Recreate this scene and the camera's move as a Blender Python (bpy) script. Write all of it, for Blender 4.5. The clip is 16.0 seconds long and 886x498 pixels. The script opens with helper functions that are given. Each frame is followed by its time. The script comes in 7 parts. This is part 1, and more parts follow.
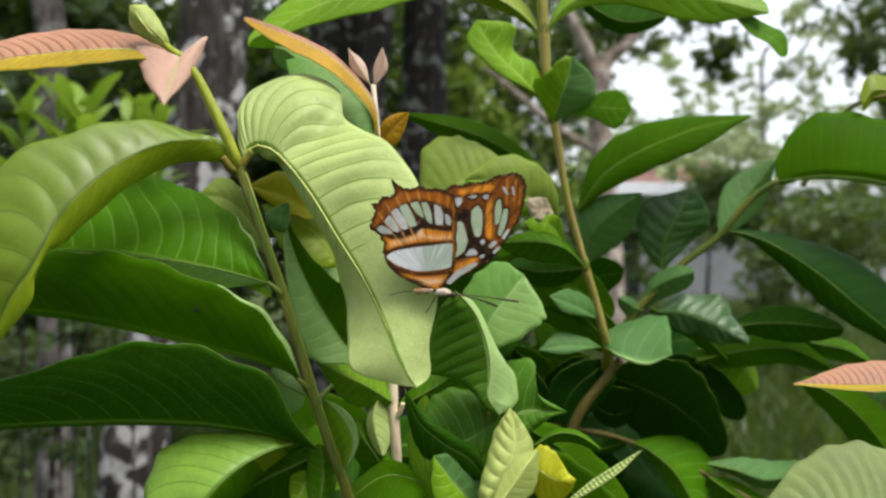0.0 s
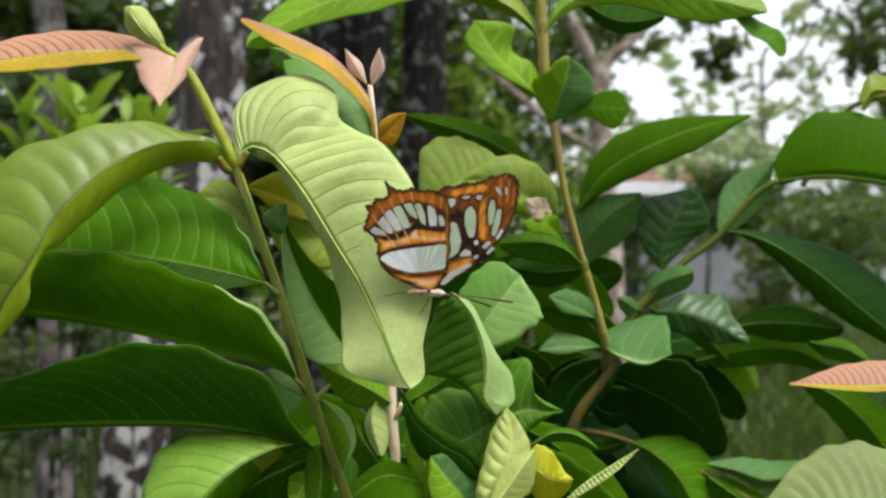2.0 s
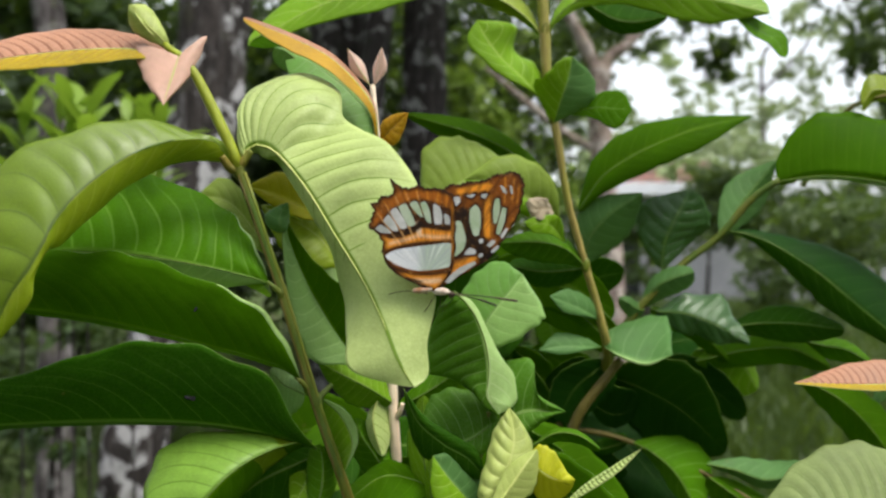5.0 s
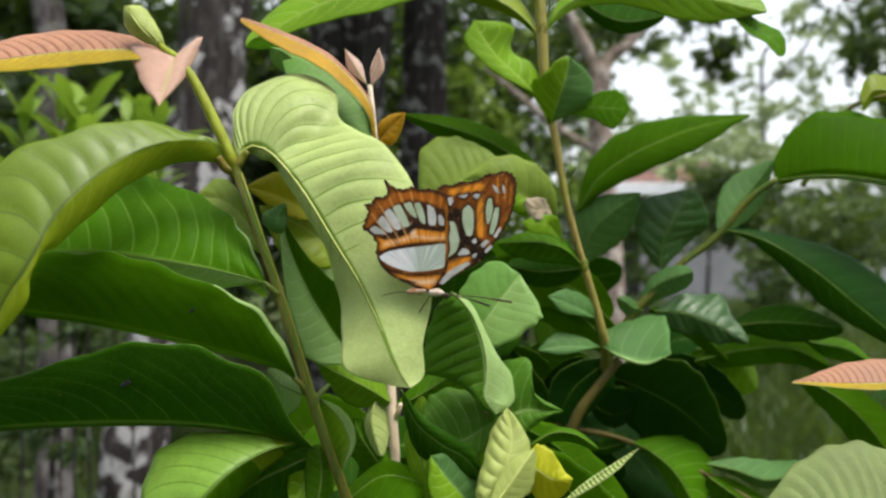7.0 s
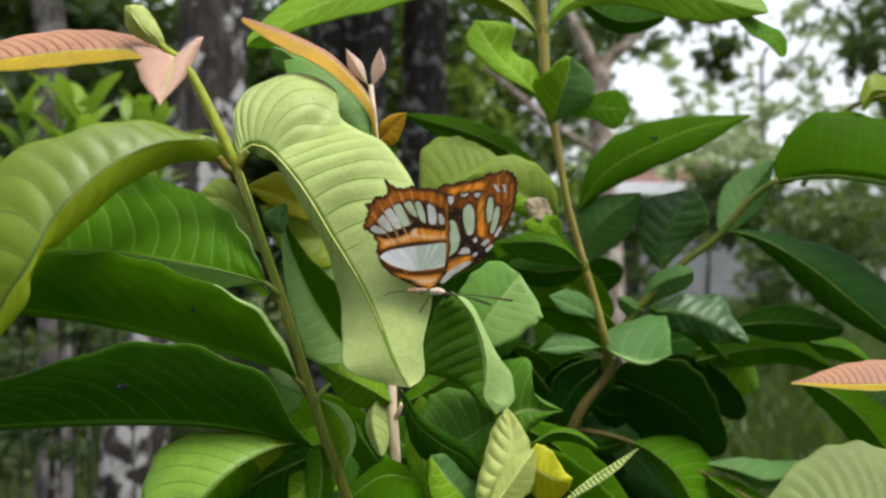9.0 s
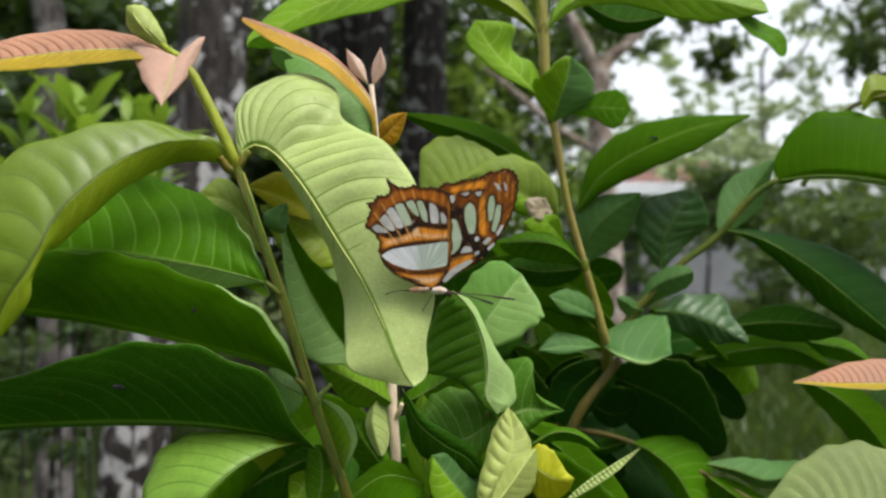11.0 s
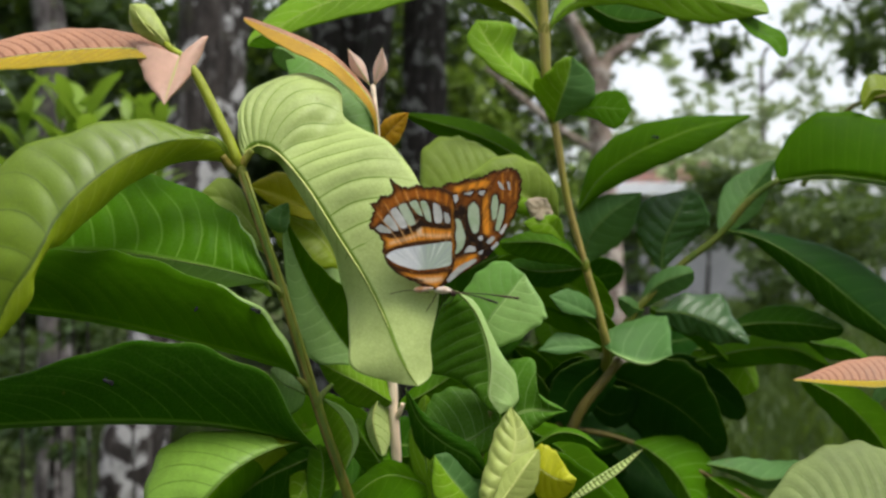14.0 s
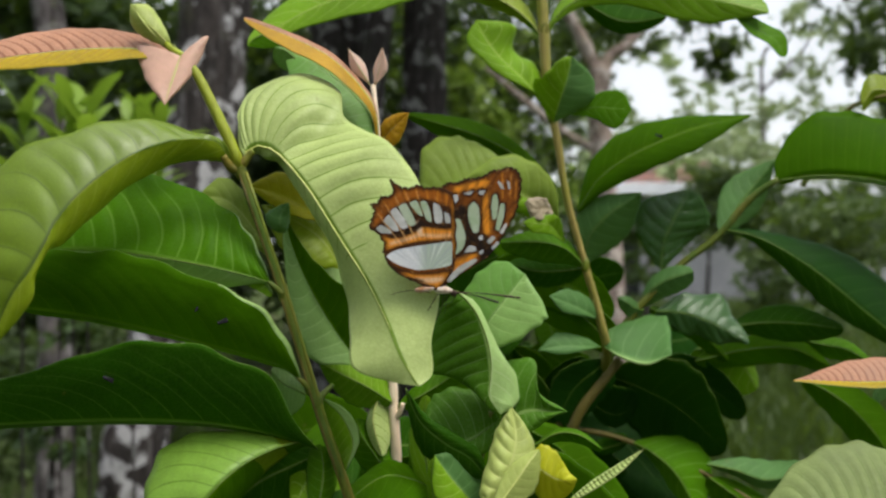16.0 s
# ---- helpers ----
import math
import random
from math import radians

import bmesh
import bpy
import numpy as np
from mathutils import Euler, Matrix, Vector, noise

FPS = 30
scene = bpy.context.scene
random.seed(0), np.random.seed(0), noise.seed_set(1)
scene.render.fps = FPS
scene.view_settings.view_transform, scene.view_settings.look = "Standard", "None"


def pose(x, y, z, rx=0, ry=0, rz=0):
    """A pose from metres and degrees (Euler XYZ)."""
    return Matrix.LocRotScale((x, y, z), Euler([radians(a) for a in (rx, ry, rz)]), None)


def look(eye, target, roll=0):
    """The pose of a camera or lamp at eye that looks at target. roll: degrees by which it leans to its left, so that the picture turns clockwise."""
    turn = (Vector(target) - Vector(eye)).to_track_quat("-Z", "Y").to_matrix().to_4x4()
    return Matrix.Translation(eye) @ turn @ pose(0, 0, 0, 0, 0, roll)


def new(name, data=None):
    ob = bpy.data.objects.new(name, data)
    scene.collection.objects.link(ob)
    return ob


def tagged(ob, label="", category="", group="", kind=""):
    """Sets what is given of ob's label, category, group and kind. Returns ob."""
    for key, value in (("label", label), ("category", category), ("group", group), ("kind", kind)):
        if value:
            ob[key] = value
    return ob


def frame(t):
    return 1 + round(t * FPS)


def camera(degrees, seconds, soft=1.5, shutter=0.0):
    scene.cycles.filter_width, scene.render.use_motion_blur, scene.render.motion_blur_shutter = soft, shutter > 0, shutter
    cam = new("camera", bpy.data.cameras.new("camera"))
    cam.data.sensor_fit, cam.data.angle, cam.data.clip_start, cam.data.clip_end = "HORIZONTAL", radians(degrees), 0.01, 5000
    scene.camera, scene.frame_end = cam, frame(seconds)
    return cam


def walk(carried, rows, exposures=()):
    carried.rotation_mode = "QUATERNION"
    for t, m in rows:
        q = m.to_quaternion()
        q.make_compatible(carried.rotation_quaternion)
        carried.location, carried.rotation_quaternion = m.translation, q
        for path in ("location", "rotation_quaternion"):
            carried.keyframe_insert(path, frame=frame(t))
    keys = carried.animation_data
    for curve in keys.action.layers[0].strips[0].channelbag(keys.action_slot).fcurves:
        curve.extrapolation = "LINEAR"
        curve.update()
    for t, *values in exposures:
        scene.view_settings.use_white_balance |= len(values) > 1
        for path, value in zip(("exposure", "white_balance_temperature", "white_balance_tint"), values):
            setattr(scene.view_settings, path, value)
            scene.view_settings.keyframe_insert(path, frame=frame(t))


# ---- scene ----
# camera: fixed on its stand, level, 1.2 m above the ground, a hand's length from the leaves
cam = camera(60, 16.0, soft=2.5)
EYE = 1.2
cam.data.dof.use_dof = True
cam.data.dof.focus_distance = 0.272
cam.data.dof.aperture_fstop = 12.0
walk(cam, [(0.0, pose(0, 0, EYE, 90, 0, 0)), (16.0, pose(0, 0, EYE, 90, 0, 0))],
     exposures=[(0.0, -0.03), (3.0, 0.02), (7.5, -0.06), (12.0, -0.17), (16.0, -0.27)])

# bright overcast sky with a soft high sun
SUN_HEIGHT, SUN_TURN = radians(66), radians(128)
world = bpy.data.worlds.new("sky")
scene.world = world
world.use_nodes = True
nt = world.node_tree
sky = nt.nodes.new("ShaderNodeTexSky")
sky.sky_type, sky.sun_disc = "NISHITA", False
sky.sun_elevation, sky.sun_rotation = SUN_HEIGHT, SUN_TURN
sky.air_density, sky.dust_density = 1.0, 4.0
haze = nt.nodes.new("ShaderNodeMix")
haze.data_type = "RGBA"
haze.inputs["Factor"].default_value = 0.6
haze.inputs["B"].default_value = (10.2, 10.3, 10.4, 1)
nt.links.new(sky.outputs[0], haze.inputs["A"])
nt.links.new(haze.outputs["Result"], nt.nodes["Background"].inputs["Color"])
nt.nodes["Background"].inputs["Strength"].default_value = 0.172
sun_data = bpy.data.lights.new("sun", "SUN")
sun_data.energy, sun_data.angle, sun_data.color = 4.6, radians(24), (1.0, 0.965, 0.87)
sun = new("sun", sun_data)
SUN_FROM = Vector((math.sin(SUN_TURN) * math.cos(SUN_HEIGHT), math.cos(SUN_TURN) * math.cos(SUN_HEIGHT), math.sin(SUN_HEIGHT)))
sun.matrix_world = look(SUN_FROM * 20, (0, 0, 0))


# ---- materials ----
class Net:
    """A short way to write node materials."""

    def __init__(self, name, rough=0.5, spec=0.5):
        self.mat = bpy.data.materials.new(name)
        self.mat.use_nodes = True
        self.nt = self.mat.node_tree
        self.bsdf = self.nt.nodes["Principled BSDF"]
        self.out = self.nt.nodes["Material Output"]
        self.bsdf.inputs["Roughness"].default_value = rough
        self.bsdf.inputs["Specular IOR Level"].default_value = spec

    def put(self, value, socket):
        if isinstance(value, bpy.types.NodeSocket):
            self.nt.links.new(value, socket)
        elif isinstance(value, tuple) and len(value) == 3 and socket.type == "RGBA":
            socket.default_value = (*value, 1)
        else:
            socket.default_value = value

    def math(self, op, a, b=0.0, clamp=False):
        n = self.nt.nodes.new("ShaderNodeMath")
        n.operation, n.use_clamp = op, clamp
        self.put(a, n.inputs[0]), self.put(b, n.inputs[1])
        return n.outputs[0]

    def ramp(self, x, lo, hi, a=0.0, b=1.0):
        n = self.nt.nodes.new("ShaderNodeMapRange")
        n.interpolation_type = "SMOOTHSTEP"
        for v, s in zip((x, lo, hi, a, b), n.inputs):
            self.put(v, s)
        return n.outputs[0]

    def mix(self, f, a, b):
        n = self.nt.nodes.new("ShaderNodeMix")
        n.data_type = "RGBA"
        self.put(f, n.inputs["Factor"])
        sa = [s for s in n.inputs if s.type == "RGBA"]
        self.put(a, sa[0]), self.put(b, sa[1])
        return [s for s in n.outputs if s.type == "RGBA"][0]

    def coords(self, kind="Object", scale=(1, 1, 1)):
        c = self.nt.nodes.new("ShaderNodeTexCoord")
        m = self.nt.nodes.new("ShaderNodeMapping")
        m.inputs["Scale"].default_value = scale
        self.nt.links.new(c.outputs[kind], m.inputs["Vector"])
        return m.outputs[0]

    def noise(self, vec, scale, detail=4, rough=0.55):
        n = self.nt.nodes.new("ShaderNodeTexNoise")
        n.inputs["Scale"].default_value, n.inputs["Detail"].default_value = scale, detail
        n.inputs["Roughness"].default_value = rough
        self.nt.links.new(vec, n.inputs["Vector"])
        return n.outputs[0]

    def cells(self, vec, scale, feature="F1"):
        n = self.nt.nodes.new("ShaderNodeTexVoronoi")
        n.feature = feature
        n.inputs["Scale"].default_value = scale
        self.nt.links.new(vec, n.inputs["Vector"])
        return n.outputs[0]

    def split(self, vec):
        s = self.nt.nodes.new("ShaderNodeSeparateXYZ")
        self.nt.links.new(vec, s.inputs[0])
        return s.outputs

    def fan(self, x0, z0, count, vec):
        """Rays from a point of the x-z plane, as a value that changes with the bearing alone but for a slight waver."""
        x, _, z = self.split(vec)
        turn = self.math("ARCTAN2", self.math("SUBTRACT", z, z0), self.math("SUBTRACT", x, x0))
        n = self.nt.nodes.new("ShaderNodeTexNoise")
        n.noise_dimensions = "2D"
        n.inputs["Scale"].default_value, n.inputs["Detail"].default_value = 1.0, 3
        c = self.nt.nodes.new("ShaderNodeCombineXYZ")
        self.put(self.math("MULTIPLY", turn, count), c.inputs[0])
        self.put(self.math("MULTIPLY", self.math("ADD", x, z), 60.0), c.inputs[1])
        self.nt.links.new(c.outputs[0], n.inputs["Vector"])
        return n.outputs[0]

    def bump(self, height, strength=0.4, distance=0.001):
        n = self.nt.nodes.new("ShaderNodeBump")
        n.inputs["Strength"].default_value, n.inputs["Distance"].default_value = strength, distance
        self.nt.links.new(height, n.inputs["Height"])
        self.nt.links.new(n.outputs[0], self.bsdf.inputs["Normal"])

    def random(self):
        return self.nt.nodes.new("ShaderNodeObjectInfo").outputs["Random"]

    def island(self):
        return self.nt.nodes.new("ShaderNodeNewGeometry").outputs["Random Per Island"]

    def thin(self, colour, share):
        """Lets part of the light pass through, as a leaf does."""
        tr = self.nt.nodes.new("ShaderNodeBsdfTranslucent")
        self.put(colour, tr.inputs["Color"])
        mixer = self.nt.nodes.new("ShaderNodeMixShader")
        self.put(share, mixer.inputs[0])
        self.nt.links.new(self.bsdf.outputs[0], mixer.inputs[1])
        self.nt.links.new(tr.outputs[0], mixer.inputs[2])
        self.nt.links.new(mixer.outputs[0], self.out.inputs["Surface"])

    def colour(self, c):
        self.put(c, self.bsdf.inputs["Base Color"])
        return self.mat


def shade(c, k):
    return tuple(min(1.0, v * k) for v in c)


def leaf_material(name, base, vein, rough=0.4, spec=0.5, through_share=0.3, relief=0.3, glow=(0.38, 0.55, 0.01), lines_on=0.75, line=0.075, patchy=0.06, coat=0.0):
    """Leaf skin: side veins from the u phase, midrib at v = 0.5, blotches, fine net and pores."""
    n = Net(name, rough, spec)
    uv = n.nt.nodes.new("ShaderNodeUVMap")
    sep = n.nt.nodes.new("ShaderNodeSeparateXYZ")
    n.nt.links.new(uv.outputs[0], sep.inputs[0])
    u, v = sep.outputs[0], sep.outputs[1]
    obj = n.coords("Object")
    side = n.math("ABSOLUTE", n.math("SUBTRACT", v, 0.5))
    wob = n.math("MULTIPLY", n.math("SUBTRACT", n.noise(obj, 60, 2), 0.5), 0.22)
    ph = n.math("ABSOLUTE", n.math("SUBTRACT", n.math("FRACT", n.math("ADD", u, n.math("ADD", wob, 0.5))), 0.5))
    fade = n.ramp(side, 0.3, 0.5, 1.0, 0.25)
    lines = n.math("MULTIPLY", n.ramp(ph, line * 0.2, line, 1.0, 0.0), fade)
    rib = n.ramp(side, 0.012, 0.03, 1.0, 0.0)
    veins = n.math("MAXIMUM", n.math("MULTIPLY", lines, lines_on), rib)
    blot = n.noise(obj, 45, 3)
    fine = n.noise(obj, 420, 3)
    net = n.cells(obj, 700, "DISTANCE_TO_EDGE")
    col = n.mix(n.ramp(blot, 0.3, 0.7), shade(base, 0.78), shade(base, 1.18))
    col = n.mix(n.math("MULTIPLY", n.ramp(fine, 0.35, 0.7), 0.35), col, shade(base, 1.35))
    col = n.mix(n.math("MULTIPLY", n.random(), 0.35), col, shade(base, 0.8))
    specks = n.ramp(n.noise(obj, 150, 2), 0.74, 0.78)
    col = n.mix(n.math("MULTIPLY", specks, 0.5), col, (0.16, 0.12, 0.03))
    col = n.mix(n.math("MULTIPLY", n.ramp(net, 0.0, 0.12, 1.0, 0.0), 0.18), col, vein)
    col = n.mix(veins, col, vein)
    height = n.math("ADD", n.math("MULTIPLY", veins, -0.6), n.math("MULTIPLY", n.ramp(net, 0, 0.25), 0.25))
    height = n.math("ADD", height, n.math("MULTIPLY", fine, 0.12))
    n.bump(height, relief, 0.0004)
    n.put(n.ramp(blot, 0.3, 0.7, rough - patchy, rough + patchy + 0.04), n.bsdf.inputs["Roughness"])
    n.bsdf.inputs["Coat Weight"].default_value = coat
    n.bsdf.inputs["Coat Roughness"].default_value = 0.48
    n.thin(n.mix(0.55, col, glow), through_share)
    return n.colour(col)


def stem_material(name, base, alt):
    n = Net(name, 0.55, 0.35)
    obj = n.coords("Object", (1, 1, 0.25))
    col = n.mix(n.ramp(n.noise(obj, 90, 4), 0.35, 0.65), base, alt)
    col = n.mix(n.math("MULTIPLY", n.ramp(n.noise(obj, 600, 3), 0.5, 0.7), 0.5), col, shade(base, 0.55))
    n.bump(n.noise(obj, 500, 4), 0.9, 0.0008)
    return n.colour(col)


LEAF = {
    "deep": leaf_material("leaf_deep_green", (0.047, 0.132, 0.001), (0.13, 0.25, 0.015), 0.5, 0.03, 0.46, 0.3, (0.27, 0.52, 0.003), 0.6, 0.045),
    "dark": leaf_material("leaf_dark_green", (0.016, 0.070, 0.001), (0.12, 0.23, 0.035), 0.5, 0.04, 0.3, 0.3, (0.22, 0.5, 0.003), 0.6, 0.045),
    # near-black copy of the leaf green, with deep shade put into the colour
    "night": leaf_material("leaf_shaded_dark_green", (0.007, 0.040, 0.002), (0.018, 0.06, 0.006), 0.5, 0.06, 0.2, 0.3, (0.2, 0.45, 0.003)),
    "mid": leaf_material("leaf_mid_green", (0.064, 0.185, 0.002), (0.18, 0.35, 0.04), 0.48, 0.06, 0.44, 0.3, (0.30, 0.54, 0.004)),
    "bright": leaf_material("leaf_bright_green", (0.165, 0.34, 0.006), (0.34, 0.48, 0.08), 0.42, 0.2, 0.38),
    "pale": leaf_material("leaf_pale_young", (0.46, 0.56, 0.20), (0.13, 0.23, 0.02), 0.5, 0.3, 0.3, 0.25, (0.38, 0.55, 0.01), 0.95, 0.06),
    "gloss": leaf_material("leaf_glossy", (0.15, 0.24, 0.003), (0.055, 0.10, 0.001), 0.50, 0.6, 0.34, 0.2, (0.40, 0.55, 0.01), 0.9, 0.035, 0.10, 0.04),
    "grey": leaf_material("leaf_grey_green", (0.072, 0.175, 0.045), (0.15, 0.29, 0.09), 0.55, 0.2, 0.3),
    "lime": leaf_material("leaf_yellow_green", (0.25, 0.34, 0.006), (0.34, 0.42, 0.04), 0.45, 0.35, 0.42),
    "yellow": leaf_material("leaf_yellow", (0.50, 0.53, 0.01), (0.58, 0.58, 0.05), 0.45, 0.35, 0.4, 0.3, (0.8, 0.7, 0.02)),
    "pink": leaf_material("leaf_pink_young", (0.42, 0.215, 0.13), (0.17, 0.05, 0.025), 0.5, 0.35, 0.25, 0.5, (0.75, 0.38, 0.2), 0.8, 0.2),
    "blush": leaf_material("leaf_blush_bud", (0.62, 0.39, 0.315), (0.60, 0.50, 0.26), 0.5, 0.3, 0.3, 0.2, (0.8, 0.5, 0.3), 0.15),
    "jade": leaf_material("leaf_jade", (0.13, 0.30, 0.05), (0.20, 0.34, 0.10), 0.5, 0.25, 0.35),
    "silver": leaf_material("leaf_silvery_sheen", (0.27, 0.49, 0.06), (0.10, 0.22, 0.015), 0.42, 0.5, 0.45, 0.4),
    "ribbed": leaf_material("leaf_ribbed_green", (0.068, 0.190, 0.008), (0.30, 0.46, 0.13), 0.45, 0.2, 0.4, 0.5, (0.27, 0.52, 0.003), 0.85, 0.05),
    "spring": leaf_material("leaf_spring_green", (0.23, 0.40, 0.11), (0.36, 0.54, 0.18), 0.5, 0.3, 0.35),
    "husk": leaf_material("leaf_dry_husk", (0.42, 0.35, 0.25), (0.26, 0.19, 0.11), 0.7, 0.2, 0.2, 0.6, (0.5, 0.4, 0.25)),
    "petal": leaf_material("leaf_closed_pink_bud", (0.88, 0.62, 0.54), (0.86, 0.66, 0.54), 0.5, 0.3, 0.3, 0.2, (0.85, 0.6, 0.4), 0.1),
    "orange": leaf_material("leaf_orange_young", (0.47, 0.295, 0.008), (0.33, 0.15, 0.008), 0.45, 0.35, 0.4, 0.4, (0.9, 0.45, 0.02), 0.7, 0.14),
    "gold": leaf_material("leaf_gold_young", (0.46, 0.35, 0.008), (0.30, 0.14, 0.008), 0.45, 0.35, 0.4, 0.4, (0.9, 0.65, 0.01), 0.75, 0.13),
    "soft": leaf_material("leaf_soft_light_green", (0.21, 0.30, 0.04), (0.30, 0.38, 0.09), 0.5, 0.2, 0.4),
    # yellow of a leaf with light coming through, put into its base colour
    "citron": leaf_material("leaf_citron", (0.38, 0.38, 0.004), (0.42, 0.42, 0.02), 0.5, 0.2, 0.5, 0.3, (0.62, 0.58, 0.004)),
    "fresh": leaf_material("leaf_fresh_yellow_green", (0.45, 0.53, 0.15), (0.56, 0.62, 0.2), 0.45, 0.35, 0.4),
    "wet": leaf_material("leaf_wet_gloss", (0.035, 0.10, 0.022), (0.06, 0.13, 0.035), 0.26, 0.5, 0.2, 0.9),
    "chalk": leaf_material("leaf_pale_matte", (0.18, 0.23, 0.08), (0.09, 0.14, 0.035), 0.6, 0.25, 0.25, 0.4),
    "mint": leaf_material("leaf_mint", (0.33, 0.50, 0.17), (0.45, 0.58, 0.26), 0.55, 0.3, 0.3),
}
STEM = stem_material("green_stem", (0.125, 0.165, 0.010), (0.17, 0.125, 0.018))
STEM_TAN = stem_material("tan_stem", (0.30, 0.235, 0.065), (0.23, 0.24, 0.03))
STEM_LIME = stem_material("fresh_green_stem", (0.27, 0.34, 0.010), (0.22, 0.25, 0.012))
STEM_OLIVE = stem_material("olive_stem", (0.055, 0.105, 0.005), (0.12, 0.125, 0.010))
RIB_PALE = stem_material("pale_rib", (0.44, 0.50, 0.13), (0.50, 0.52, 0.18))
RIB_GREEN = stem_material("green_rib", (0.09, 0.18, 0.012), (0.12, 0.19, 0.02))
STEM_PINK = stem_material("pink_stem", (0.84, 0.62, 0.45), (0.82, 0.68, 0.52))
STEM_BROWN = stem_material("brown_stem", (0.105, 0.085, 0.016), (0.13, 0.105, 0.020))


def bark_material(name, base, patch, moss, amount=0.52, scale=1.0):
    n = Net(name, 0.85, 0.2)
    obj = n.coords("Object", (1, 1, 0.35))
    flat = n.coords("Object")
    crack = n.noise(obj, 26 * scale, 6, 0.7)
    col = n.mix(n.ramp(crack, 0.38, 0.6), shade(base, 0.4), base)
    fibre = n.noise(n.coords("Object", (1, 1, 0.10)), 34 * scale, 5, 0.65)
    col = n.mix(n.ramp(fibre, 0.52, 0.66, 0.0, 0.28), col, shade(patch, 0.75))
    col = n.mix(n.ramp(fibre, 0.34, 0.46, 0.85, 0.0), col, shade(base, 0.22))
    col = n.mix(n.math("MULTIPLY", n.ramp(n.noise(flat, 9 * scale, 4), amount, amount + 0.05), n.ramp(crack, 0.3, 0.5)), col, patch)
    col = n.mix(n.math("MULTIPLY", n.ramp(n.noise(flat, 5 * scale, 3), 0.55, 0.68), 0.5), col, moss)
    n.bump(crack, 0.9, 0.02)
    return n.colour(col)


BARK_PALE = bark_material("lichen_bark", (0.056, 0.047, 0.045), (0.48, 0.47, 0.49), (0.06, 0.06, 0.035), 0.52)
BARK_DARK = bark_material("dark_bark", (0.030, 0.025, 0.024), (0.20, 0.20, 0.20), (0.03, 0.04, 0.02), 0.55)
BARK_PINK = bark_material("smooth_pink_bark", (0.36, 0.28, 0.24), (0.46, 0.40, 0.36), (0.30, 0.24, 0.17), 0.5, 1.5)
BARK_GREY = bark_material("smooth_grey_bark", (0.105, 0.092, 0.094), (0.18, 0.17, 0.17), (0.15, 0.16, 0.10), 0.5, 1.2)


def crown_material(name, base, light, share=0.3, rough=0.5):
    n = Net(name, rough, 0.35)
    col = n.mix(n.island(), shade(base, 0.55), light)
    col = n.mix(n.ramp(n.noise(n.coords("Object"), 2.5, 3), 0.35, 0.65), shade(base, 0.8), col)
    n.thin(n.mix(0.5, col, (0.25, 0.4, 0.03)), share)
    return n.colour(col)


# the dark and bright greens also hold shade and sun on the foliage
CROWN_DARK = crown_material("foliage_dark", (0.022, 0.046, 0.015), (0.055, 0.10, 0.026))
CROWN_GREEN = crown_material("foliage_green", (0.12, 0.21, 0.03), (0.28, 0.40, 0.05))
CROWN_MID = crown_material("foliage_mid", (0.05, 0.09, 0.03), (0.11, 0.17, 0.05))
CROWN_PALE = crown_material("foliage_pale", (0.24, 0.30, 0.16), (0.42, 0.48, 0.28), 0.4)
# lighter green with the sun on the grass put into the colour
CROWN_SUNLIT = crown_material("foliage_sunlit_grass", (0.11, 0.17, 0.06), (0.22, 0.29, 0.12))
GRASS = crown_material("grass_blades", (0.045, 0.08, 0.02), (0.09, 0.14, 0.035))
CROWN_LANCE = crown_material("foliage_lance", (0.10, 0.21, 0.02), (0.27, 0.42, 0.04), 0.4)


def ground_material():
    n = Net("grassy_soil", 0.95, 0.1)
    obj = n.coords("Object")
    col = n.mix(n.ramp(n.noise(obj, 1.2, 5), 0.35, 0.62), (0.075, 0.06, 0.045), (0.05, 0.09, 0.02))
    col = n.mix(n.ramp(n.noise(obj, 30, 5, 0.7), 0.4, 0.7), col, (0.09, 0.14, 0.035))
    col = n.mix(n.ramp(n.noise(obj, 7, 4), 0.62, 0.7), col, (0.16, 0.145, 0.125))
    n.bump(n.noise(obj, 40, 6, 0.7), 0.8, 0.05)
    return n.colour(col)


GROUND = ground_material()


def plain_material(name, base, alt, scale=4.0, rough=0.8, grain=0.3):
    n = Net(name, rough, 0.3)
    obj = n.coords("Object")
    col = n.mix(n.ramp(n.noise(obj, scale, 5), 0.35, 0.65), base, alt)
    col = n.mix(n.math("MULTIPLY", n.ramp(n.noise(obj, scale * 12, 4), 0.45, 0.7), 0.4), col, shade(base, 0.7))
    n.bump(n.noise(obj, scale * 15, 5), grain, 0.01)
    return n.colour(col)


WALL = plain_material("grey_render", (0.40, 0.39, 0.42), (0.48, 0.47, 0.50), 1.5)
ROOF_TIN = plain_material("white_tin", (0.74, 0.76, 0.82), (0.66, 0.68, 0.74), 2.0, 0.5, 0.1)
ROOF_RED = plain_material("red_tile", (0.36, 0.20, 0.17), (0.16, 0.13, 0.11), 5.0)
DARK_GAP = plain_material("dark_gap_panel", (0.03, 0.035, 0.04), (0.05, 0.05, 0.05), 2.0, 0.2)


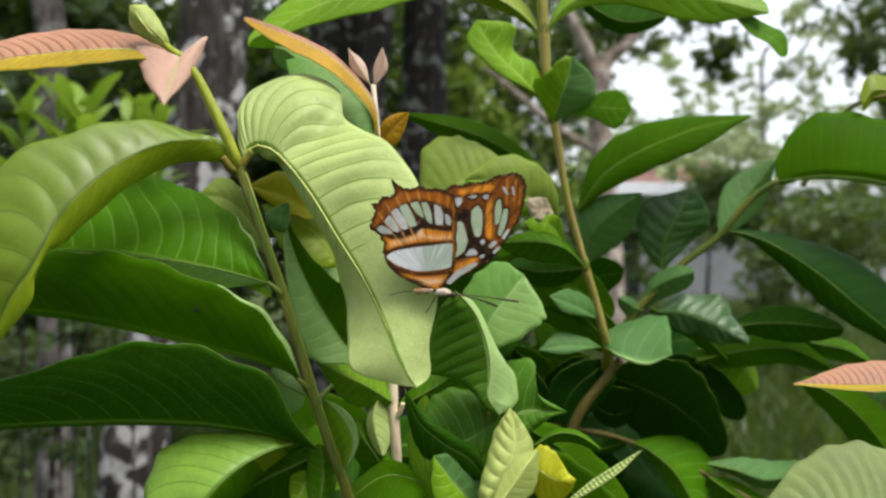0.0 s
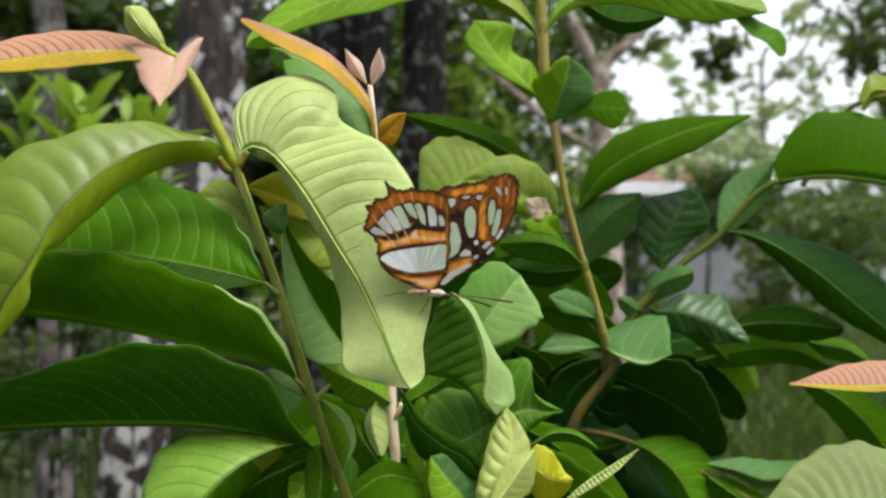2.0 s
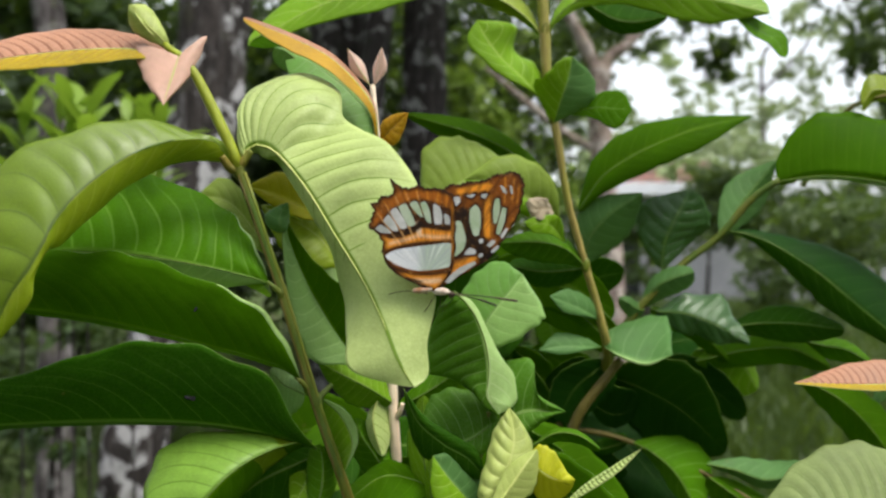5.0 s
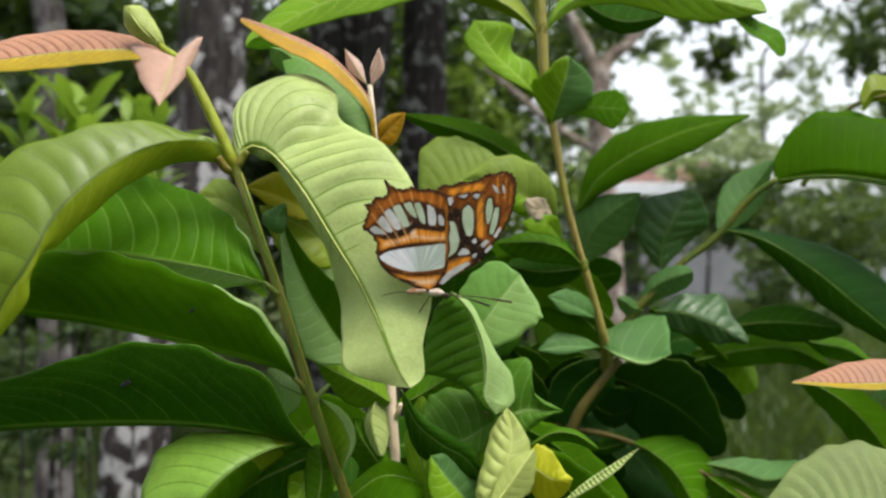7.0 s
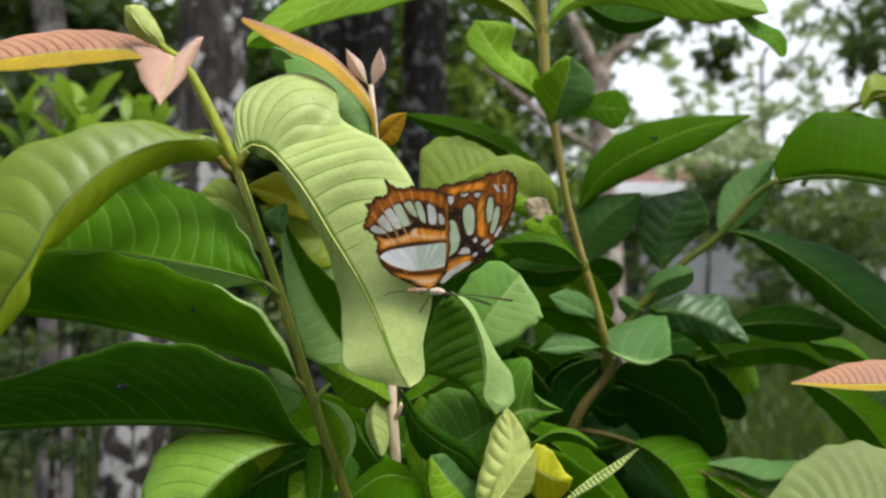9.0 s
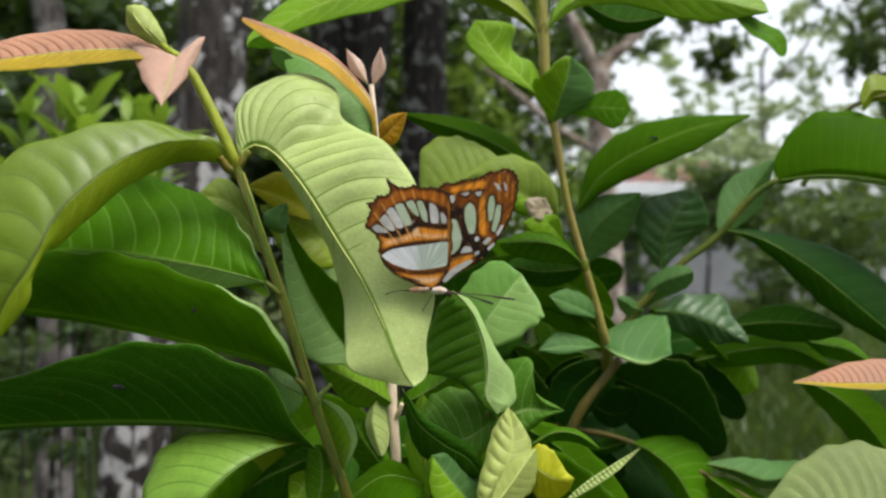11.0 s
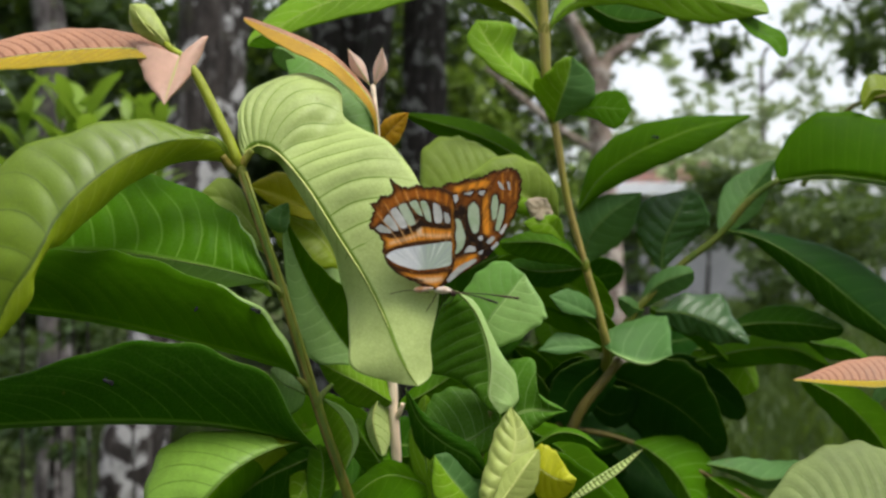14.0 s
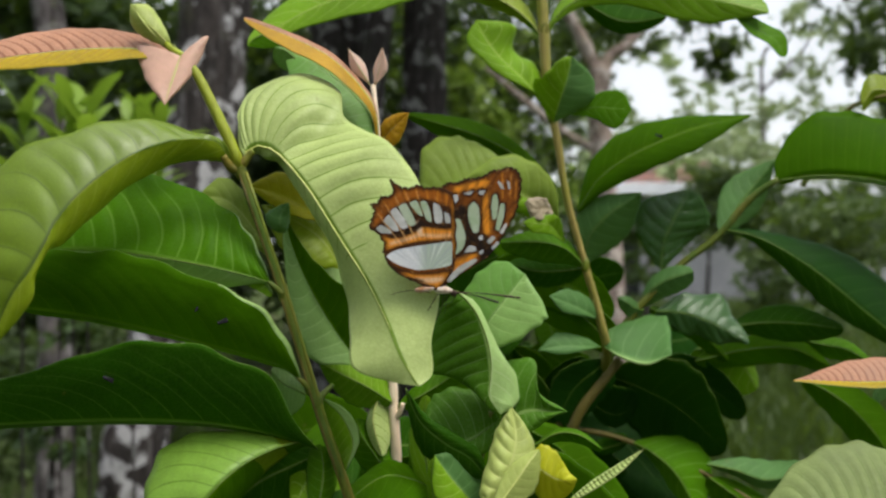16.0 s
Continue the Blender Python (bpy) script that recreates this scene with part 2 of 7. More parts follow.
# ---- shapes ----
def curve_points(pts, count):
    """Evenly timed points on a smooth line through pts."""
    p = [Vector(q) for q in pts]
    p = [p[0] * 2 - p[1], *p, p[-1] * 2 - p[-2]]
    lens = [0.0]
    for i in range(1, len(p) - 2):
        lens.append(lens[-1] + (p[i + 1] - p[i]).length)
    out = []
    for k in range(count):
        d = lens[-1] * k / (count - 1)
        i = 0
        while i < len(lens) - 2 and d > lens[i + 1]:
            i += 1
        t = (d - lens[i]) / max(1e-9, lens[i + 1] - lens[i])
        a, b, c, e = p[i], p[i + 1], p[i + 2], p[i + 3]
        out.append(0.5 * (2 * b + (c - a) * t + (2 * a - 5 * b + 4 * c - e) * t * t + (3 * b - a - 3 * c + e) * t ** 3))
    return out


def blend(rows, s):
    """Value at s (0 to 1) of evenly spaced vectors, smoothed."""
    if len(rows) == 1:
        return Vector(rows[0])
    x = s * (len(rows) - 1)
    i = min(int(x), len(rows) - 2)
    t = x - i
    b, c = Vector(rows[i]), Vector(rows[i + 1])
    a = Vector(rows[i - 1]) if i > 0 else b * 2 - c
    e = Vector(rows[i + 2]) if i + 2 < len(rows) else c * 2 - b
    return 0.5 * (2 * b + (c - a) * t + (2 * a - 5 * b + 4 * c - e) * t * t + (3 * b - a - 3 * c + e) * t ** 3)


def mesh_of(name, verts, faces, mats, index=None, uvs=None, smooth=True):
    me = bpy.data.meshes.new(name)
    me.from_pydata([tuple(v) for v in verts], [], faces)
    for m in mats:
        me.materials.append(m)
    if index:
        me.polygons.foreach_set("material_index", index)
    if uvs:
        layer = me.uv_layers.new(name="UVMap")
        flat = []
        for loop in me.loops:
            flat.extend(uvs[loop.vertex_index])
        layer.data.foreach_set("uv", flat)
    me.polygons.foreach_set("use_smooth", [smooth] * len(me.polygons))
    me.update()
    return me


def attach(name, me, parent, label=""):
    ob = new(name, me)
    ob.parent = parent
    return tagged(ob, label=label) if label else ob


def tube_data(pts, radii, rings=24, sides=10, rough=0.0, seed=0, cap=True):
    """Verts and faces of a tapering, slightly uneven tube along pts."""
    line = curve_points(pts, rings)
    verts, faces = [], []
    side = Vector((1, 0, 0))
    for i, c in enumerate(line):
        t = (line[min(i + 1, rings - 1)] - line[max(i - 1, 0)]).normalized()
        side = (side - t * side.dot(t))
        side = side.normalized() if side.length > 1e-6 else t.orthogonal().normalized()
        up = t.cross(side)
        x = i / (rings - 1) * (len(radii) - 1)
        k = min(int(x), len(radii) - 2)
        r = radii[k] + (radii[k + 1] - radii[k]) * (x - k)
        for j in range(sides):
            a = 2 * math.pi * j / sides
            d = side * math.cos(a) + up * math.sin(a)
            rr = r * (1 + rough * noise.noise((c + d * r) * (1.3 / max(r, 1e-4)) + Vector((seed * 7.1, 0, 0))))
            verts.append(c + d * rr)
    for i in range(rings - 1):
        for j in range(sides):
            a, b = i * sides + j, i * sides + (j + 1) % sides
            faces.append((a, b, b + sides, a + sides))
    if cap:
        faces.append(tuple(range(sides - 1, -1, -1)))
        faces.append(tuple(range((rings - 1) * sides, rings * sides)))
    return verts, faces


MM = 0.001


def stem(plant, name, origin, pts, radii, mat, label="", rings=40, sides=12):
    """A woody or green stem as a part, pivoting at origin (metres); pts in mm from the camera's foot at eye height."""
    o = Vector(origin)
    line = [Vector(p) * MM + Vector((0, 0, EYE)) - o for p in pts]
    verts, faces = tube_data(line, [r * MM for r in radii], rings, sides, 0.12, len(pts))
    ob = attach(name, mesh_of(name, verts, faces, [mat]), plant, label)
    ob.location = o - plant.location
    return ob


def knot(branch, at, size, mat):
    """The swelling of a stem where leaves spring, with the scars of old stalks."""
    o = branch.location + branch.parent.location
    bm = bmesh.new()
    bmesh.ops.create_icosphere(bm, subdivisions=3, radius=1.0)
    for v in bm.verts:
        c = v.co
        k = 1 + 0.18 * noise.noise(c * 2.3 + Vector(at))
        v.co = (Vector((c.x * size * k, c.y * size * k, c.z * size * 1.9 * k)) + Vector(at)) * MM + Vector((0, 0, EYE)) - o
    me = bpy.data.meshes.new("node")
    bm.to_mesh(me)
    bm.free()
    me.materials.append(mat)
    me.polygons.foreach_set("use_smooth", [True] * len(me.polygons))
    return attach("node", me, branch, "swollen stem node")


def thin_stalk(branch, pts, radii, mat, name="leaf_stalk"):
    """A short leaf stalk or side shoot."""
    o = branch.location + branch.parent.location
    v, f = tube_data([Vector(p) * MM + Vector((0, 0, EYE)) - o for p in pts], [r * MM for r in radii], 12, 8, 0.1)
    return attach(name, mesh_of(name, v, f, [mat]), branch)


def leaf(branch, kind, mid, left, right, veins=9, blunt=0.5, puff=0.5, wave=0.0, cup=0.0, lower=None, rib=0.4, other=None, fine=False, label="", pivot=None, slant=0.14, lip=0.0, fade=0.0, calm=1.0, still=1.0, rims=False, bare=2.0, even=False):
    """A leaf as a part of a branch. mid: its midrib from base to tip in mm; left, right: how far and which way each
    half reaches from the midrib along its length, or with rims the line of each rim, point for point beside the midrib; puff: quilting between side veins; wave: ripple of the rim; cup: belly of each half."""
    o = branch.location + branch.parent.location
    n, m = (veins * 16, 16) if fine else (max(40, veins * 8), 8)
    steps = [blend(mid, i / n) for i in range(n + 1)] if rims else curve_points(mid, n + 1)
    line = [p * MM + Vector((0, 0, EYE)) - o for p in steps]
    gone = [0.0]
    for a, b in zip(steps, steps[1:]):
        gone.append(gone[-1] + (b - a).length)
    hold = line[0].copy() if pivot is None else Vector(pivot) - o
    line = [p - hold for p in line]
    top, nor, uvs = [], [], []
    ph0 = random.random()
    # the upper skin looks to the open, lit side of the shrub
    run = line[n // 2 + 1] - line[n // 2 - 1]
    ml, mr = (blend(left, 0.5) - steps[n // 2], blend(right, 0.5) - steps[n // 2]) if rims else (blend(left, 0.5), blend(right, 0.5))
    big = ml.cross(run) if ml.length > mr.length else run.cross(mr)
    sign = -1 if big.y > 0 else 1
    for i in range(n + 1):
        s = i / n if even else gone[i] / gone[-1]
        w = min(1.0, 9 * s * (1 - s)) if rims else max(0.0, 4 * s * (1 - s)) ** blunt
        belly = blend([(c, 0, 0) for c in cup], i / n).x if isinstance(cup, tuple) else cup
        slim = isinstance(cup, tuple)
        t = (line[min(i + 1, n)] - line[max(i - 1, 0)]).normalized()
        lv, rv = ((blend(left, i / n) - steps[i]) * MM, (blend(right, i / n) - steps[i]) * MM) if rims else (blend(left, s) * MM, blend(right, s) * MM)
        nl, nr = lv.cross(t).normalized() * sign, t.cross(rv).normalized() * sign
        keen = -0.8 if rims else -0.2
        if nl.dot(nr) < keen and lv.length < rv.length:
            nl = nr
        elif nl.dot(nr) < keen:
            nr = nl
        for j in range(-m, m + 1):
            q = abs(j) / m
            vec, nn = (lv, nl) if j < 0 else (rv, nr)
            if j == 0:
                nn = (nl + nr).normalized()
            phase = veins * (s - slant * (0.45 * q + 0.75 * q * q))
            if s > bare:
                phase = math.floor(veins * bare) + 0.5
            lift = (0.0 if s > bare else min(1.0, (bare - s) * 12)) * puff * (calm if j > 0 else still) * (1.0 if fine else 0.5) * (1 - fade * s) * MM * abs(math.sin(math.pi * phase)) * min(1, q * 3.5) * (1 - q ** 4) * min(1, w * 1.5)
            lift += belly * MM * math.sin(math.pi * min(1, q * 0.9)) * w * (min(1.0, vec.length / 0.022) if slim else 1.0)
            lift += wave * MM * math.sin(2 * math.pi * (2.6 * s + ph0) + (1.7 if j < 0 else 0)) * q * q * w
            if lip and j == 1 - m:
                q = 1 - max(0.004, lip * min(1.0, (0.45 - i / n) / 0.3))
            reach = q * (1.0 if rims else w) * (1 + 0.025 * math.sin(41 * s + 9 * ph0) * q)
            top.append(line[i] + vec * reach + nn * lift)
            nor.append(nn)
            uvs.append((phase, 0.5 + 0.5 * j / m))
    width = 2 * m + 1
    thick = 0.28 * MM
    count = len(top)
    verts = top + [p - nn * thick for p, nn in zip(top, nor)]
    faces, index = [], []
    for i in range(n):
        for j in range(width - 1):
            a = i * width + j
            quad = (a, a + 1, a + 1 + width, a + width)
            faces.append(quad)
            index.append(1 if lip and j == 0 and i < 0.45 * n else 3 if j >= m else 0)
            faces.append(tuple(count + k for k in reversed(quad)))
            index.append(1)
        for j in (0, width - 1):
            a = i * width + j
            faces.append((a, a + width, a + width + count, a + count) if j == 0 else (a + width, a, a + count, a + width + count))
            index.append(2)
    rv, rf = tube_data([line[k] - nor[k * width + m] * 0.1 * MM for k in range(0, n + 1, n // 10)], [rib * MM, rib * 0.8 * MM, rib * 0.5 * MM, rib * 0.18 * MM], 24, 6)
    base = len(verts)
    verts = verts + rv
    faces += [tuple(base + k for k in f) for f in rf]
    index += [2] * len(rf)
    uvs = uvs + uvs + [(0.5, 0.5)] * len(rv)
    mats = [LEAF[kind], LEAF[lower or "grey"], RIB_PALE if kind in ("pale", "soft", "fresh", "mint", "lime", "pink", "gold", "orange", "blush", "petal", "chalk", "yellow") else RIB_GREEN, LEAF[other or kind]]
    ob = attach("leaf", mesh_of("leaf", verts, faces, mats, index, uvs), branch, label)
    ob.location = hold
    return ob


def fill(branch, region, count, kinds, seed, length=(45, 80)):
    """Inner leaves of a shrub, scattered in a box of mm: x, y, z from and to."""
    rng = random.Random(seed)
    for _ in range(count):
        base = Vector([rng.uniform(*r) for r in region])
        a = rng.uniform(0, 6.28)
        d = Vector((math.cos(a), 0.5 * math.sin(a), rng.uniform(-0.7, 0.35))).normalized()
        size = rng.uniform(*length)
        side = d.cross(Vector((rng.gauss(0, 0.3), -0.9, rng.gauss(-0.1, 0.35)))).normalized() * size * 0.24
        bend = Vector((0, 0, -size * rng.uniform(0.05, 0.25)))
        mid = [tuple(base), tuple(base + d * size * 0.5), tuple(base + d * size + bend)]
        leaf(branch, rng.choice(kinds), mid, [tuple(side)], [tuple(-side)], veins=9, puff=0.4, rib=0.3)



# ---- the nearer guava shrub ----
shrub = tagged(new("guava_shrub"), "young guava shrub with broad ribbed green leaves and pink new growth", "shrub", "guava shrubs")
shrub.location = (0.0, 0.30, 0.0)
shrub_trunk = stem(shrub, "trunk", (0.0, 0.30, 0.0), [(0, 300, -1200), (6, 296, -900), (-4, 300, -600), (-8, 285, -300), (-10, 276, -238)], [14, 11, 9, 7, 5], STEM_BROWN, "slender brown woody trunk")


# branch with the broad drooping leaves
branch_a = stem(shrub, 'branch', (-0.01, 0.276, 0.962), [(-10.0, 276.0, -238.0), (-19.1, 276, -154.3), (-25.6, 270, -111.1), (-34.3, 268, -82.7), (-43.5, 270, -57.5), (-54.9, 272, -21.8), (-62.9, 272, 2.2), (-71.9, 272, 28.2), (-73.5, 272, 31.8)], [3.2, 2.5, 2.1, 2.0, 1.9, 1.85, 1.8, 1.7], STEM_OLIVE, 'ridged olive-green stem')
thin_stalk(branch_a, [(-72.1, 272, 28.6), (-74.5, 272, 34.7), (-77.9, 272, 42.3), (-82.8, 273, 52.1), (-88.6, 274, 62.7), (-94.4, 275, 69.5), (-98.0, 276, 71.7), (-101.8, 277, 75.7)], [2.1, 2.1, 2.0, 1.8, 1.4, 1.1], STEM_LIME)
thin_stalk(branch_a, [(-72.9, 272, 27.8), (-70.1, 272, 31.4), (-67.7, 272, 34.7)], [1.9, 1.6, 1.2], STEM)
thin_stalk(branch_a, [(-72.9, 272, 27.8), (-75.4, 271, 28.9), (-77.3, 269, 32.3)], [1.9, 1.6, 1.2], STEM)
perch_leaf = leaf(branch_a, 'pale', [(-70.5, 272, 29.8), (-70.6, 273, 34.0), (-69.4, 274, 35.9), (-67.0, 274, 36.9), (-63.5, 273, 36.6), (-59.9, 271, 34.5), (-55.7, 269, 31.1), (-49.6, 265, 24.6), (-41.9, 260, 14.0), (-34.6, 255, 3.0), (-28.0, 250, -6.3), (-22.4, 245, -15.2), (-17.5, 240, -24.6), (-13.7, 236, -32.8), (-9.6, 234, -40.2), (-7.9, 233, -42.0)], [(-70.5, 272, 29.8), (-70.7, 276, 33.5), (-70.3, 279, 35.1), (-68.3, 280, 36.1), (-65.8, 281, 35.8), (-62.7, 280, 34.0), (-59.0, 278, 30.3), (-53.5, 275, 23.3), (-46.3, 272, 12.6), (-38.8, 268, 0.2), (-35.4, 265, -11.5), (-32.0, 257, -19.6), (-30.4, 248, -28.3), (-29.2, 240, -37.2), (-16.3, 236, -41.2), (-7.9, 233, -42.0)], [(-70.5, 272, 29.8), (-74.2, 283, 39.8), (-75.7, 293, 50.7), (-71.3, 299, 61.0), (-56.5, 302, 67.6), (-40.4, 295, 59.3), (-35.6, 281, 48.8), (-28.9, 273, 41.6), (-17.6, 268, 36.3), (-9.8, 261, 23.6), (-5.1, 254, 8.6), (-2.6, 248, -5.3), (-2.2, 244, -18.7), (-4.2, 240, -29.9), (-4.2, 237, -38.9), (-7.9, 233, -42.0)], rims=True, even=True, lower='mint', veins=27, puff=0.95, wave=0.3, cup=(1.5, 3.5, 5.5, 7.0, 7.0, 6.5, -1.0, 1.0, 2.6, 2.2, 1.8, 1.4, 1.0, 0.6, 0.3, 0.2), fine=True, slant=0.075, bare=0.64, rib=0.5, still=0.1, label='pale yellow-green curled young guava leaf with raised ribs')
leaf(branch_a, 'gloss', [(-74.3, 272, 27.8), (-76.7, 269, 34.7), (-80.4, 265, 37.3), (-86.0, 260, 37.1), (-93.3, 254, 35.0), (-100.8, 247, 29.8), (-107.2, 241, 23.2), (-112.8, 235, 15.4), (-116.9, 231, 7.8), (-118.5, 228, 1.2), (-121.8, 226, -6.5), (-128.0, 226, -15.6), (-135.8, 228, -31.7)], [(-74.3, 272, 27.8), (-76.6, 270, 35.6), (-80.8, 269, 38.6), (-86.6, 268, 39.7), (-93.5, 264, 42.8), (-101.5, 258, 43.3), (-110.2, 252, 41.4), (-118.5, 246, 37.5), (-126.7, 241, 33.4), (-134.2, 237, 28.1), (-144.2, 232, 13.8), (-146.5, 229, -6.6), (-135.8, 228, -31.7)], [(-74.3, 272, 27.8), (-76.7, 272, 30.0), (-81.0, 269, 30.5), (-88.6, 265, 30.4), (-95.2, 259, 26.9), (-101.0, 252, 21.9), (-106.7, 246, 15.4), (-112.1, 240, 8.0), (-117.2, 235, 1.2), (-119.4, 231, -1.0), (-120.7, 227, -8.5), (-122.2, 226, -17.3), (-135.8, 228, -31.7)], rims=True, lower='lime', veins=15, puff=0.6, wave=0.2, cup=0.8, fine=True, calm=0.2, slant=0.10, other='lime', rib=0.15, label='large glossy guava leaf folded along its midrib')
leaf(branch_a, 'mid', [(-61.3, 272, -12.2), (-68.4, 270, -9.9), (-79.7, 268, -6.9), (-94.8, 266, -3.9), (-104.8, 264, -2.3), (-115.0, 263, -1.4), (-131.0, 262, -0.8), (-139.7, 262, -1.7)], [(-61.3, 272, -12.2), (-63.8, 275, -7.5), (-69.5, 280, 2.7), (-78.6, 284, 13.0), (-91.0, 286, 20.0), (-110.3, 287, 27.3), (-127.7, 278, 21.7), (-139.7, 262, -1.7)], [(-61.3, 272, -12.2), (-67.9, 276, -12.0), (-79.6, 280, -13.6), (-96.6, 284, -10.7), (-110.6, 284, -5.2), (-122.5, 280, -3.5), (-135.0, 270, -1.8), (-139.7, 262, -1.7)], rims=True, lower='mint', other='mint', veins=12, puff=0.7, cup=2.0, fine=True, calm=0.2, lip=0.10, slant=0.24, rib=0.35)
leaf_low = leaf(branch_a, 'deep', [(-49.9, 270, -46.7), (-56.3, 269, -41.6), (-67.6, 267, -37.2), (-78.8, 265, -34.0), (-92.2, 264, -30.3), (-103.4, 263, -27.5), (-116.5, 262, -24.5), (-130.0, 262, -22.2), (-141.2, 262, -20.8), (-149.3, 262, -20.1)], [(-49.7, 269, -46.6), (-51.1, 266, -38.4), (-55.2, 263, -28.5), (-62.6, 260, -19.3), (-74.9, 258, -12.5), (-89.7, 257, -6.6), (-103.9, 257, -1.9), (-118.6, 258, -0.9), (-135.8, 260, -2.7), (-149.3, 262, -20.1)], [(-49.9, 270, -46.7), (-57.3, 276, -40.4), (-71.0, 282, -36.1), (-84.5, 284, -32.8), (-99.1, 284, -29.5), (-110.9, 282, -26.8), (-123.7, 278, -23.5), (-135.0, 272, -21.0), (-143.0, 266, -20.4), (-149.3, 262, -20.1)], rims=True, lower='mint', veins=13, puff=0.35, cup=2.5, fine=True, lip=0.13, slant=0.32, rib=0.25)
leaf_lowest = leaf(branch_a, 'dark', [(-44.1, 270, -70.8), (-56.1, 268, -65.9), (-69.3, 266, -62.5), (-84.4, 264, -60.1), (-103.0, 262, -59.0), (-121.9, 261, -59.0), (-140.5, 260, -59.4), (-161.0, 259, -60.3), (-182.0, 259, -61.8)], [(-44.0, 269, -70.5), (-51.3, 264, -59.1), (-56.8, 259, -44.8), (-69.3, 255, -36.6), (-86.4, 253, -30.7), (-106.5, 252, -31.4), (-127.4, 253, -37.6), (-151.0, 255, -45.3), (-182.0, 259, -61.8)], [(-44.1, 270, -70.8), (-56.9, 277, -66.1), (-73.4, 284, -63.4), (-91.0, 286, -61.5), (-111.7, 285, -60.9), (-131.2, 282, -60.6), (-149.3, 277, -60.6), (-166.2, 268, -60.6), (-182.0, 259, -61.8)], rims=True, lower='jade', veins=14, puff=0.35, cup=2.5, fine=True, slant=0.32, rib=0.25)
leaf(branch_a, 'silver', [(-46.5, 272.0, -68.3), (-55.5, 265.1, -68.2), (-65.5, 258.4, -71.7), (-74.0, 251.6, -78.0), (-82.5, 246.8, -88.9), (-88.7, 243.9, -98.6)], [(-0.3, 2.0, 0.5), (-8.7, 7.9, 3.5), (-20.0, 11.6, 7.5), (-24.5, 13.2, 6.4), (-20.1, 9.3, 0.4), (-6.8, 3.6, -1.5)], [(0.1, 4.0, -2.6), (1.1, 9.8, -6.2), (2.0, 11.6, -8.5), (2.7, 11.4, -9.5), (0.6, 9.3, -7.1), (0.1, 3.6, -2.9)], lower='lime', other='deep', veins=12, blunt=0.4, puff=0.9, cup=1.0)
leaf(branch_a, 'dark', [(-42.8, 278, -73.5), (-54.0, 278, -78.6), (-68.4, 278, -85.8), (-84.8, 278, -100.1)], [(-4.9, 5.0, 6.0), (-8.2, 8.0, 7.1), (-8.8, 8.0, 3.4)], [(2.4, 5.0, -7.6), (3.0, 5.0, -11.9), (2.6, 5.0, -12.2)], veins=10)
leaf(branch_a, 'bright', [(-60.5, 272, -16.2), (-65.0, 274, -11.1), (-71.8, 277, -7.5), (-80.2, 280, -5.2)], [(-0.7, 3.0, 2.3), (-1.4, 5.0, 4.1)], [(-0.8, 0.0, -4.4), (-0.7, -2.0, -5.3)], lower='mint', veins=6, puff=0.3)
leaf(branch_a, 'bright', [(-42.5, 272, -53.5), (-35.5, 268, -58.6), (-31.3, 266, -67.4), (-33.7, 266, -76.6)], [(-5.7, 10.0, -6.1), (-10.4, 14.0, -9.1), (-6.1, 8.0, -4.3)], [(1.5, -2.0, 1.6), (2.7, -3.0, 2.3), (1.4, -2.0, 1.0)], lower='mint', other='mint', veins=9, puff=0.3)
leaf(branch_a, 'spring', [(-48.5, 270, -51.5), (-52.9, 272, -49.9), (-57.7, 276, -48.6), (-62.6, 278, -44.0)], [(1.6, 2.0, 2.4), (1.4, 5.0, 3.8)], [(-0.8, 2.0, -8.4), (1.2, 2.0, -13.9)], veins=7, puff=0.3)
leaf(branch_a, 'pink', [(-95.1, 277, 67.1), (-107.5, 276, 71.3), (-125.9, 274, 71.2), (-144.5, 271, 68.6), (-162.6, 268, 64.9), (-181.0, 266, 59.9)], [(-2.7, 8.0, 5.3), (-4.9, 12.0, 9.9), (-6.6, 14.0, 11.7), (-7.6, 14.0, 11.5), (-6.1, 10.0, 8.5), (-3.4, 5.0, 3.5)], [(1.0, -3.0, -2.3), (2.4, -6.0, -5.5), (3.8, -8.0, -7.2), (4.3, -8.0, -6.7), (3.7, -6.0, -4.9), (2.7, -4.0, -2.4)], lower='gold', other='gold', veins=22, blunt=0.3, puff=1.3, slant=0.1, label='pink-bronze new guava leaf with a golden underside')
leaf(branch_a, 'blush', [(-94.0, 274, 68.8), (-94.4, 270, 62.2), (-95.4, 267, 55.6), (-96.0, 264, 49.2)], [(-94.0, 274, 68.8), (-109.3, 276, 73.0), (-105.0, 270, 59.8), (-96.0, 264, 49.2)], [(-94.0, 274, 68.8), (-86.2, 280, 77.3), (-89.7, 273, 61.7), (-96.0, 264, 49.2)], rims=True, lower='blush', veins=8, puff=0.05, cup=1.2, rib=0.3, label='small folded pink new leaf')
leaf(branch_a, 'fresh', [(-98.3, 277, 72.4), (-102.3, 274, 76.9), (-107.4, 273, 81.8), (-111.6, 273, 86.8)], [(-98.3, 277, 72.4), (-106.5, 277, 75.3), (-112.4, 277, 80.2), (-111.6, 273, 86.8)], [(-98.3, 277, 72.4), (-101.3, 278, 80.0), (-106.7, 278, 87.6), (-111.6, 273, 86.8)], rims=True, lower='fresh', veins=5, puff=0.2, cup=1.0, rib=0.4, label='closed pale green leaf bud')
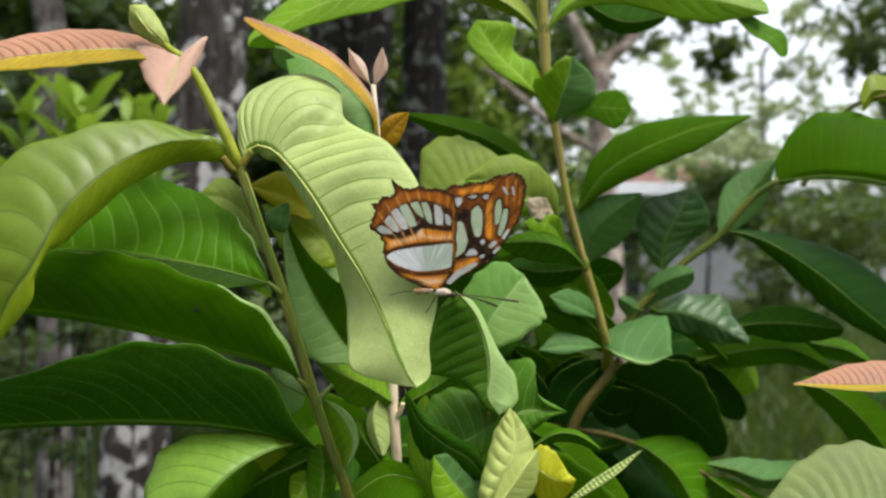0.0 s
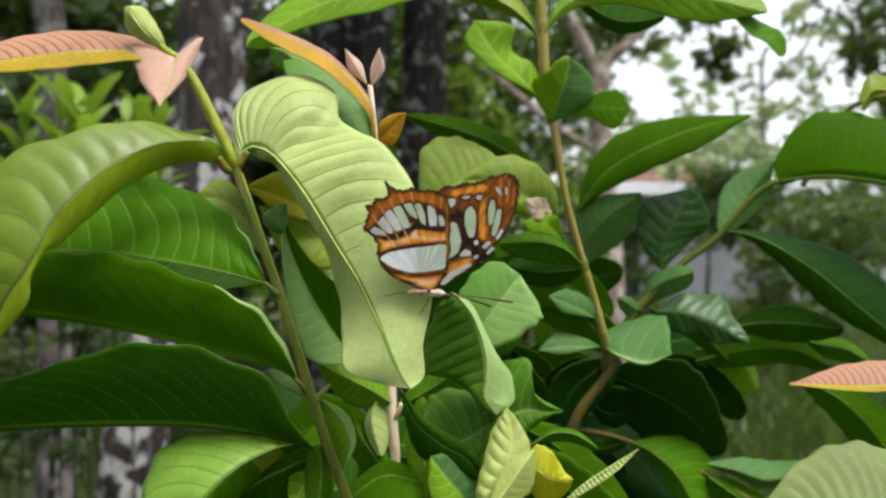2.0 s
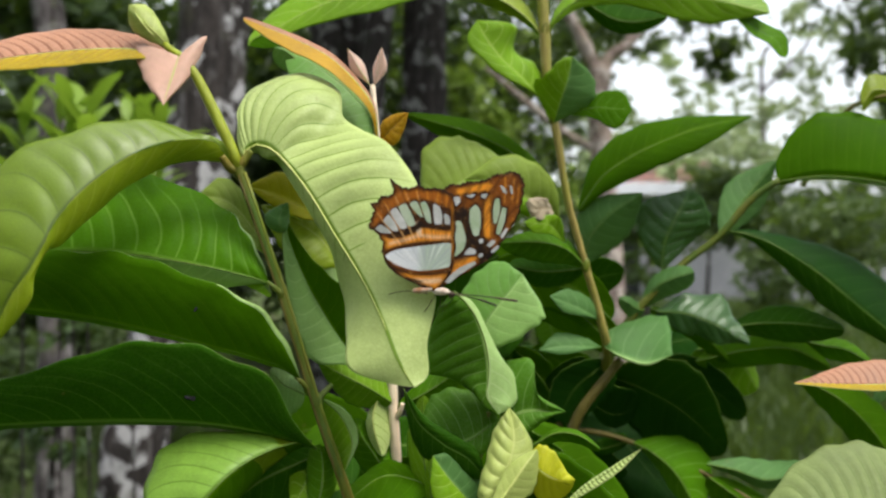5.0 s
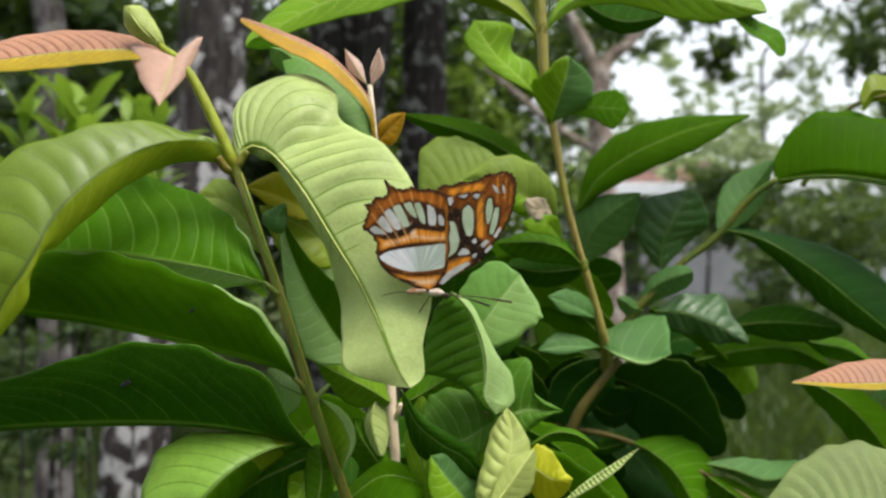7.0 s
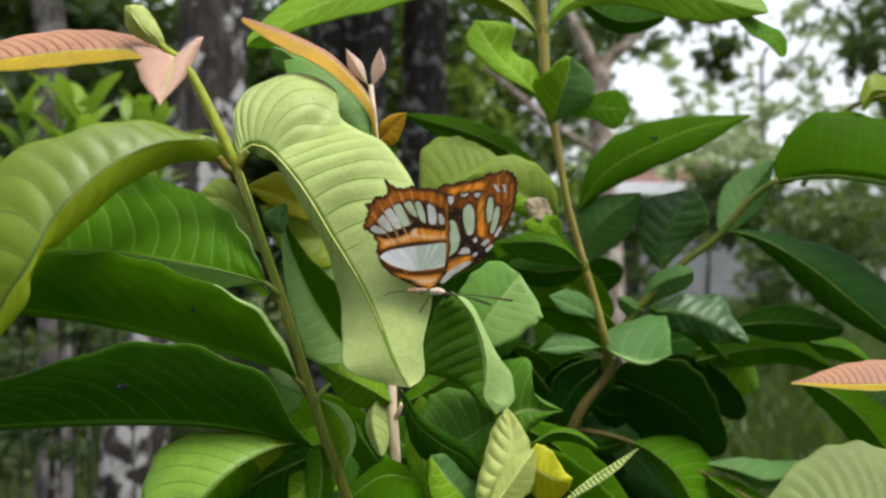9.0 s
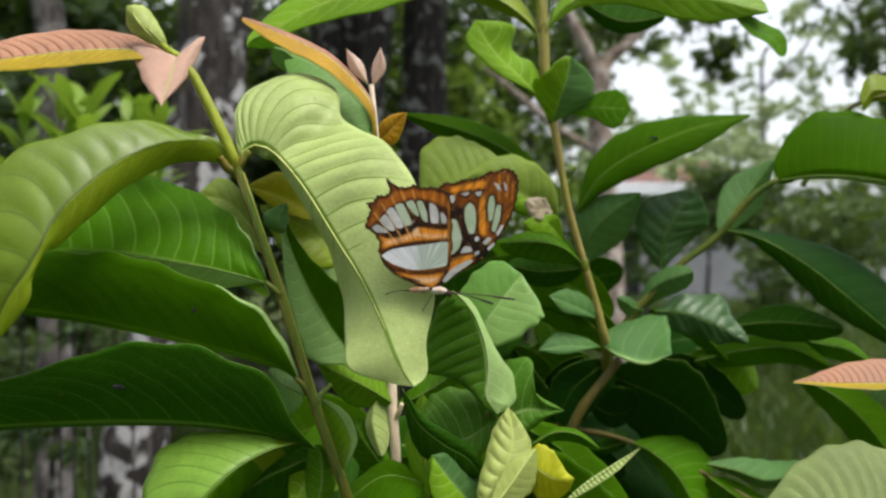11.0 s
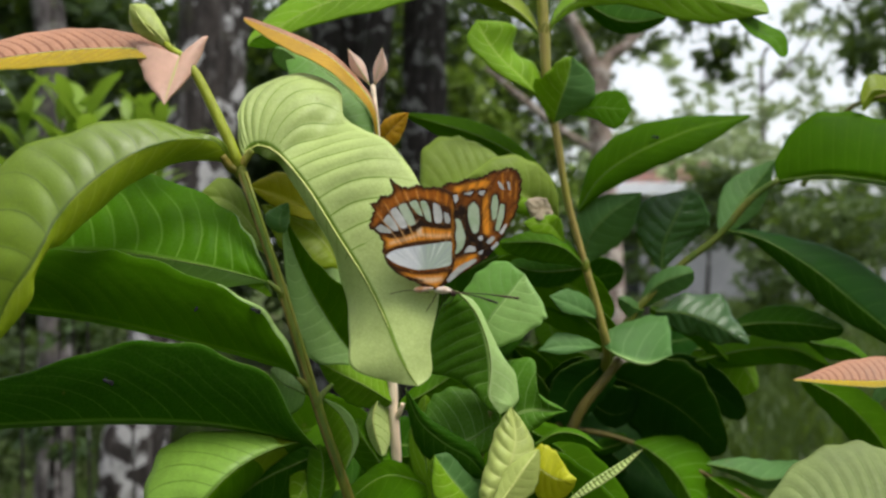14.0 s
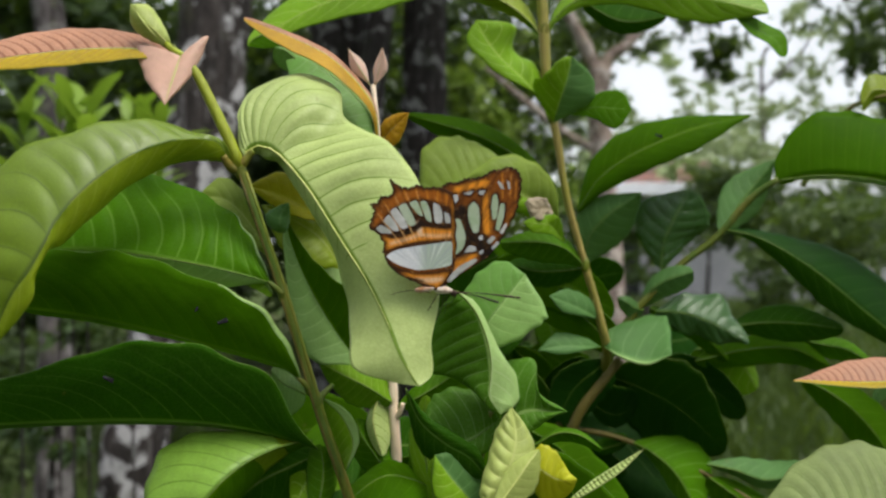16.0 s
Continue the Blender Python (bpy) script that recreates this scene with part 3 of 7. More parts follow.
leaf(branch_a, 'pale', [(-99.7, 278, 73.1), (-103.7, 274, 76.5), (-107.4, 272, 81.1), (-109.8, 273, 85.0)], [(2.2, 3.0, 2.4), (2.5, 4.0, 4.0), (0.8, 2.0, 2.6)], [(-3.5, 4.0, 0.2), (-4.8, 5.0, -0.2), (-2.4, 3.0, 0.1)], lower='pale', veins=5, puff=0.2, cup=-1.0, rib=0.6)
thin_stalk(branch_a, [(-26.5, 269.0, -110.7), (-35.2, 267.0, -82.4), (-44.4, 269.0, -57.2), (-55.7, 271.0, -21.8), (-63.7, 271.0, 2.2), (-72.0, 271.0, 26.9)], [0.88, 0.80, 0.72], STEM_BROWN, 'stem_ridge')
thin_stalk(branch_a, [(-24.4, 269.0, -110.7), (-33.0, 267.0, -82.4), (-42.2, 269.0, -57.2), (-53.5, 271.0, -21.8), (-61.5, 271.0, 2.2), (-69.8, 271.0, 26.9)], [0.77, 0.70, 0.63], STEM, 'stem_ridge')
knot(branch_a, (-72.1, 272, 27.8), 2.0, STEM_OLIVE)
knot(branch_a, (-56.9, 272, -15.8), 2.0, STEM_OLIVE)
knot(branch_a, (-47.1, 271, -48.5), 2.1, STEM_OLIVE)
knot(branch_a, (-44.1, 270, -54.3), 1.9, STEM_OLIVE)
knot(branch_a, (-97.1, 276, 71.3), 1.0, STEM_OLIVE)

# branch behind it with bronze shoot
branch_e = stem(shrub, 'branch', (-0.006, 0.302, 0.962), [(-10.0, 290.0, -238.0), (-18.4, 304, -147.5), (-18.2, 302, -86.5), (-19.3, 302, -66.5), (-20.6, 304, -35.6), (-22.5, 306, 4.7), (-25.2, 306, 34.0), (-26.4, 306, 48.7), (-28.0, 307, 65.8)], [3.4, 2.8, 2.2, 2.2, 2.0, 1.8, 1.5, 1.0], STEM_PINK, 'smooth pinkish young stem')
thin_stalk(branch_e, [(-18.9, 302, -66.9), (-16.8, 300, -63.6), (-15.6, 299, -60.1)], [1.3, 1.1, 0.8], STEM_PINK)
thin_stalk(branch_a, [(-44.1, 270, -53.9), (-42.5, 272, -51.5), (-39.8, 276, -49.0)], [1.4, 1.1, 0.8], STEM_OLIVE)
thin_stalk(branch_a, [(-56.7, 271, -16.2), (-59.6, 270, -13.3), (-61.6, 270, -11.7)], [1.2, 1.0, 0.7], STEM_OLIVE)
thin_stalk(branch_a, [(-46.9, 270, -49.5), (-49.5, 269, -46.6), (-51.5, 269, -45.0)], [1.2, 1.0, 0.7], STEM_OLIVE)
leaf(branch_e, 'pink', [(-25.0, 298.0, 41.9), (-26.1, 295.2, 53.4), (-31.4, 296.3, 62.4), (-42.5, 297.2, 73.6), (-56.0, 299.1, 81.3), (-78.3, 301.9, 91.1)], [(0.2, 3.0, 0.9), (0.4, 5.1, 2.1), (0.4, 5.2, 2.6), (0.1, 5.3, 3.0), (-0.2, 4.4, 3.2)], [(-1.1, -3.0, -1.3), (-1.8, -5.1, -3.4), (-2.1, -6.3, -4.9), (-1.9, -6.4, -5.9), (-0.9, -3.3, -3.8)], lower='pink', other='orange', veins=20, blunt=0.4, puff=0.4, label='narrow bronze-orange new guava leaf')
leaf(branch_e, 'jade', [(-26.1, 306.0, 43.9), (-30.1, 308.8, 55.2), (-41.2, 312.5, 67.4), (-55.1, 317.0, 77.7), (-66.1, 322.6, 82.9)], [(0.7, 2.0, 1.2), (0.9, 2.1, 1.8), (0.8, 2.1, 1.9), (-0.4, 2.2, 1.5)], [(-6.3, -4.0, -5.0), (-11.9, -9.2, -11.9), (-12.5, -12.5, -16.4), (-5.6, -12.8, -17.0), (0.7, -8.7, -12.9)], lower='mint', veins=10, blunt=0.35, puff=0.2)
leaf(branch_e, 'jade', [(-60.1, 319.0, 78.2), (-62.5, 319.0, 80.1), (-65.5, 319.0, 82.5), (-70.0, 319.0, 84.1)], [(0.9, 0.0, 0.4), (1.1, 1.0, 1.1)], [(-1.7, 2.0, -6.9), (-3.5, 2.0, -6.0)], veins=4, puff=0.2)
leaf(branch_e, 'petal', [(-28.8, 303, 64.9), (-32.8, 301, 71.2), (-37.1, 300, 78.6)], [(-28.8, 303, 64.9), (-36.0, 302, 70.9), (-37.1, 300, 78.6)], [(-28.8, 303, 64.9), (-30.9, 302, 73.2), (-37.1, 300, 78.6)], rims=True, lower='petal', veins=4, puff=0.1, rib=0.2)
leaf(branch_e, 'petal', [(-27.1, 304, 64.7), (-24.9, 302, 71.8), (-23.7, 301, 79.1)], [(-27.1, 304, 64.7), (-27.2, 303, 72.1), (-23.7, 301, 79.1)], [(-27.1, 304, 64.7), (-21.9, 303, 71.2), (-23.7, 301, 79.1)], rims=True, lower='petal', veins=4, puff=0.1, cup=0.8, rib=0.2)
leaf(branch_e, 'orange', [(-24.6, 304, 42.8), (-20.9, 302, 46.5), (-17.5, 301, 49.7), (-13.3, 300, 53.5)], [(-24.6, 304, 42.8), (-24.3, 303, 49.3), (-19.3, 302, 52.9), (-13.3, 300, 53.5)], [(-24.6, 304, 42.8), (-18.7, 302, 41.1), (-14.9, 301, 47.2), (-13.3, 300, 53.5)], rims=True, lower='orange', veins=7, puff=0.3, cup=0.6, rib=0.2)
# one leaf's lit and shaded zones, split into a citron and a lime leaf
leaf(branch_e, 'citron', [(-44.8, 306, 10.6), (-54.8, 305, 16.4), (-65.8, 304, 21.5), (-77.4, 303, 25.0)], [(-44.8, 306, 10.6), (-54.2, 312, 25.0), (-65.3, 312, 31.5), (-77.4, 303, 25.0)], [(-44.8, 306, 10.6), (-56.1, 300, 12.2), (-66.1, 300, 16.6), (-77.4, 303, 25.0)], rims=True, lower='citron', veins=8, puff=0.4, cup=0.8, rib=0.2)
leaf(branch_e, 'lime', [(-40.6, 308, -7.7), (-48.5, 308, 3.6), (-57.6, 308, 10.4), (-73.0, 308, 17.9)], [(-40.6, 308, -7.7), (-44.7, 316, 10.5), (-59.1, 316, 17.0), (-73.0, 308, 17.9)], [(-40.6, 308, -7.7), (-51.6, 302, -6.9), (-63.2, 302, -0.2), (-73.0, 308, 17.9)], rims=True, lower='lime', veins=9, puff=0.4, cup=1.0, rib=0.2)
leaf(branch_e, 'soft', [(-67.6, 300, -3.1), (-74.9, 300, 9.1), (-83.7, 300, 18.3), (-95.9, 300, 21.2)], [(-67.6, 300, -3.1), (-76.2, 306, 18.3), (-87.4, 306, 28.6), (-95.9, 300, 21.2)], [(-67.6, 300, -3.1), (-76.6, 294, 3.7), (-84.9, 294, 11.0), (-95.9, 300, 21.2)], rims=True, lower='soft', veins=8, puff=0.5, cup=0.8, rib=0.25)
# lit left half and shadowed right half put into two greens
leaf(branch_e, 'spring', [(-30.8, 290, -43.6), (-39.6, 289, -32.1), (-46.5, 287, -20.5), (-51.2, 285, -10.7), (-54.6, 283, -1.9), (-56.5, 281, 5.4), (-57.3, 280, 11.5)], [(-30.8, 290, -43.6), (-45.9, 281, -41.6), (-51.4, 279, -33.9), (-54.4, 279, -22.8), (-56.9, 279, -10.5), (-58.4, 279, 1.8), (-57.3, 280, 11.5)], [(-30.8, 290, -43.6), (-30.1, 288, -29.5), (-35.0, 286, -16.6), (-43.1, 284, -8.2), (-49.6, 283, -1.9), (-54.0, 281, 5.4), (-57.3, 280, 11.5)], rims=True, lower='grey', other='deep', veins=11, puff=0.5, wave=0.6, rib=0.3)
leaf(branch_e, 'grey', [(-57.5, 279, 6.0), (-58.5, 276, 8.7), (-58.3, 276, 12.4), (-55.9, 277, 16.9)], [(-57.5, 279, 6.0), (-63.5, 280, 8.5), (-64.3, 280, 13.0), (-55.9, 277, 16.9)], [(-57.5, 279, 6.0), (-56.7, 282, 8.9), (-56.5, 282, 13.1), (-55.9, 277, 16.9)], rims=True, lower='mint', veins=4, puff=0.1, cup=1.0, rib=0.15)
leaf(branch_e, 'mint', [(-23.9, 312, -38.8), (-37.8, 313, -22.8), (-48.3, 314, -11.3), (-57.8, 315, -1.6)], [(2.2, 2.0, 7.8), (2.6, 4.0, 9.4)], [(-7.1, 2.0, -8.3), (-10.1, 4.0, -9.4)], veins=8, puff=0.3)
leaf(branch_e, 'bright', [(-19.9, 300, -59.9), (-29.2, 296, -53.2), (-39.6, 292, -47.1), (-46.8, 290, -42.5)], [(1.9, 6.0, 7.8), (1.3, 8.0, 12.0), (1.4, 5.0, 8.0)], [(-1.4, 4.0, -6.4), (-2.9, 6.0, -9.9), (-1.7, 4.0, -6.0)], lower='mint', veins=10, puff=0.5)
leaf(branch_e, 'pale', [(-20.0, 302, -62.5), (-24.7, 300, -58.5), (-27.1, 297, -66.5), (-23.5, 296, -79.6)], [(2.0, 3.0, 0.7), (7.1, 5.0, -2.0), (4.2, 3.0, -1.7)], [(-1.5, 2.0, -1.3), (-2.9, 3.0, -2.4), (-2.4, 2.0, -2.3)], lower='mint', veins=7, puff=0.1)
leaf(branch_e, 'mid', [(-17.5, 301, -61.8), (-8.6, 300, -57.2), (1.3, 304, -51.7), (10.4, 308, -45.1)], [(-0.2, 3.0, 5.0), (0.2, 5.0, 6.2)], [(0.9, 3.0, -5.1), (2.0, 4.0, -5.6)], lower='mint', veins=8, puff=0.3)
leaf(branch_e, 'deep', [(-1.9, 284, -90.1), (-10.2, 282, -84.9), (-21.4, 280, -82.7), (-32.3, 276, -89.2), (-36.9, 272, -95.9)], [(-0.0, 6.0, 0.7), (-0.5, 10.0, 2.6), (-1.0, 10.0, 2.4), (-4.1, 6.0, 2.0)], [(0.1, -8.0, -3.6), (0.9, -12.0, -6.3), (1.6, -12.0, -5.3)], lower='mint', veins=9, blunt=0.4, puff=0.2)
leaf(branch_e, 'mid', [(-18.3, 296, -91.3), (-27.2, 298, -78.8), (-31.8, 300, -72.7), (-34.2, 302, -66.5)], [(-7.0, 5.0, -3.8), (-8.4, 6.0, -3.6)], [(7.2, 5.0, -0.2), (7.6, 5.0, -0.2)], lower='mint', veins=8, puff=0.2)
leaf(branch_e, 'bright', [(-36.8, 284, -88.9), (-43.1, 280, -82.3), (-48.6, 276, -83.1), (-52.5, 270, -91.3)], [(-5.3, 8.0, 6.1), (-6.5, 8.0, 5.5)], [(6.7, -4.0, -2.9), (8.9, -6.0, -5.7)], lower='mint', veins=7, puff=0.3)
leaf(branch_e, 'mid', [(-43.5, 264, -90.2), (-42.2, 268, -82.7), (-42.5, 272, -75.9), (-44.3, 276, -70.1)], [(-5.4, 4.0, -1.4), (-7.8, 5.0, -1.3)], [(4.1, 4.0, -2.2), (4.7, 4.0, -2.3)], lower='grey', veins=7, puff=0.3)

# low branch under the butterfly
branch_g = stem(shrub, 'branch', (0.004, 0.286, 0.962), [(-6.0, 290.0, -238.0), (1.3, 290, -151.4), (6.5, 286, -117.7), (10.7, 284, -91.8), (13.8, 284, -75.1), (17.6, 284, -60.4)], [3.0, 2.6, 2.2, 1.8, 1.2], STEM, 'thin green stem')
leaf(branch_g, 'ribbed', [(4.3, 275, -15.2), (10.1, 273, -20.9), (13.6, 272, -27.8), (15.6, 271, -34.1), (16.6, 271, -40.7), (16.4, 271, -46.7), (16.0, 271, -52.3), (20.1, 273, -59.1)], [(4.3, 275, -15.2), (-0.8, 280, -21.4), (-4.4, 283, -31.1), (-6.0, 283, -39.4), (-5.0, 282, -45.1), (3.7, 278, -47.3), (12.1, 274, -51.9), (20.1, 273, -59.1)], [(4.3, 275, -15.2), (11.0, 277, -21.8), (15.3, 281, -30.4), (20.5, 284, -39.5), (25.3, 286, -45.1), (27.8, 286, -51.4), (26.1, 281, -57.3), (20.1, 273, -59.1)], rims=True, lower='lime', veins=11, puff=0.5, cup=1.8, fine=True, other='mint', calm=0.1, slant=0.12, rib=0.35, label='guava leaf folded along its midrib, pale beneath')
leaf(branch_g, 'jade', [(13.0, 290, -34.4), (16.9, 290, -27.5), (21.6, 291, -21.2), (26.4, 292, -15.5), (31.0, 294, -9.7)], [(13.0, 290, -34.4), (6.7, 295, -22.6), (11.9, 298, -10.8), (22.2, 299, -4.8), (31.0, 294, -9.7)], [(13.0, 290, -34.4), (22.3, 286, -36.4), (35.0, 286, -28.9), (38.4, 288, -23.5), (31.0, 294, -9.7)], rims=True, lower='mint', other='spring', veins=8, puff=0.2, cup=0.8, rib=0.2)
leaf(branch_g, 'ribbed', [(21.1, 284, -68.8), (26.7, 283, -61.9), (32.4, 282, -59.6), (38.9, 281, -59.6), (45.2, 280, -59.4)], [(21.1, 284, -68.8), (23.3, 290, -44.6), (33.9, 286, -41.9), (34.2, 283, -52.3), (45.2, 280, -59.4)], [(21.1, 284, -68.8), (26.2, 282, -70.0), (31.9, 281, -67.3), (37.9, 280, -62.7), (45.2, 280, -59.4)], rims=True, lower='mint', veins=9, puff=0.5, wave=0.8, cup=1.5, rib=0.25)
leaf(branch_g, 'ribbed', [(20.8, 283, -62.7), (14.7, 282, -67.1), (8.5, 281, -70.6), (2.3, 282, -70.4), (-8.2, 284, -63.6)], [(20.8, 283, -62.7), (17.8, 288, -56.0), (6.6, 290, -52.7), (-3.4, 289, -55.1), (-8.2, 284, -63.6)], [(20.8, 283, -62.7), (17.3, 280, -73.0), (10.5, 279, -75.0), (2.3, 280, -73.6), (-8.2, 284, -63.6)], rims=True, lower='mint', veins=9, puff=0.5, cup=1.5, rib=0.3)
leaf(branch_g, 'dark', [(-13.9, 278, -50.6), (-8.9, 276, -61.8), (0.2, 275, -69.7), (9.3, 275, -75.1), (15.9, 276, -83.1)], [(-13.9, 278, -50.6), (-6.1, 277, -60.6), (4.3, 276, -66.9), (12.4, 276, -72.6), (15.9, 276, -83.1)], [(-13.9, 278, -50.6), (-10.5, 280, -69.9), (-3.9, 280, -78.1), (6.4, 279, -83.0), (15.9, 276, -83.1)], rims=True, lower='grey', veins=9, puff=0.4, cup=1.0, lip=0.06, rib=0.2)
leaf(branch_g, 'bright', [(13.4, 276, -95.3), (6.9, 274, -87.0), (1.6, 273, -80.6), (-3.4, 273, -73.4)], [(13.4, 276, -95.3), (2.2, 269, -91.9), (-4.0, 269, -84.6), (-3.4, 273, -73.4)], [(13.4, 276, -95.3), (17.0, 281, -84.6), (9.5, 281, -74.3), (-3.4, 273, -73.4)], rims=True, lower='mint', other='grey', veins=7, puff=0.3, cup=1.0, rib=0.25)
leaf(branch_g, 'bright', [(-2.9, 280, -95.7), (-6.0, 283, -83.1), (-7.6, 287, -67.4), (-6.8, 290, -55.3)], [(-3.4, 3.0, -1.0), (-6.1, 4.0, -1.1), (-4.4, 3.0, -0.6)], [(4.6, 3.0, -1.0), (5.9, 4.0, -1.1), (4.2, 3.0, -0.6)], lower='mint', veins=5, puff=0.5, slant=0.5)
leaf(branch_g, 'bright', [(-3.9, 276, -97.4), (-3.8, 274, -88.6), (-4.4, 273, -80.2), (-4.0, 273, -74.6)], [(-2.1, 2.0, -0.6)], [(5.7, 3.0, -2.6)], lower='mint', veins=5, puff=0.2)
leaf(branch_g, 'fresh', [(14.3, 262, -90.5), (19.1, 264, -81.8), (23.4, 267, -74.5), (25.5, 271, -66.7), (24.3, 277, -57.1)], [(14.3, 262, -90.5), (12.5, 266, -84.4), (15.5, 270, -74.4), (18.6, 274, -64.8), (24.3, 277, -57.1)], [(14.3, 262, -90.5), (22.7, 266, -86.0), (30.6, 270, -77.7), (31.5, 274, -68.4), (24.3, 277, -57.1)], rims=True, lower='lime', veins=9, puff=0.65, cup=1.5, calm=0.3, fine=True, slant=0.1, rib=0.2, label='crinkled yellow-green young leaf')
leaf(branch_g, 'fresh', [(16.6, 256, -87.5), (22.1, 259, -81.8), (28.3, 263, -74.4), (33.2, 268, -70.1)], [(-2.5, 3.0, 0.1), (-3.9, 4.0, 1.1), (-1.7, 2.0, 0.7)], [(4.9, 4.0, -3.3), (6.4, 5.0, -5.8), (2.8, 3.0, -3.6)], lower='pale', veins=8, puff=0.20)
leaf(branch_g, 'yellow', [(29.4, 270, -74.4), (33.9, 269, -77.5), (38.7, 268, -80.3), (42.5, 267, -80.8), (46.4, 267, -80.4)], [(29.4, 270, -74.4), (34.3, 272, -69.5), (39.5, 271, -71.6), (43.4, 269, -77.5), (46.4, 267, -80.4)], [(29.4, 270, -74.4), (31.2, 272, -84.9), (38.3, 272, -90.9), (44.8, 269, -84.6), (46.4, 267, -80.4)], rims=True, lower='yellow', veins=8, puff=0.8, wave=0.5, rib=0.25, label='yellowing guava leaf')
leaf_spear = leaf(branch_g, 'pale', [(39.7, 262, -88.6), (49.0, 260, -81.0), (58.1, 258, -73.9), (66.8, 257, -67.0)], [(39.7, 262, -88.6), (48.6, 261, -80.1), (57.8, 259, -73.2), (66.8, 257, -67.0)], [(39.7, 262, -88.6), (49.6, 258, -81.5), (58.8, 256, -74.5), (66.8, 257, -67.0)], rims=True, lower='lime', veins=22, puff=0.5, fine=True, slant=0.0, rib=0.2, label='narrow folded pale leaf spear')
leaf(branch_g, 'mid', [(34.4, 290, -74.5), (42.8, 289, -69.6), (51.1, 288, -70.2), (59.4, 288, -75.5)], [(0.5, 3.0, 1.0)], [(0.7, 4.0, -4.4)], lower='mid', veins=8, puff=0.3)

# ---- the second guava shrub, a little further off ----
shrub_b = tagged(new("guava_shrub"), "guava shrub with dark glossy leaves on thin stems behind", "shrub", "guava shrubs")
shrub_b.location = (0.07, 0.43, 0.0)
stem(shrub_b, "trunk", (0.07, 0.43, 0.0), [(70, 430, -1200), (64, 425, -900), (72, 430, -500), (66, 425, -250), (64, 420, -180)], [16, 13, 10, 8, 5], STEM_BROWN, "slender brown woody trunk")

branch_low = stem(shrub_b, 'branch', (0.066, 0.42, 1.0), [(64, 420, -200), (48.7, 424, -121.5), (63.4, 422, -99.1), (78.1, 421, -80.9), (87.4, 421, -68.5)], [4.5, 3.6, 3.0, 2.6], STEM_BROWN, 'dark brown woody branch')

# upright stem
branch_c = stem(shrub_b, 'branch', (0.066, 0.42, 1.0), [(87.2, 420, -69.0), (85.8, 402, -57.7), (81.9, 386, -46.9), (76.7, 383, -27.9), (68.8, 380, -2.5), (61.0, 378, 25.3), (56.2, 376, 52.9), (53.4, 376, 66.7), (50.7, 376, 83.3), (49.6, 376, 105.5), (48.2, 376, 124.9), (46.0, 376, 147.0)], [2.4, 2.3, 2.1, 1.9, 1.8, 1.8, 2.2, 2.7, 2.7, 2.6], STEM_TAN, 'straight yellow-green stem')
leaf(branch_c, 'bright', [(50.9, 376, 104.9), (55.4, 374, 113.2), (70.1, 372, 123.0), (99.7, 370, 126.1), (131.7, 368, 119.5), (155.8, 366, 112.9)], [(1.4, 10.0, 8.5), (3.1, 14.0, 18.9), (5.1, 16.0, 20.9), (5.1, 12.0, 14.8)], [(1.1, 0.0, -2.8), (0.2, 1.0, -5.2), (0.5, 2.0, -7.6), (0.6, 2.0, -13.0), (0.7, 2.0, -11.3), (0.0, 0.0, -2.7)], lower='lime', veins=12, blunt=0.35, puff=0.6)
leaf(branch_c, 'mid', [(138.6, 372, 118.1), (151.5, 370, 106.0), (159.3, 368, 100.5), (163.3, 366, 91.6)], [(2.1, 2.0, 2.8), (7.2, 4.0, 5.4)], [(-2.1, -2.0, -2.8), (-6.1, -4.0, -3.1)], lower='lime', veins=6, puff=0.2)
leaf(branch_c, 'lime', [(47.6, 376, 104.9), (42.4, 374, 111.0), (31.8, 372, 118.6), (15.3, 370, 126.1), (-11.9, 368, 135.8)], [(1.0, 8.0, 10.7), (-0.3, 10.0, 14.8)], [(-0.7, 3.0, -2.0), (-0.8, 6.0, -4.1), (-0.2, 6.0, -4.4)], lower='mid', veins=11, puff=0.5)
leaf(branch_c, 'bright', [(47.3, 376, 144.3), (20.8, 372, 140.0), (-6.5, 368, 131.7), (-33.2, 364, 123.0), (-59.4, 360, 113.7), (-90.7, 356, 94.6)], [(1.3, 10.0, 15.2), (-3.6, 12.0, 18.0), (-5.2, 10.0, 13.4)], [(-0.1, -1.0, -5.9), (3.2, -2.0, -8.8), (4.5, -2.0, -9.7), (2.9, -1.0, -3.9)], lower='bright', veins=15, blunt=0.4, puff=0.6)
leaf(branch_c, 'mid', [(-80.9, 350, 98.2), (-84.8, 350, 96.6), (-87.1, 350, 95.1), (-89.2, 350, 92.5)], [(5.2, 0.0, 2.6)], [(10.3, 0.0, -3.1), (12.9, 0.0, -3.1)], veins=4, puff=0.3)
leaf(branch_c, 'dark', [(69.9, 420, 142.6), (86.2, 424, 131.4), (102.7, 428, 127.0), (126.0, 432, 130.7)], [(1.1, 5.0, 15.8)], [(1.1, 5.0, -6.1)], lower='grey', veins=8, puff=0.3)
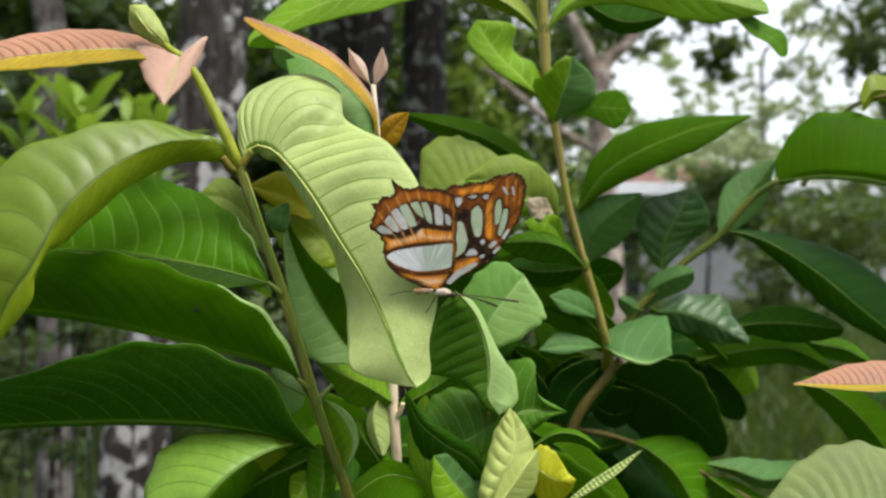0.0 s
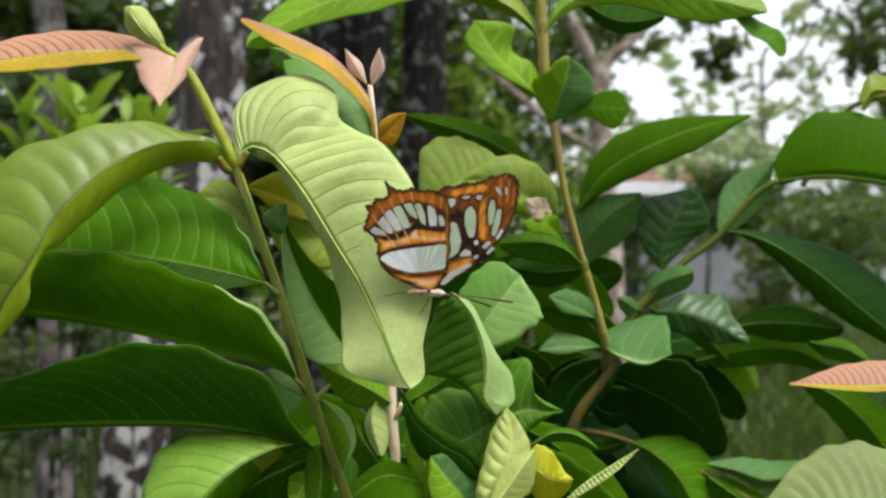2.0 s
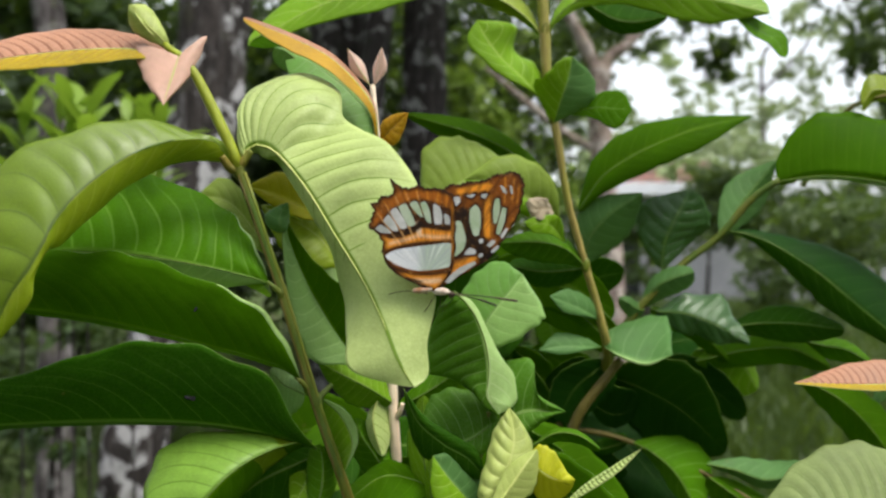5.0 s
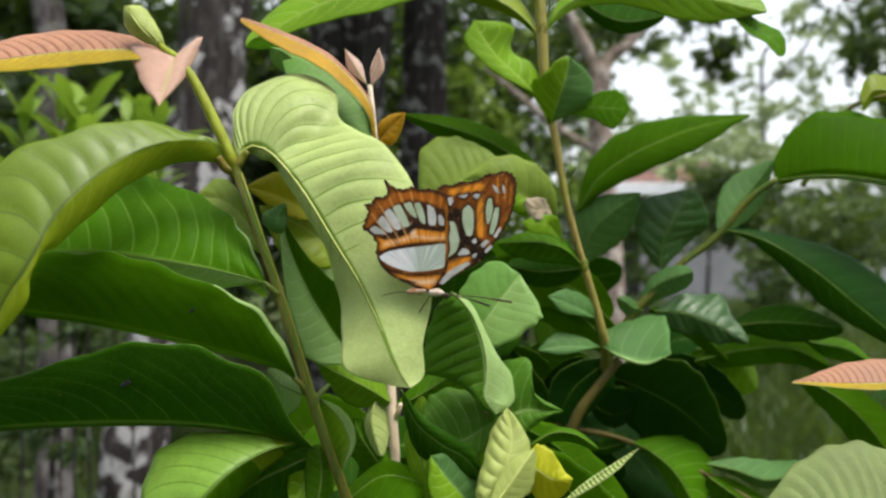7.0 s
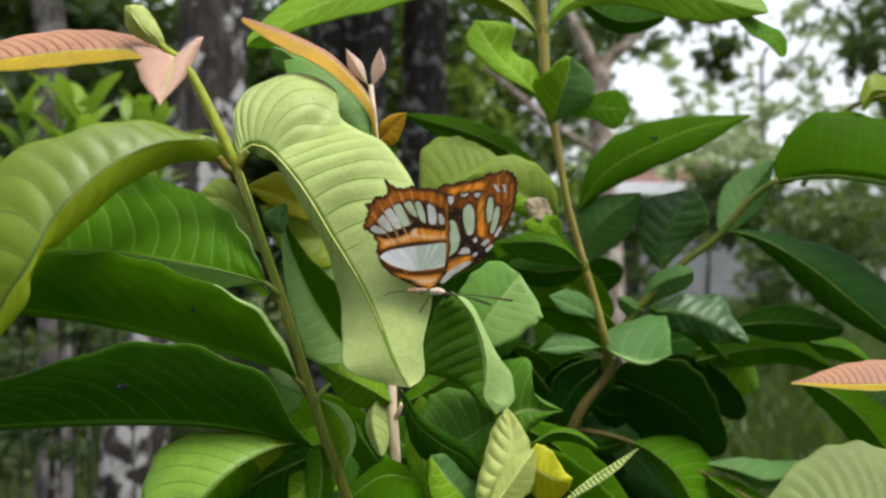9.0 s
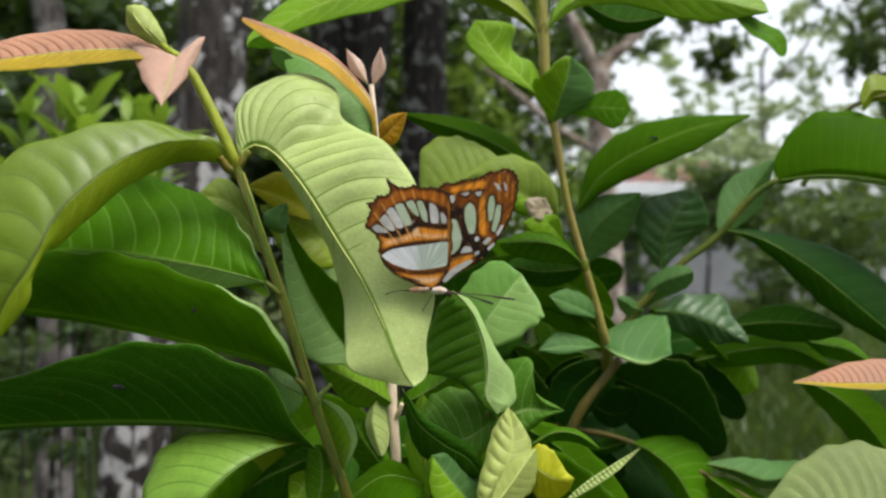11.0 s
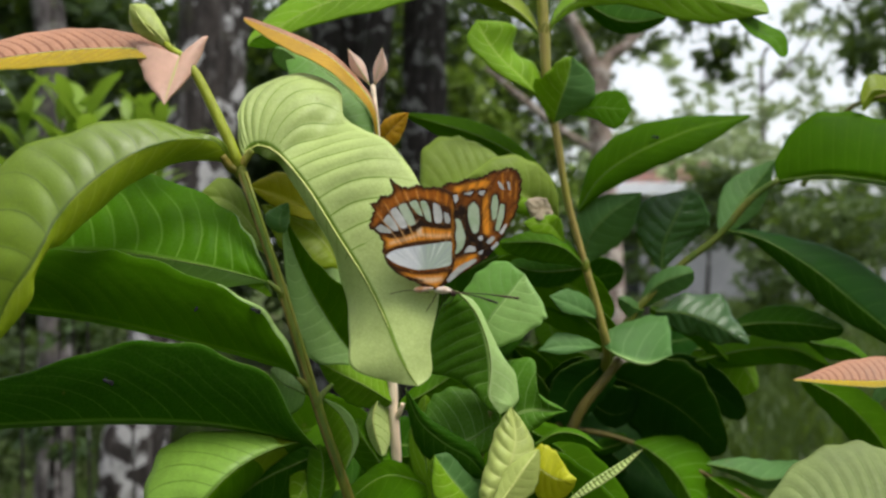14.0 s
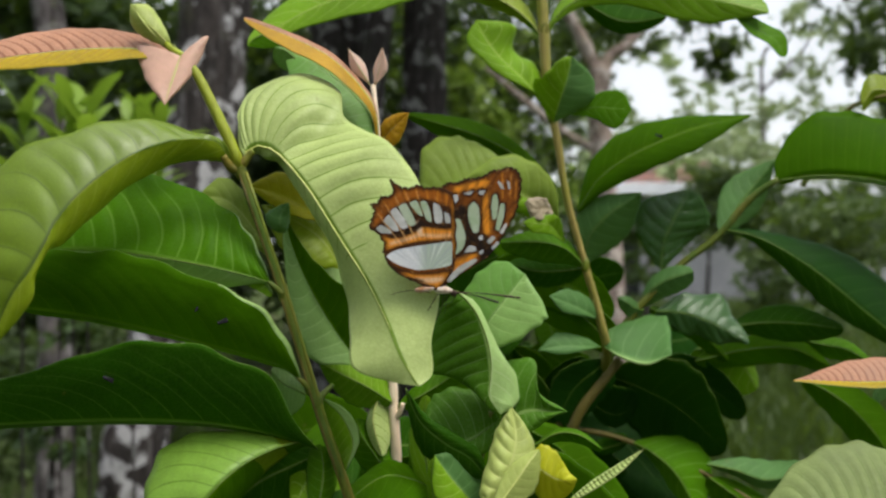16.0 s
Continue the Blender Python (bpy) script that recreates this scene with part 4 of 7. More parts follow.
leaf(branch_c, 'bright', [(52.2, 375, 61.6), (47.4, 372, 71.5), (38.2, 368, 81.6), (28.0, 365, 90.3), (20.3, 362, 98.9), (15.6, 360, 107.6)], [(52.2, 375, 61.6), (45.5, 370, 72.8), (34.6, 364, 78.3), (22.3, 360, 84.8), (11.1, 358, 96.8), (15.6, 360, 107.6)], [(52.2, 375, 61.6), (50.8, 377, 76.6), (45.5, 377, 89.7), (34.8, 375, 96.9), (33.9, 371, 108.2), (15.6, 360, 107.6)], rims=True, lower='lime', other='bright', veins=9, puff=0.4, wave=0.4, cup=1.0, rib=0.2)
leaf(branch_c, 'bright', [(54.0, 374, 61.4), (56.0, 369, 69.6), (58.2, 366, 77.1), (60.2, 365, 84.9), (61.1, 364, 91.7)], [(54.0, 374, 61.4), (43.4, 368, 78.3), (47.5, 362, 81.8), (54.8, 361, 89.1), (61.1, 364, 91.7)], [(54.0, 374, 61.4), (64.4, 374, 66.9), (73.3, 374, 73.3), (72.3, 372, 83.8), (61.1, 364, 91.7)], rims=True, lower='lime', other='grey', veins=7, puff=0.2, cup=0.8, rib=0.2)
leaf(branch_c, 'mid', [(61.4, 377, 66.1), (72.9, 375, 69.3), (82.7, 373, 68.4), (91.8, 371, 67.8)], [(61.4, 377, 66.1), (71.4, 376, 74.5), (85.7, 374, 77.4), (91.8, 371, 67.8)], [(61.4, 377, 66.1), (73.5, 375, 63.8), (83.8, 372, 58.4), (91.8, 371, 67.8)], rims=True, lower='grey', veins=7, puff=0.3, rib=0.2)
leaf(branch_c, 'soft', [(28.7, 368, 42.8), (18.2, 364, 37.8), (8.2, 361, 30.8), (0.3, 360, 24.1), (-10.3, 360, 18.3)], [(28.7, 368, 42.8), (17.6, 373, 50.8), (3.6, 373, 54.7), (-9.8, 368, 46.9), (-10.3, 360, 18.3)], [(28.7, 368, 42.8), (26.8, 360, 34.2), (17.4, 358, 25.3), (6.9, 358, 18.2), (-10.3, 360, 18.3)], rims=True, lower='bright', veins=10, puff=0.7, cup=1.5, slant=0.1, rib=0.2)
leaf(branch_c, 'soft', [(56.7, 374, 11.3), (48.0, 366, 19.1), (36.6, 360, 25.5), (25.2, 357, 30.5), (9.5, 358, 32.4)], [(56.7, 374, 11.3), (53.4, 366, 29.9), (43.2, 364, 41.0), (26.9, 362, 44.0), (9.5, 358, 32.4)], [(56.7, 374, 11.3), (42.9, 362, 14.1), (32.1, 360, 18.3), (21.4, 358, 24.0), (9.5, 358, 32.4)], rims=True, lower='bright', other='bright', veins=9, puff=0.6, cup=1.5, rib=0.2)
leaf(branch_c, 'bright', [(59.8, 376, 3.0), (50.6, 360, 10.9), (43.1, 357, 11.8), (37.0, 356, 12.8)], [(59.8, 376, 3.0), (54.9, 362, 14.9), (45.1, 358, 15.6), (37.0, 356, 12.8)], [(59.8, 376, 3.0), (50.6, 360, 6.9), (42.3, 357, 7.6), (37.0, 356, 12.8)], rims=True, lower='lime', veins=6, puff=0.3, rib=0.2)
leaf(branch_c, 'deep', [(56.2, 380, 31.1), (38.3, 382, 45.3), (15.8, 384, 57.4), (-18.8, 386, 67.9)], [(0.6, 4.0, 5.4), (1.8, 6.0, 7.7), (1.2, 4.0, 4.7)], [(-0.8, 4.0, -5.3), (-2.0, 6.0, -7.8), (-1.6, 4.0, -4.5)], lower='grey', veins=12, puff=0.4)
leaf(branch_c, 'mid', [(69.8, 379, -8.1), (59.8, 376, 0.3), (45.7, 374, 3.6), (27.7, 373, 3.0)], [(1.1, 6.0, 5.0), (1.1, 8.0, 6.3), (0.3, 4.0, 3.9)], [(0.7, 4.0, -5.7), (0.8, 6.0, -10.1), (0.3, 4.0, -8.3)], lower='grey', veins=9, puff=0.4)
leaf(branch_c, 'dark', [(70.3, 382, -9.6), (58.3, 384, -11.0), (47.2, 386, -11.1), (33.1, 388, -8.3)], [(0.8, 6.0, 7.0)], [(0.8, 6.0, -8.2)], lower='grey', veins=8, puff=0.3)
leaf(branch_c, 'grey', [(80.2, 386, -48.6), (88.2, 379, -52.5), (100.0, 376, -55.4), (111.8, 374, -51.5)], [(80.2, 386, -48.6), (86.9, 392, -40.1), (112.9, 392, -34.4), (111.8, 374, -51.5)], [(80.2, 386, -48.6), (87.4, 378, -53.7), (99.7, 375, -56.9), (111.8, 374, -51.5)], rims=True, lower='mint', other='mint', veins=6, puff=0.15, cup=1.0, lip=0.05, rib=0.2)
leaf(branch_c, 'deep', [(78.6, 384, -42.1), (69.2, 382, -33.5), (62.0, 381, -27.2), (53.2, 380, -22.7)], [(2.2, 3.0, 3.7)], [(-1.2, 3.0, -5.3)], lower='mint', veins=6, puff=0.1)
leaf(branch_c, 'grey', [(78.0, 384, -35.3), (70.7, 378, -31.2), (60.9, 374, -26.7), (51.5, 372, -22.7)], [(78.0, 384, -35.3), (74.3, 382, -25.6), (61.5, 378, -19.8), (51.5, 372, -22.7)], [(78.0, 384, -35.3), (68.1, 376, -33.0), (57.8, 372, -30.4), (51.5, 372, -22.7)], rims=True, lower='mint', veins=6, puff=0.1, cup=0.6, rib=0.15)
leaf(branch_c, 'grey', [(79.2, 384, -48.9), (69.9, 378, -48.2), (58.1, 374, -47.6), (46.3, 372, -49.0)], [(79.2, 384, -48.9), (69.2, 382, -43.6), (56.0, 378, -41.5), (46.3, 372, -49.0)], [(79.2, 384, -48.9), (68.1, 376, -50.1), (56.4, 372, -51.2), (46.3, 372, -49.0)], rims=True, lower='mint', veins=6, puff=0.1, cup=0.6, rib=0.15)
knot(branch_c, (49.6, 376, 107.7), 2.9, STEM)
knot(branch_c, (53.7, 376, 64.0), 2.2, STEM)
knot(branch_c, (70.5, 380, -8.1), 2.1, STEM)
thin_stalk(branch_c, [(90.6, 392, -56.3), (79.8, 390, -69.2), (68.5, 391, -85.5), (59.9, 395, -113.2)], [2.3, 2.6, 2.9], STEM_BROWN, 'side_shoot')
leaf(branch_c, 'husk', [(55.4, 374, 19.0), (48.0, 360, 19.4), (42.3, 357, 19.2), (37.9, 357, 21.3)], [(55.4, 374, 19.0), (48.0, 360, 23.6), (41.0, 357, 23.9), (37.9, 357, 21.3)], [(55.4, 374, 19.0), (48.0, 360, 14.8), (42.3, 357, 13.9), (37.9, 357, 21.3)], rims=True, lower='husk', veins=7, puff=0.8, wave=1.0, rib=0.2, label='dry curled pale brown leaf remnant')

# arching brown branch
branch_d = stem(shrub_b, 'branch', (0.066, 0.425, 1.0), [(87.4, 421, -69.1), (94.0, 420, -54.1), (99.3, 420, -43.0), (108.6, 420, -30.6), (130.2, 420, -9.0), (149.6, 418, 6.5), (166.5, 414, 27.1), (179.3, 410, 37.1)], [2.4, 2.3, 2.2, 2.0, 2.0, 1.9, 1.6], STEM_OLIVE, 'arching brown-green branch')
leaf_far = leaf(branch_d, 'deep', [(74.3, 424, 20.3), (85.4, 420, 38.0), (102.9, 416, 50.9), (129.2, 412, 62.5), (146.7, 410, 67.3), (164.6, 408, 70.9)], [(-1.0, 6.0, 4.1), (-4.7, 12.0, 11.6), (-2.6, 14.0, 13.3), (1.0, 12.0, 8.5), (1.6, 6.0, 2.4)], [(0.9, -2.0, -3.2), (6.2, -5.0, -8.4), (5.6, -6.0, -10.4), (2.2, -6.0, -11.1), (-0.8, -2.0, -2.7)], lower='grey', veins=13, blunt=0.4, puff=0.12, cup=1.5, label='dark green pointed guava leaf')
leaf(branch_d, 'deep', [(178.1, 410, 35.9), (198.1, 404, 38.4), (221.6, 398, 36.0), (247.1, 392, 29.2), (274.6, 390, 17.5)], [(-0.8, 8.0, 22.2), (-0.9, 14.0, 36.9), (6.1, 16.0, 35.4), (9.0, 14.0, 30.9), (4.2, 6.0, 9.0)], [(3.5, 8.0, -1.1), (7.4, 14.0, -1.1), (8.7, 14.0, -1.9), (7.0, 10.0, -1.9)], lower='mint', veins=18, blunt=0.24, puff=0.25, cup=2.0, slant=0.05)
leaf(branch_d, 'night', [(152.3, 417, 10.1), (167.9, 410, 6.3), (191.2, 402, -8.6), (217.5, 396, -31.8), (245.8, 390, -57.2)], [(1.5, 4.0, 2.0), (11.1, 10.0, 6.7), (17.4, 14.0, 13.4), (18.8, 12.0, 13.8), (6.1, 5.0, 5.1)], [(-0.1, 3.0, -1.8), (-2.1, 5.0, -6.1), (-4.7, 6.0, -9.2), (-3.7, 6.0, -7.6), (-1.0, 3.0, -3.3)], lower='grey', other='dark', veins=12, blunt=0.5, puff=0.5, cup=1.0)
leaf(branch_d, 'grey', [(78.1, 424, -8.4), (80.4, 420, 6.5), (90.7, 416, 19.3), (107.3, 414, 30.2)], [(-3.7, 4.0, 2.4), (-8.2, 6.0, 8.3), (-6.7, 6.0, 8.4), (0.8, 3.0, 2.7)], [(6.4, 4.0, -1.3), (11.8, 6.0, -9.9), (11.9, 6.0, -10.3), (3.2, 3.0, -5.9)], lower='mint', veins=8, blunt=0.4, puff=0.4)
leaf(branch_d, 'wet', [(119.9, 422, -11.5), (121.2, 420, 3.4), (126.8, 418, 17.2), (134.8, 418, 32.3)], [(-6.4, 4.0, 3.0), (-15.0, 7.0, 6.4), (-16.6, 7.0, 9.1), (-8.0, 4.0, 1.6)], [(8.7, 4.0, 2.4), (18.4, 7.0, 0.7), (21.5, 7.0, -4.1), (13.7, 4.0, -3.4)], lower='grey', veins=7, blunt=0.4, puff=1.0)
leaf(branch_d, 'grey', [(151.9, 420, 8.0), (161.1, 424, 20.6), (173.7, 428, 35.0), (186.2, 430, 49.4)], [(-4.8, 4.0, 4.4), (-8.5, 6.0, 8.0), (-3.2, 3.0, 3.5)], [(6.4, 4.0, -4.3), (10.2, 5.0, -7.3), (4.5, 3.0, -2.2)], lower='mint', veins=8, puff=0.4)
leaf(branch_d, 'grey', [(108.9, 420, -29.4), (115.5, 417, -20.6), (124.7, 415, -15.6), (135.4, 414, -12.5)], [(-0.8, 4.0, 4.7), (-0.8, 5.0, 6.6)], [(2.9, 4.0, -7.1), (4.1, 5.0, -10.0)], lower='mint', veins=6, blunt=0.4, puff=0.3)
leaf(branch_d, 'grey', [(109.8, 419, -33.6), (103.5, 416, -31.9), (99.6, 415, -29.0), (94.7, 415, -26.6)], [(2.6, 3.0, 2.9)], [(-1.1, 3.0, -6.4)], lower='mint', veins=4, puff=0.2)
leaf(branch_d, 'wet', [(116.0, 419, -34.2), (129.2, 412, -34.6), (143.8, 406, -40.1), (160.8, 403, -49.6)], [(2.9, 6.0, 4.5), (7.5, 10.0, 11.5), (7.9, 10.0, 12.4), (1.6, 4.0, 3.1)], [(-1.0, 3.0, -5.8), (-1.2, 4.0, -10.7), (-0.4, 4.0, -8.9), (0.8, 2.0, -3.2)], lower='grey', veins=8, blunt=0.35, puff=1.6, wave=2.2, label='wet glossy crinkled dark guava leaf')
leaf(branch_d, 'deep', [(113.5, 421, -32.2), (123.6, 424, -37.2), (139.9, 426, -43.6), (159.5, 428, -62.7)], [(2.6, 4.0, 4.0)], [(-1.9, 4.0, -6.7)], veins=7, puff=0.3)
leaf(branch_d, 'dark', [(157.2, 422, -43.2), (174.2, 418, -40.3), (193.9, 414, -40.5), (215.4, 412, -43.4)], [(1.9, 5.0, 5.8), (3.6, 8.0, 9.2), (2.6, 5.0, 5.6)], [(1.5, 4.0, -5.4), (2.7, 6.0, -11.1), (2.1, 4.0, -7.8)], lower='grey', veins=9, blunt=0.4, puff=0.4)
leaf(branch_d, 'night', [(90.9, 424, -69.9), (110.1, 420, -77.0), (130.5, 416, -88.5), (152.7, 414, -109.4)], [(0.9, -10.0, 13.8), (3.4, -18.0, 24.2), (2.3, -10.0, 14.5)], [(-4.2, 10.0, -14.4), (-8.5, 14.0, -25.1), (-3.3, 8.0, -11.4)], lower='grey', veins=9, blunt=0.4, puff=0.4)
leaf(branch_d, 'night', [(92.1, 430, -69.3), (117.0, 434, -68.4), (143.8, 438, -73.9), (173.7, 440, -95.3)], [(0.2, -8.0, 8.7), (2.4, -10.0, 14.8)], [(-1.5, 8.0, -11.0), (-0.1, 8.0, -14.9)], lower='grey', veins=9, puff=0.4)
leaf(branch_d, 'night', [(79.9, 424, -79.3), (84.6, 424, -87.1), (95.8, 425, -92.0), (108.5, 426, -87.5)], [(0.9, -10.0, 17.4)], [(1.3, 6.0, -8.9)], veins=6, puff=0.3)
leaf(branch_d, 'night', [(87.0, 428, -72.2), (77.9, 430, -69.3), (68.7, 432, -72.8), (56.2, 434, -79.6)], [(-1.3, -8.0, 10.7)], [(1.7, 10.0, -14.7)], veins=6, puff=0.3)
leaf(branch_d, 'bright', [(142.5, 434, -57.2), (156.8, 438, -57.7), (170.4, 440, -64.5), (181.0, 442, -81.0)], [(6.9, 6.0, 4.4)], [(-10.9, 6.0, -14.0)], lower='mid', veins=7, puff=0.3)
leaf(branch_d, 'deep', [(140.6, 428, -62.7), (169.7, 430, -56.7), (196.0, 432, -56.3), (219.2, 434, -66.8)], [(2.5, 6.0, 6.9)], [(2.5, 6.0, -10.4)], lower='mid', veins=9, puff=0.3)
leaf(branch_d, 'mid', [(202.8, 440, -51.5), (213.8, 436, -54.3), (228.8, 434, -57.2), (243.7, 432, -66.5)], [(3.1, 6.0, 4.4)], [(3.1, 6.0, -8.6)], lower='mid', veins=7, puff=0.3)
leaf(branch_d, 'deep', [(187.3, 400, -67.5), (206.9, 398, -78.8), (223.4, 396, -95.9), (236.7, 394, -118.7)], [(8.8, 6.0, 6.2), (16.6, 8.0, 6.5)], [(-3.2, 6.0, -8.2), (-4.1, 8.0, -14.3)], lower='mid', veins=9, puff=0.4)
leaf(branch_d, 'grey', [(251.2, 408, -59.8), (237.4, 405, -68.3), (229.4, 404, -75.6), (226.4, 404, -80.6)], [(-1.2, 2.0, 2.1)], [(7.2, 2.0, -4.5)], lower='mint', veins=5, puff=0.2)
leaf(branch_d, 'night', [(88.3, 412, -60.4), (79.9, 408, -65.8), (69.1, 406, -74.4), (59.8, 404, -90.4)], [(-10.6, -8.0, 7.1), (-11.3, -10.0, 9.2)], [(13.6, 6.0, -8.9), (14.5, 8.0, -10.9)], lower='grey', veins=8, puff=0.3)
twig_red = stem(shrub_b, 'branch', (0.075, 0.4216, 1.09), [(63.4, 422, -98.2), (82.3, 420, -100.2), (101.4, 416, -104.5), (140.0, 408, -119.9), (164.6, 402, -133.5)], [1.6, 1.4, 1.2], STEM_BROWN, 'thin orange-brown twig')
leaf(twig_red, 'mid', [(102.4, 414, -104.6), (110.0, 408, -107.3), (121.7, 402, -117.5), (132.5, 398, -136.0)], [(4.6, 6.0, 2.8), (16.3, 12.0, 9.0), (20.8, 12.0, 5.5), (9.1, 6.0, -5.0)], [(-0.5, 3.0, -2.6), (-1.6, 5.0, -5.0), (-4.4, 5.0, -6.3), (-2.5, 3.0, -4.6)], lower='mint', veins=8, blunt=0.4, puff=0.5)
leaf(twig_red, 'grey', [(139.3, 406, -113.9), (152.7, 402, -115.7), (169.7, 400, -120.5), (192.3, 398, -114.0)], [(1.4, 4.0, 3.1), (6.3, 8.0, 7.8), (6.9, 8.0, 6.7)], [(1.0, 3.0, -3.3), (1.7, 4.0, -6.0), (1.9, 4.0, -5.3)], lower='grey', veins=8, puff=0.4)
leaf(twig_red, 'deep', [(140.1, 404, -120.2), (149.8, 402, -127.0), (160.8, 400, -135.2), (169.7, 400, -147.0)], [(11.3, 6.0, 2.2)], [(-6.6, 6.0, -8.0)], lower='mint', veins=7, puff=0.3)
leaf(twig_red, 'dark', [(99.9, 416, -104.5), (92.6, 418, -107.4), (86.9, 420, -109.5), (82.7, 422, -108.5)], [(2.7, 4.0, 6.4)], [(0.9, 4.0, -4.8)], veins=4, puff=0.2)
twig_low = stem(shrub_b, 'branch', (0.13, 0.38, 1.0), [(100, 424, -330), (153.8, 300, -145.6), (157.4, 262, -100.1), (168.9, 256, -79.0)], [2.2, 1.8, 1.4], STEM, 'thin green stem')
leaf(twig_low, 'chalk', [(161.4, 256, -87.5), (141.4, 254, -87.3), (120.4, 253, -91.1), (100.3, 254, -101.7)], [(10.8, 14.0, 11.1), (12.1, 22.0, 18.8), (5.4, 20.0, 15.3), (-0.7, 8.0, 4.5)], [(-3.2, -5.0, -7.5), (-2.3, -8.0, -9.8), (-2.0, -5.0, -7.2)], lower='mint', veins=15, blunt=0.35, puff=1.0, fine=True, label='large pale matte guava leaf with dark side veins')
leaf_blush = leaf(twig_low, 'pink', [(206.8, 300, -49.3), (189.1, 300, -51.9), (173.2, 300, -53.2), (153.8, 300, -53.2), (137.0, 300, -52.8)], [(2.8, 4.0, 2.9), (5.1, 8.0, 8.1), (5.2, 9.0, 8.4), (4.1, 8.0, 6.7), (1.4, 3.0, 0.8)], [(-1.4, -2.0, -0.5), (-2.5, -4.0, -1.3), (-2.9, -5.0, -1.5), (-2.1, -4.0, -1.0), (-0.9, -2.0, -0.3)], lower='gold', other='gold', veins=24, blunt=0.4, puff=1.6, slant=0.08, label='pink new guava leaf with golden lower rim')
twig_high = stem(shrub_b, 'branch', (0.24, 0.4, 1.2), [(207.0, 442, 36.1), (223.5, 430, 73.8), (228.9, 414, 80.2), (244.5, 412, 83.7)], [1.6, 1.4, 1.0], STEM, 'thin green twig')
leaf(twig_high, 'lime', [(247.6, 412, 84.0), (237.9, 411, 85.0), (229.8, 410, 84.8), (224.0, 410, 77.0)], [(2.4, 4.0, 8.2), (-0.3, 5.0, 10.1)], [(1.8, 3.0, -5.5), (1.6, 3.0, -6.7)], lower='mid', veins=8, blunt=0.3, puff=0.3)
# inner leaves take the darkest greens: the shrubs' inner shade put into colour
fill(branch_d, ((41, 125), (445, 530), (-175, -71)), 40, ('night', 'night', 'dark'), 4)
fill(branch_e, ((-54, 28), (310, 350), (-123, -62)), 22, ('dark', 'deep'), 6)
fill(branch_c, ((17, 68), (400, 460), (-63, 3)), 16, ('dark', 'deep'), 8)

# ---- the butterfly ----
def wing_material():
    """Wing scales: the laid-on colours, broken up by streaks that fan out from the wing's root."""
    n = Net("wing_scales", 0.6, 0.15)
    obj = n.coords("Object")
    laid = n.nt.nodes.new("ShaderNodeVertexColor")
    laid.layer_name = "scales"
    streak = n.fan(0.0, -0.002, 26.0, obj)
    fine = n.noise(obj, 900, 3)
    col = n.mix(n.ramp(streak, 0.33, 0.56, 0.5, 0.0), laid.outputs[0], (0.030, 0.011, 0.004))
    col = n.mix(n.ramp(fine, 0.55, 0.75, 0.0, 0.35), col, (0.62, 0.30, 0.09))
    col = n.mix(n.ramp(n.noise(obj, 380, 2), 0.60, 0.72, 0.0, 0.25), col, (0.03, 0.012, 0.004))
    n.bump(n.math("ADD", n.noise(obj, 2500, 2), streak), 0.35, 0.0002)
    n.thin((0.5, 0.2, 0.03), 0.12)
    return n.colour(col)


def band_material():
    """The pale band: lilac-white rays on one side, sage grey on the other."""
    n = Net("wing_band_scales", 0.5, 0.25)
    obj = n.coords("Object")
    ray = n.fan(-0.0026, 0.0050, 9.0, obj)
    x = n.split(obj)[0]
    col = n.mix(n.ramp(x, -0.0065, -0.0020), (0.76, 0.77, 0.82), (0.43, 0.52, 0.42))
    col = n.mix(n.ramp(ray, 0.45, 0.62, 0.0, 0.55), col, (0.36, 0.40, 0.44))
    col = n.mix(n.ramp(ray, 0.30, 0.45, 0.45, 0.0), col, (0.86, 0.86, 0.88))
    col = n.mix(n.ramp(n.noise(obj, 1300, 2), 0.5, 0.7, 0.0, 0.25), col, (0.40, 0.42, 0.38))
    n.bump(n.noise(obj, 2500, 2), 0.3, 0.0002)
    n.thin((0.5, 0.55, 0.5), 0.15)
    return n.colour(col)


def scale_material(name, base, alt, share=0.15):
    n = Net(name, 0.6, 0.15)
    obj = n.coords("Object")
    col = n.mix(n.ramp(n.noise(obj, 160, 3), 0.35, 0.65), base, alt)
    col = n.mix(n.math("MULTIPLY", n.ramp(n.noise(obj, 1500, 2), 0.5, 0.7), 0.25), col, shade(base, 0.7))
    n.bump(n.noise(obj, 2500, 2), 0.3, 0.0002)
    n.thin(base, share)
    return n.colour(col)


WING = wing_material()
WING_PALE = scale_material("wing_pale_scales", (0.40, 0.41, 0.39), (0.62, 0.61, 0.61))
WING_GREEN = scale_material("wing_green_scales", (0.36, 0.46, 0.29), (0.48, 0.55, 0.42))
WING_BAND = band_material()
BODY_FUR = scale_material("body_fur", (0.30, 0.13, 0.05), (0.74, 0.66, 0.58), 0.0)
BODY_DARK = scale_material("body_dark_chitin", (0.03, 0.022, 0.018), (0.07, 0.045, 0.03), 0.0)


def closed_line(pts, count):
    n = len(pts)
    out = []
    for k in range(count):
        x = k / count * n
        i, t = int(x), x - int(x)
        a, b, c, e = (Vector(pts[(i + d) % n]) for d in (-1, 0, 1, 2))
        round_p = 0.5 * (2 * b + (c - a) * t + (2 * a - 5 * b + 4 * c - e) * t * t + (3 * b - a - 3 * c + e) * t ** 3)
        out.append(b.lerp(c, t).lerp(round_p, 0.5))
    return out


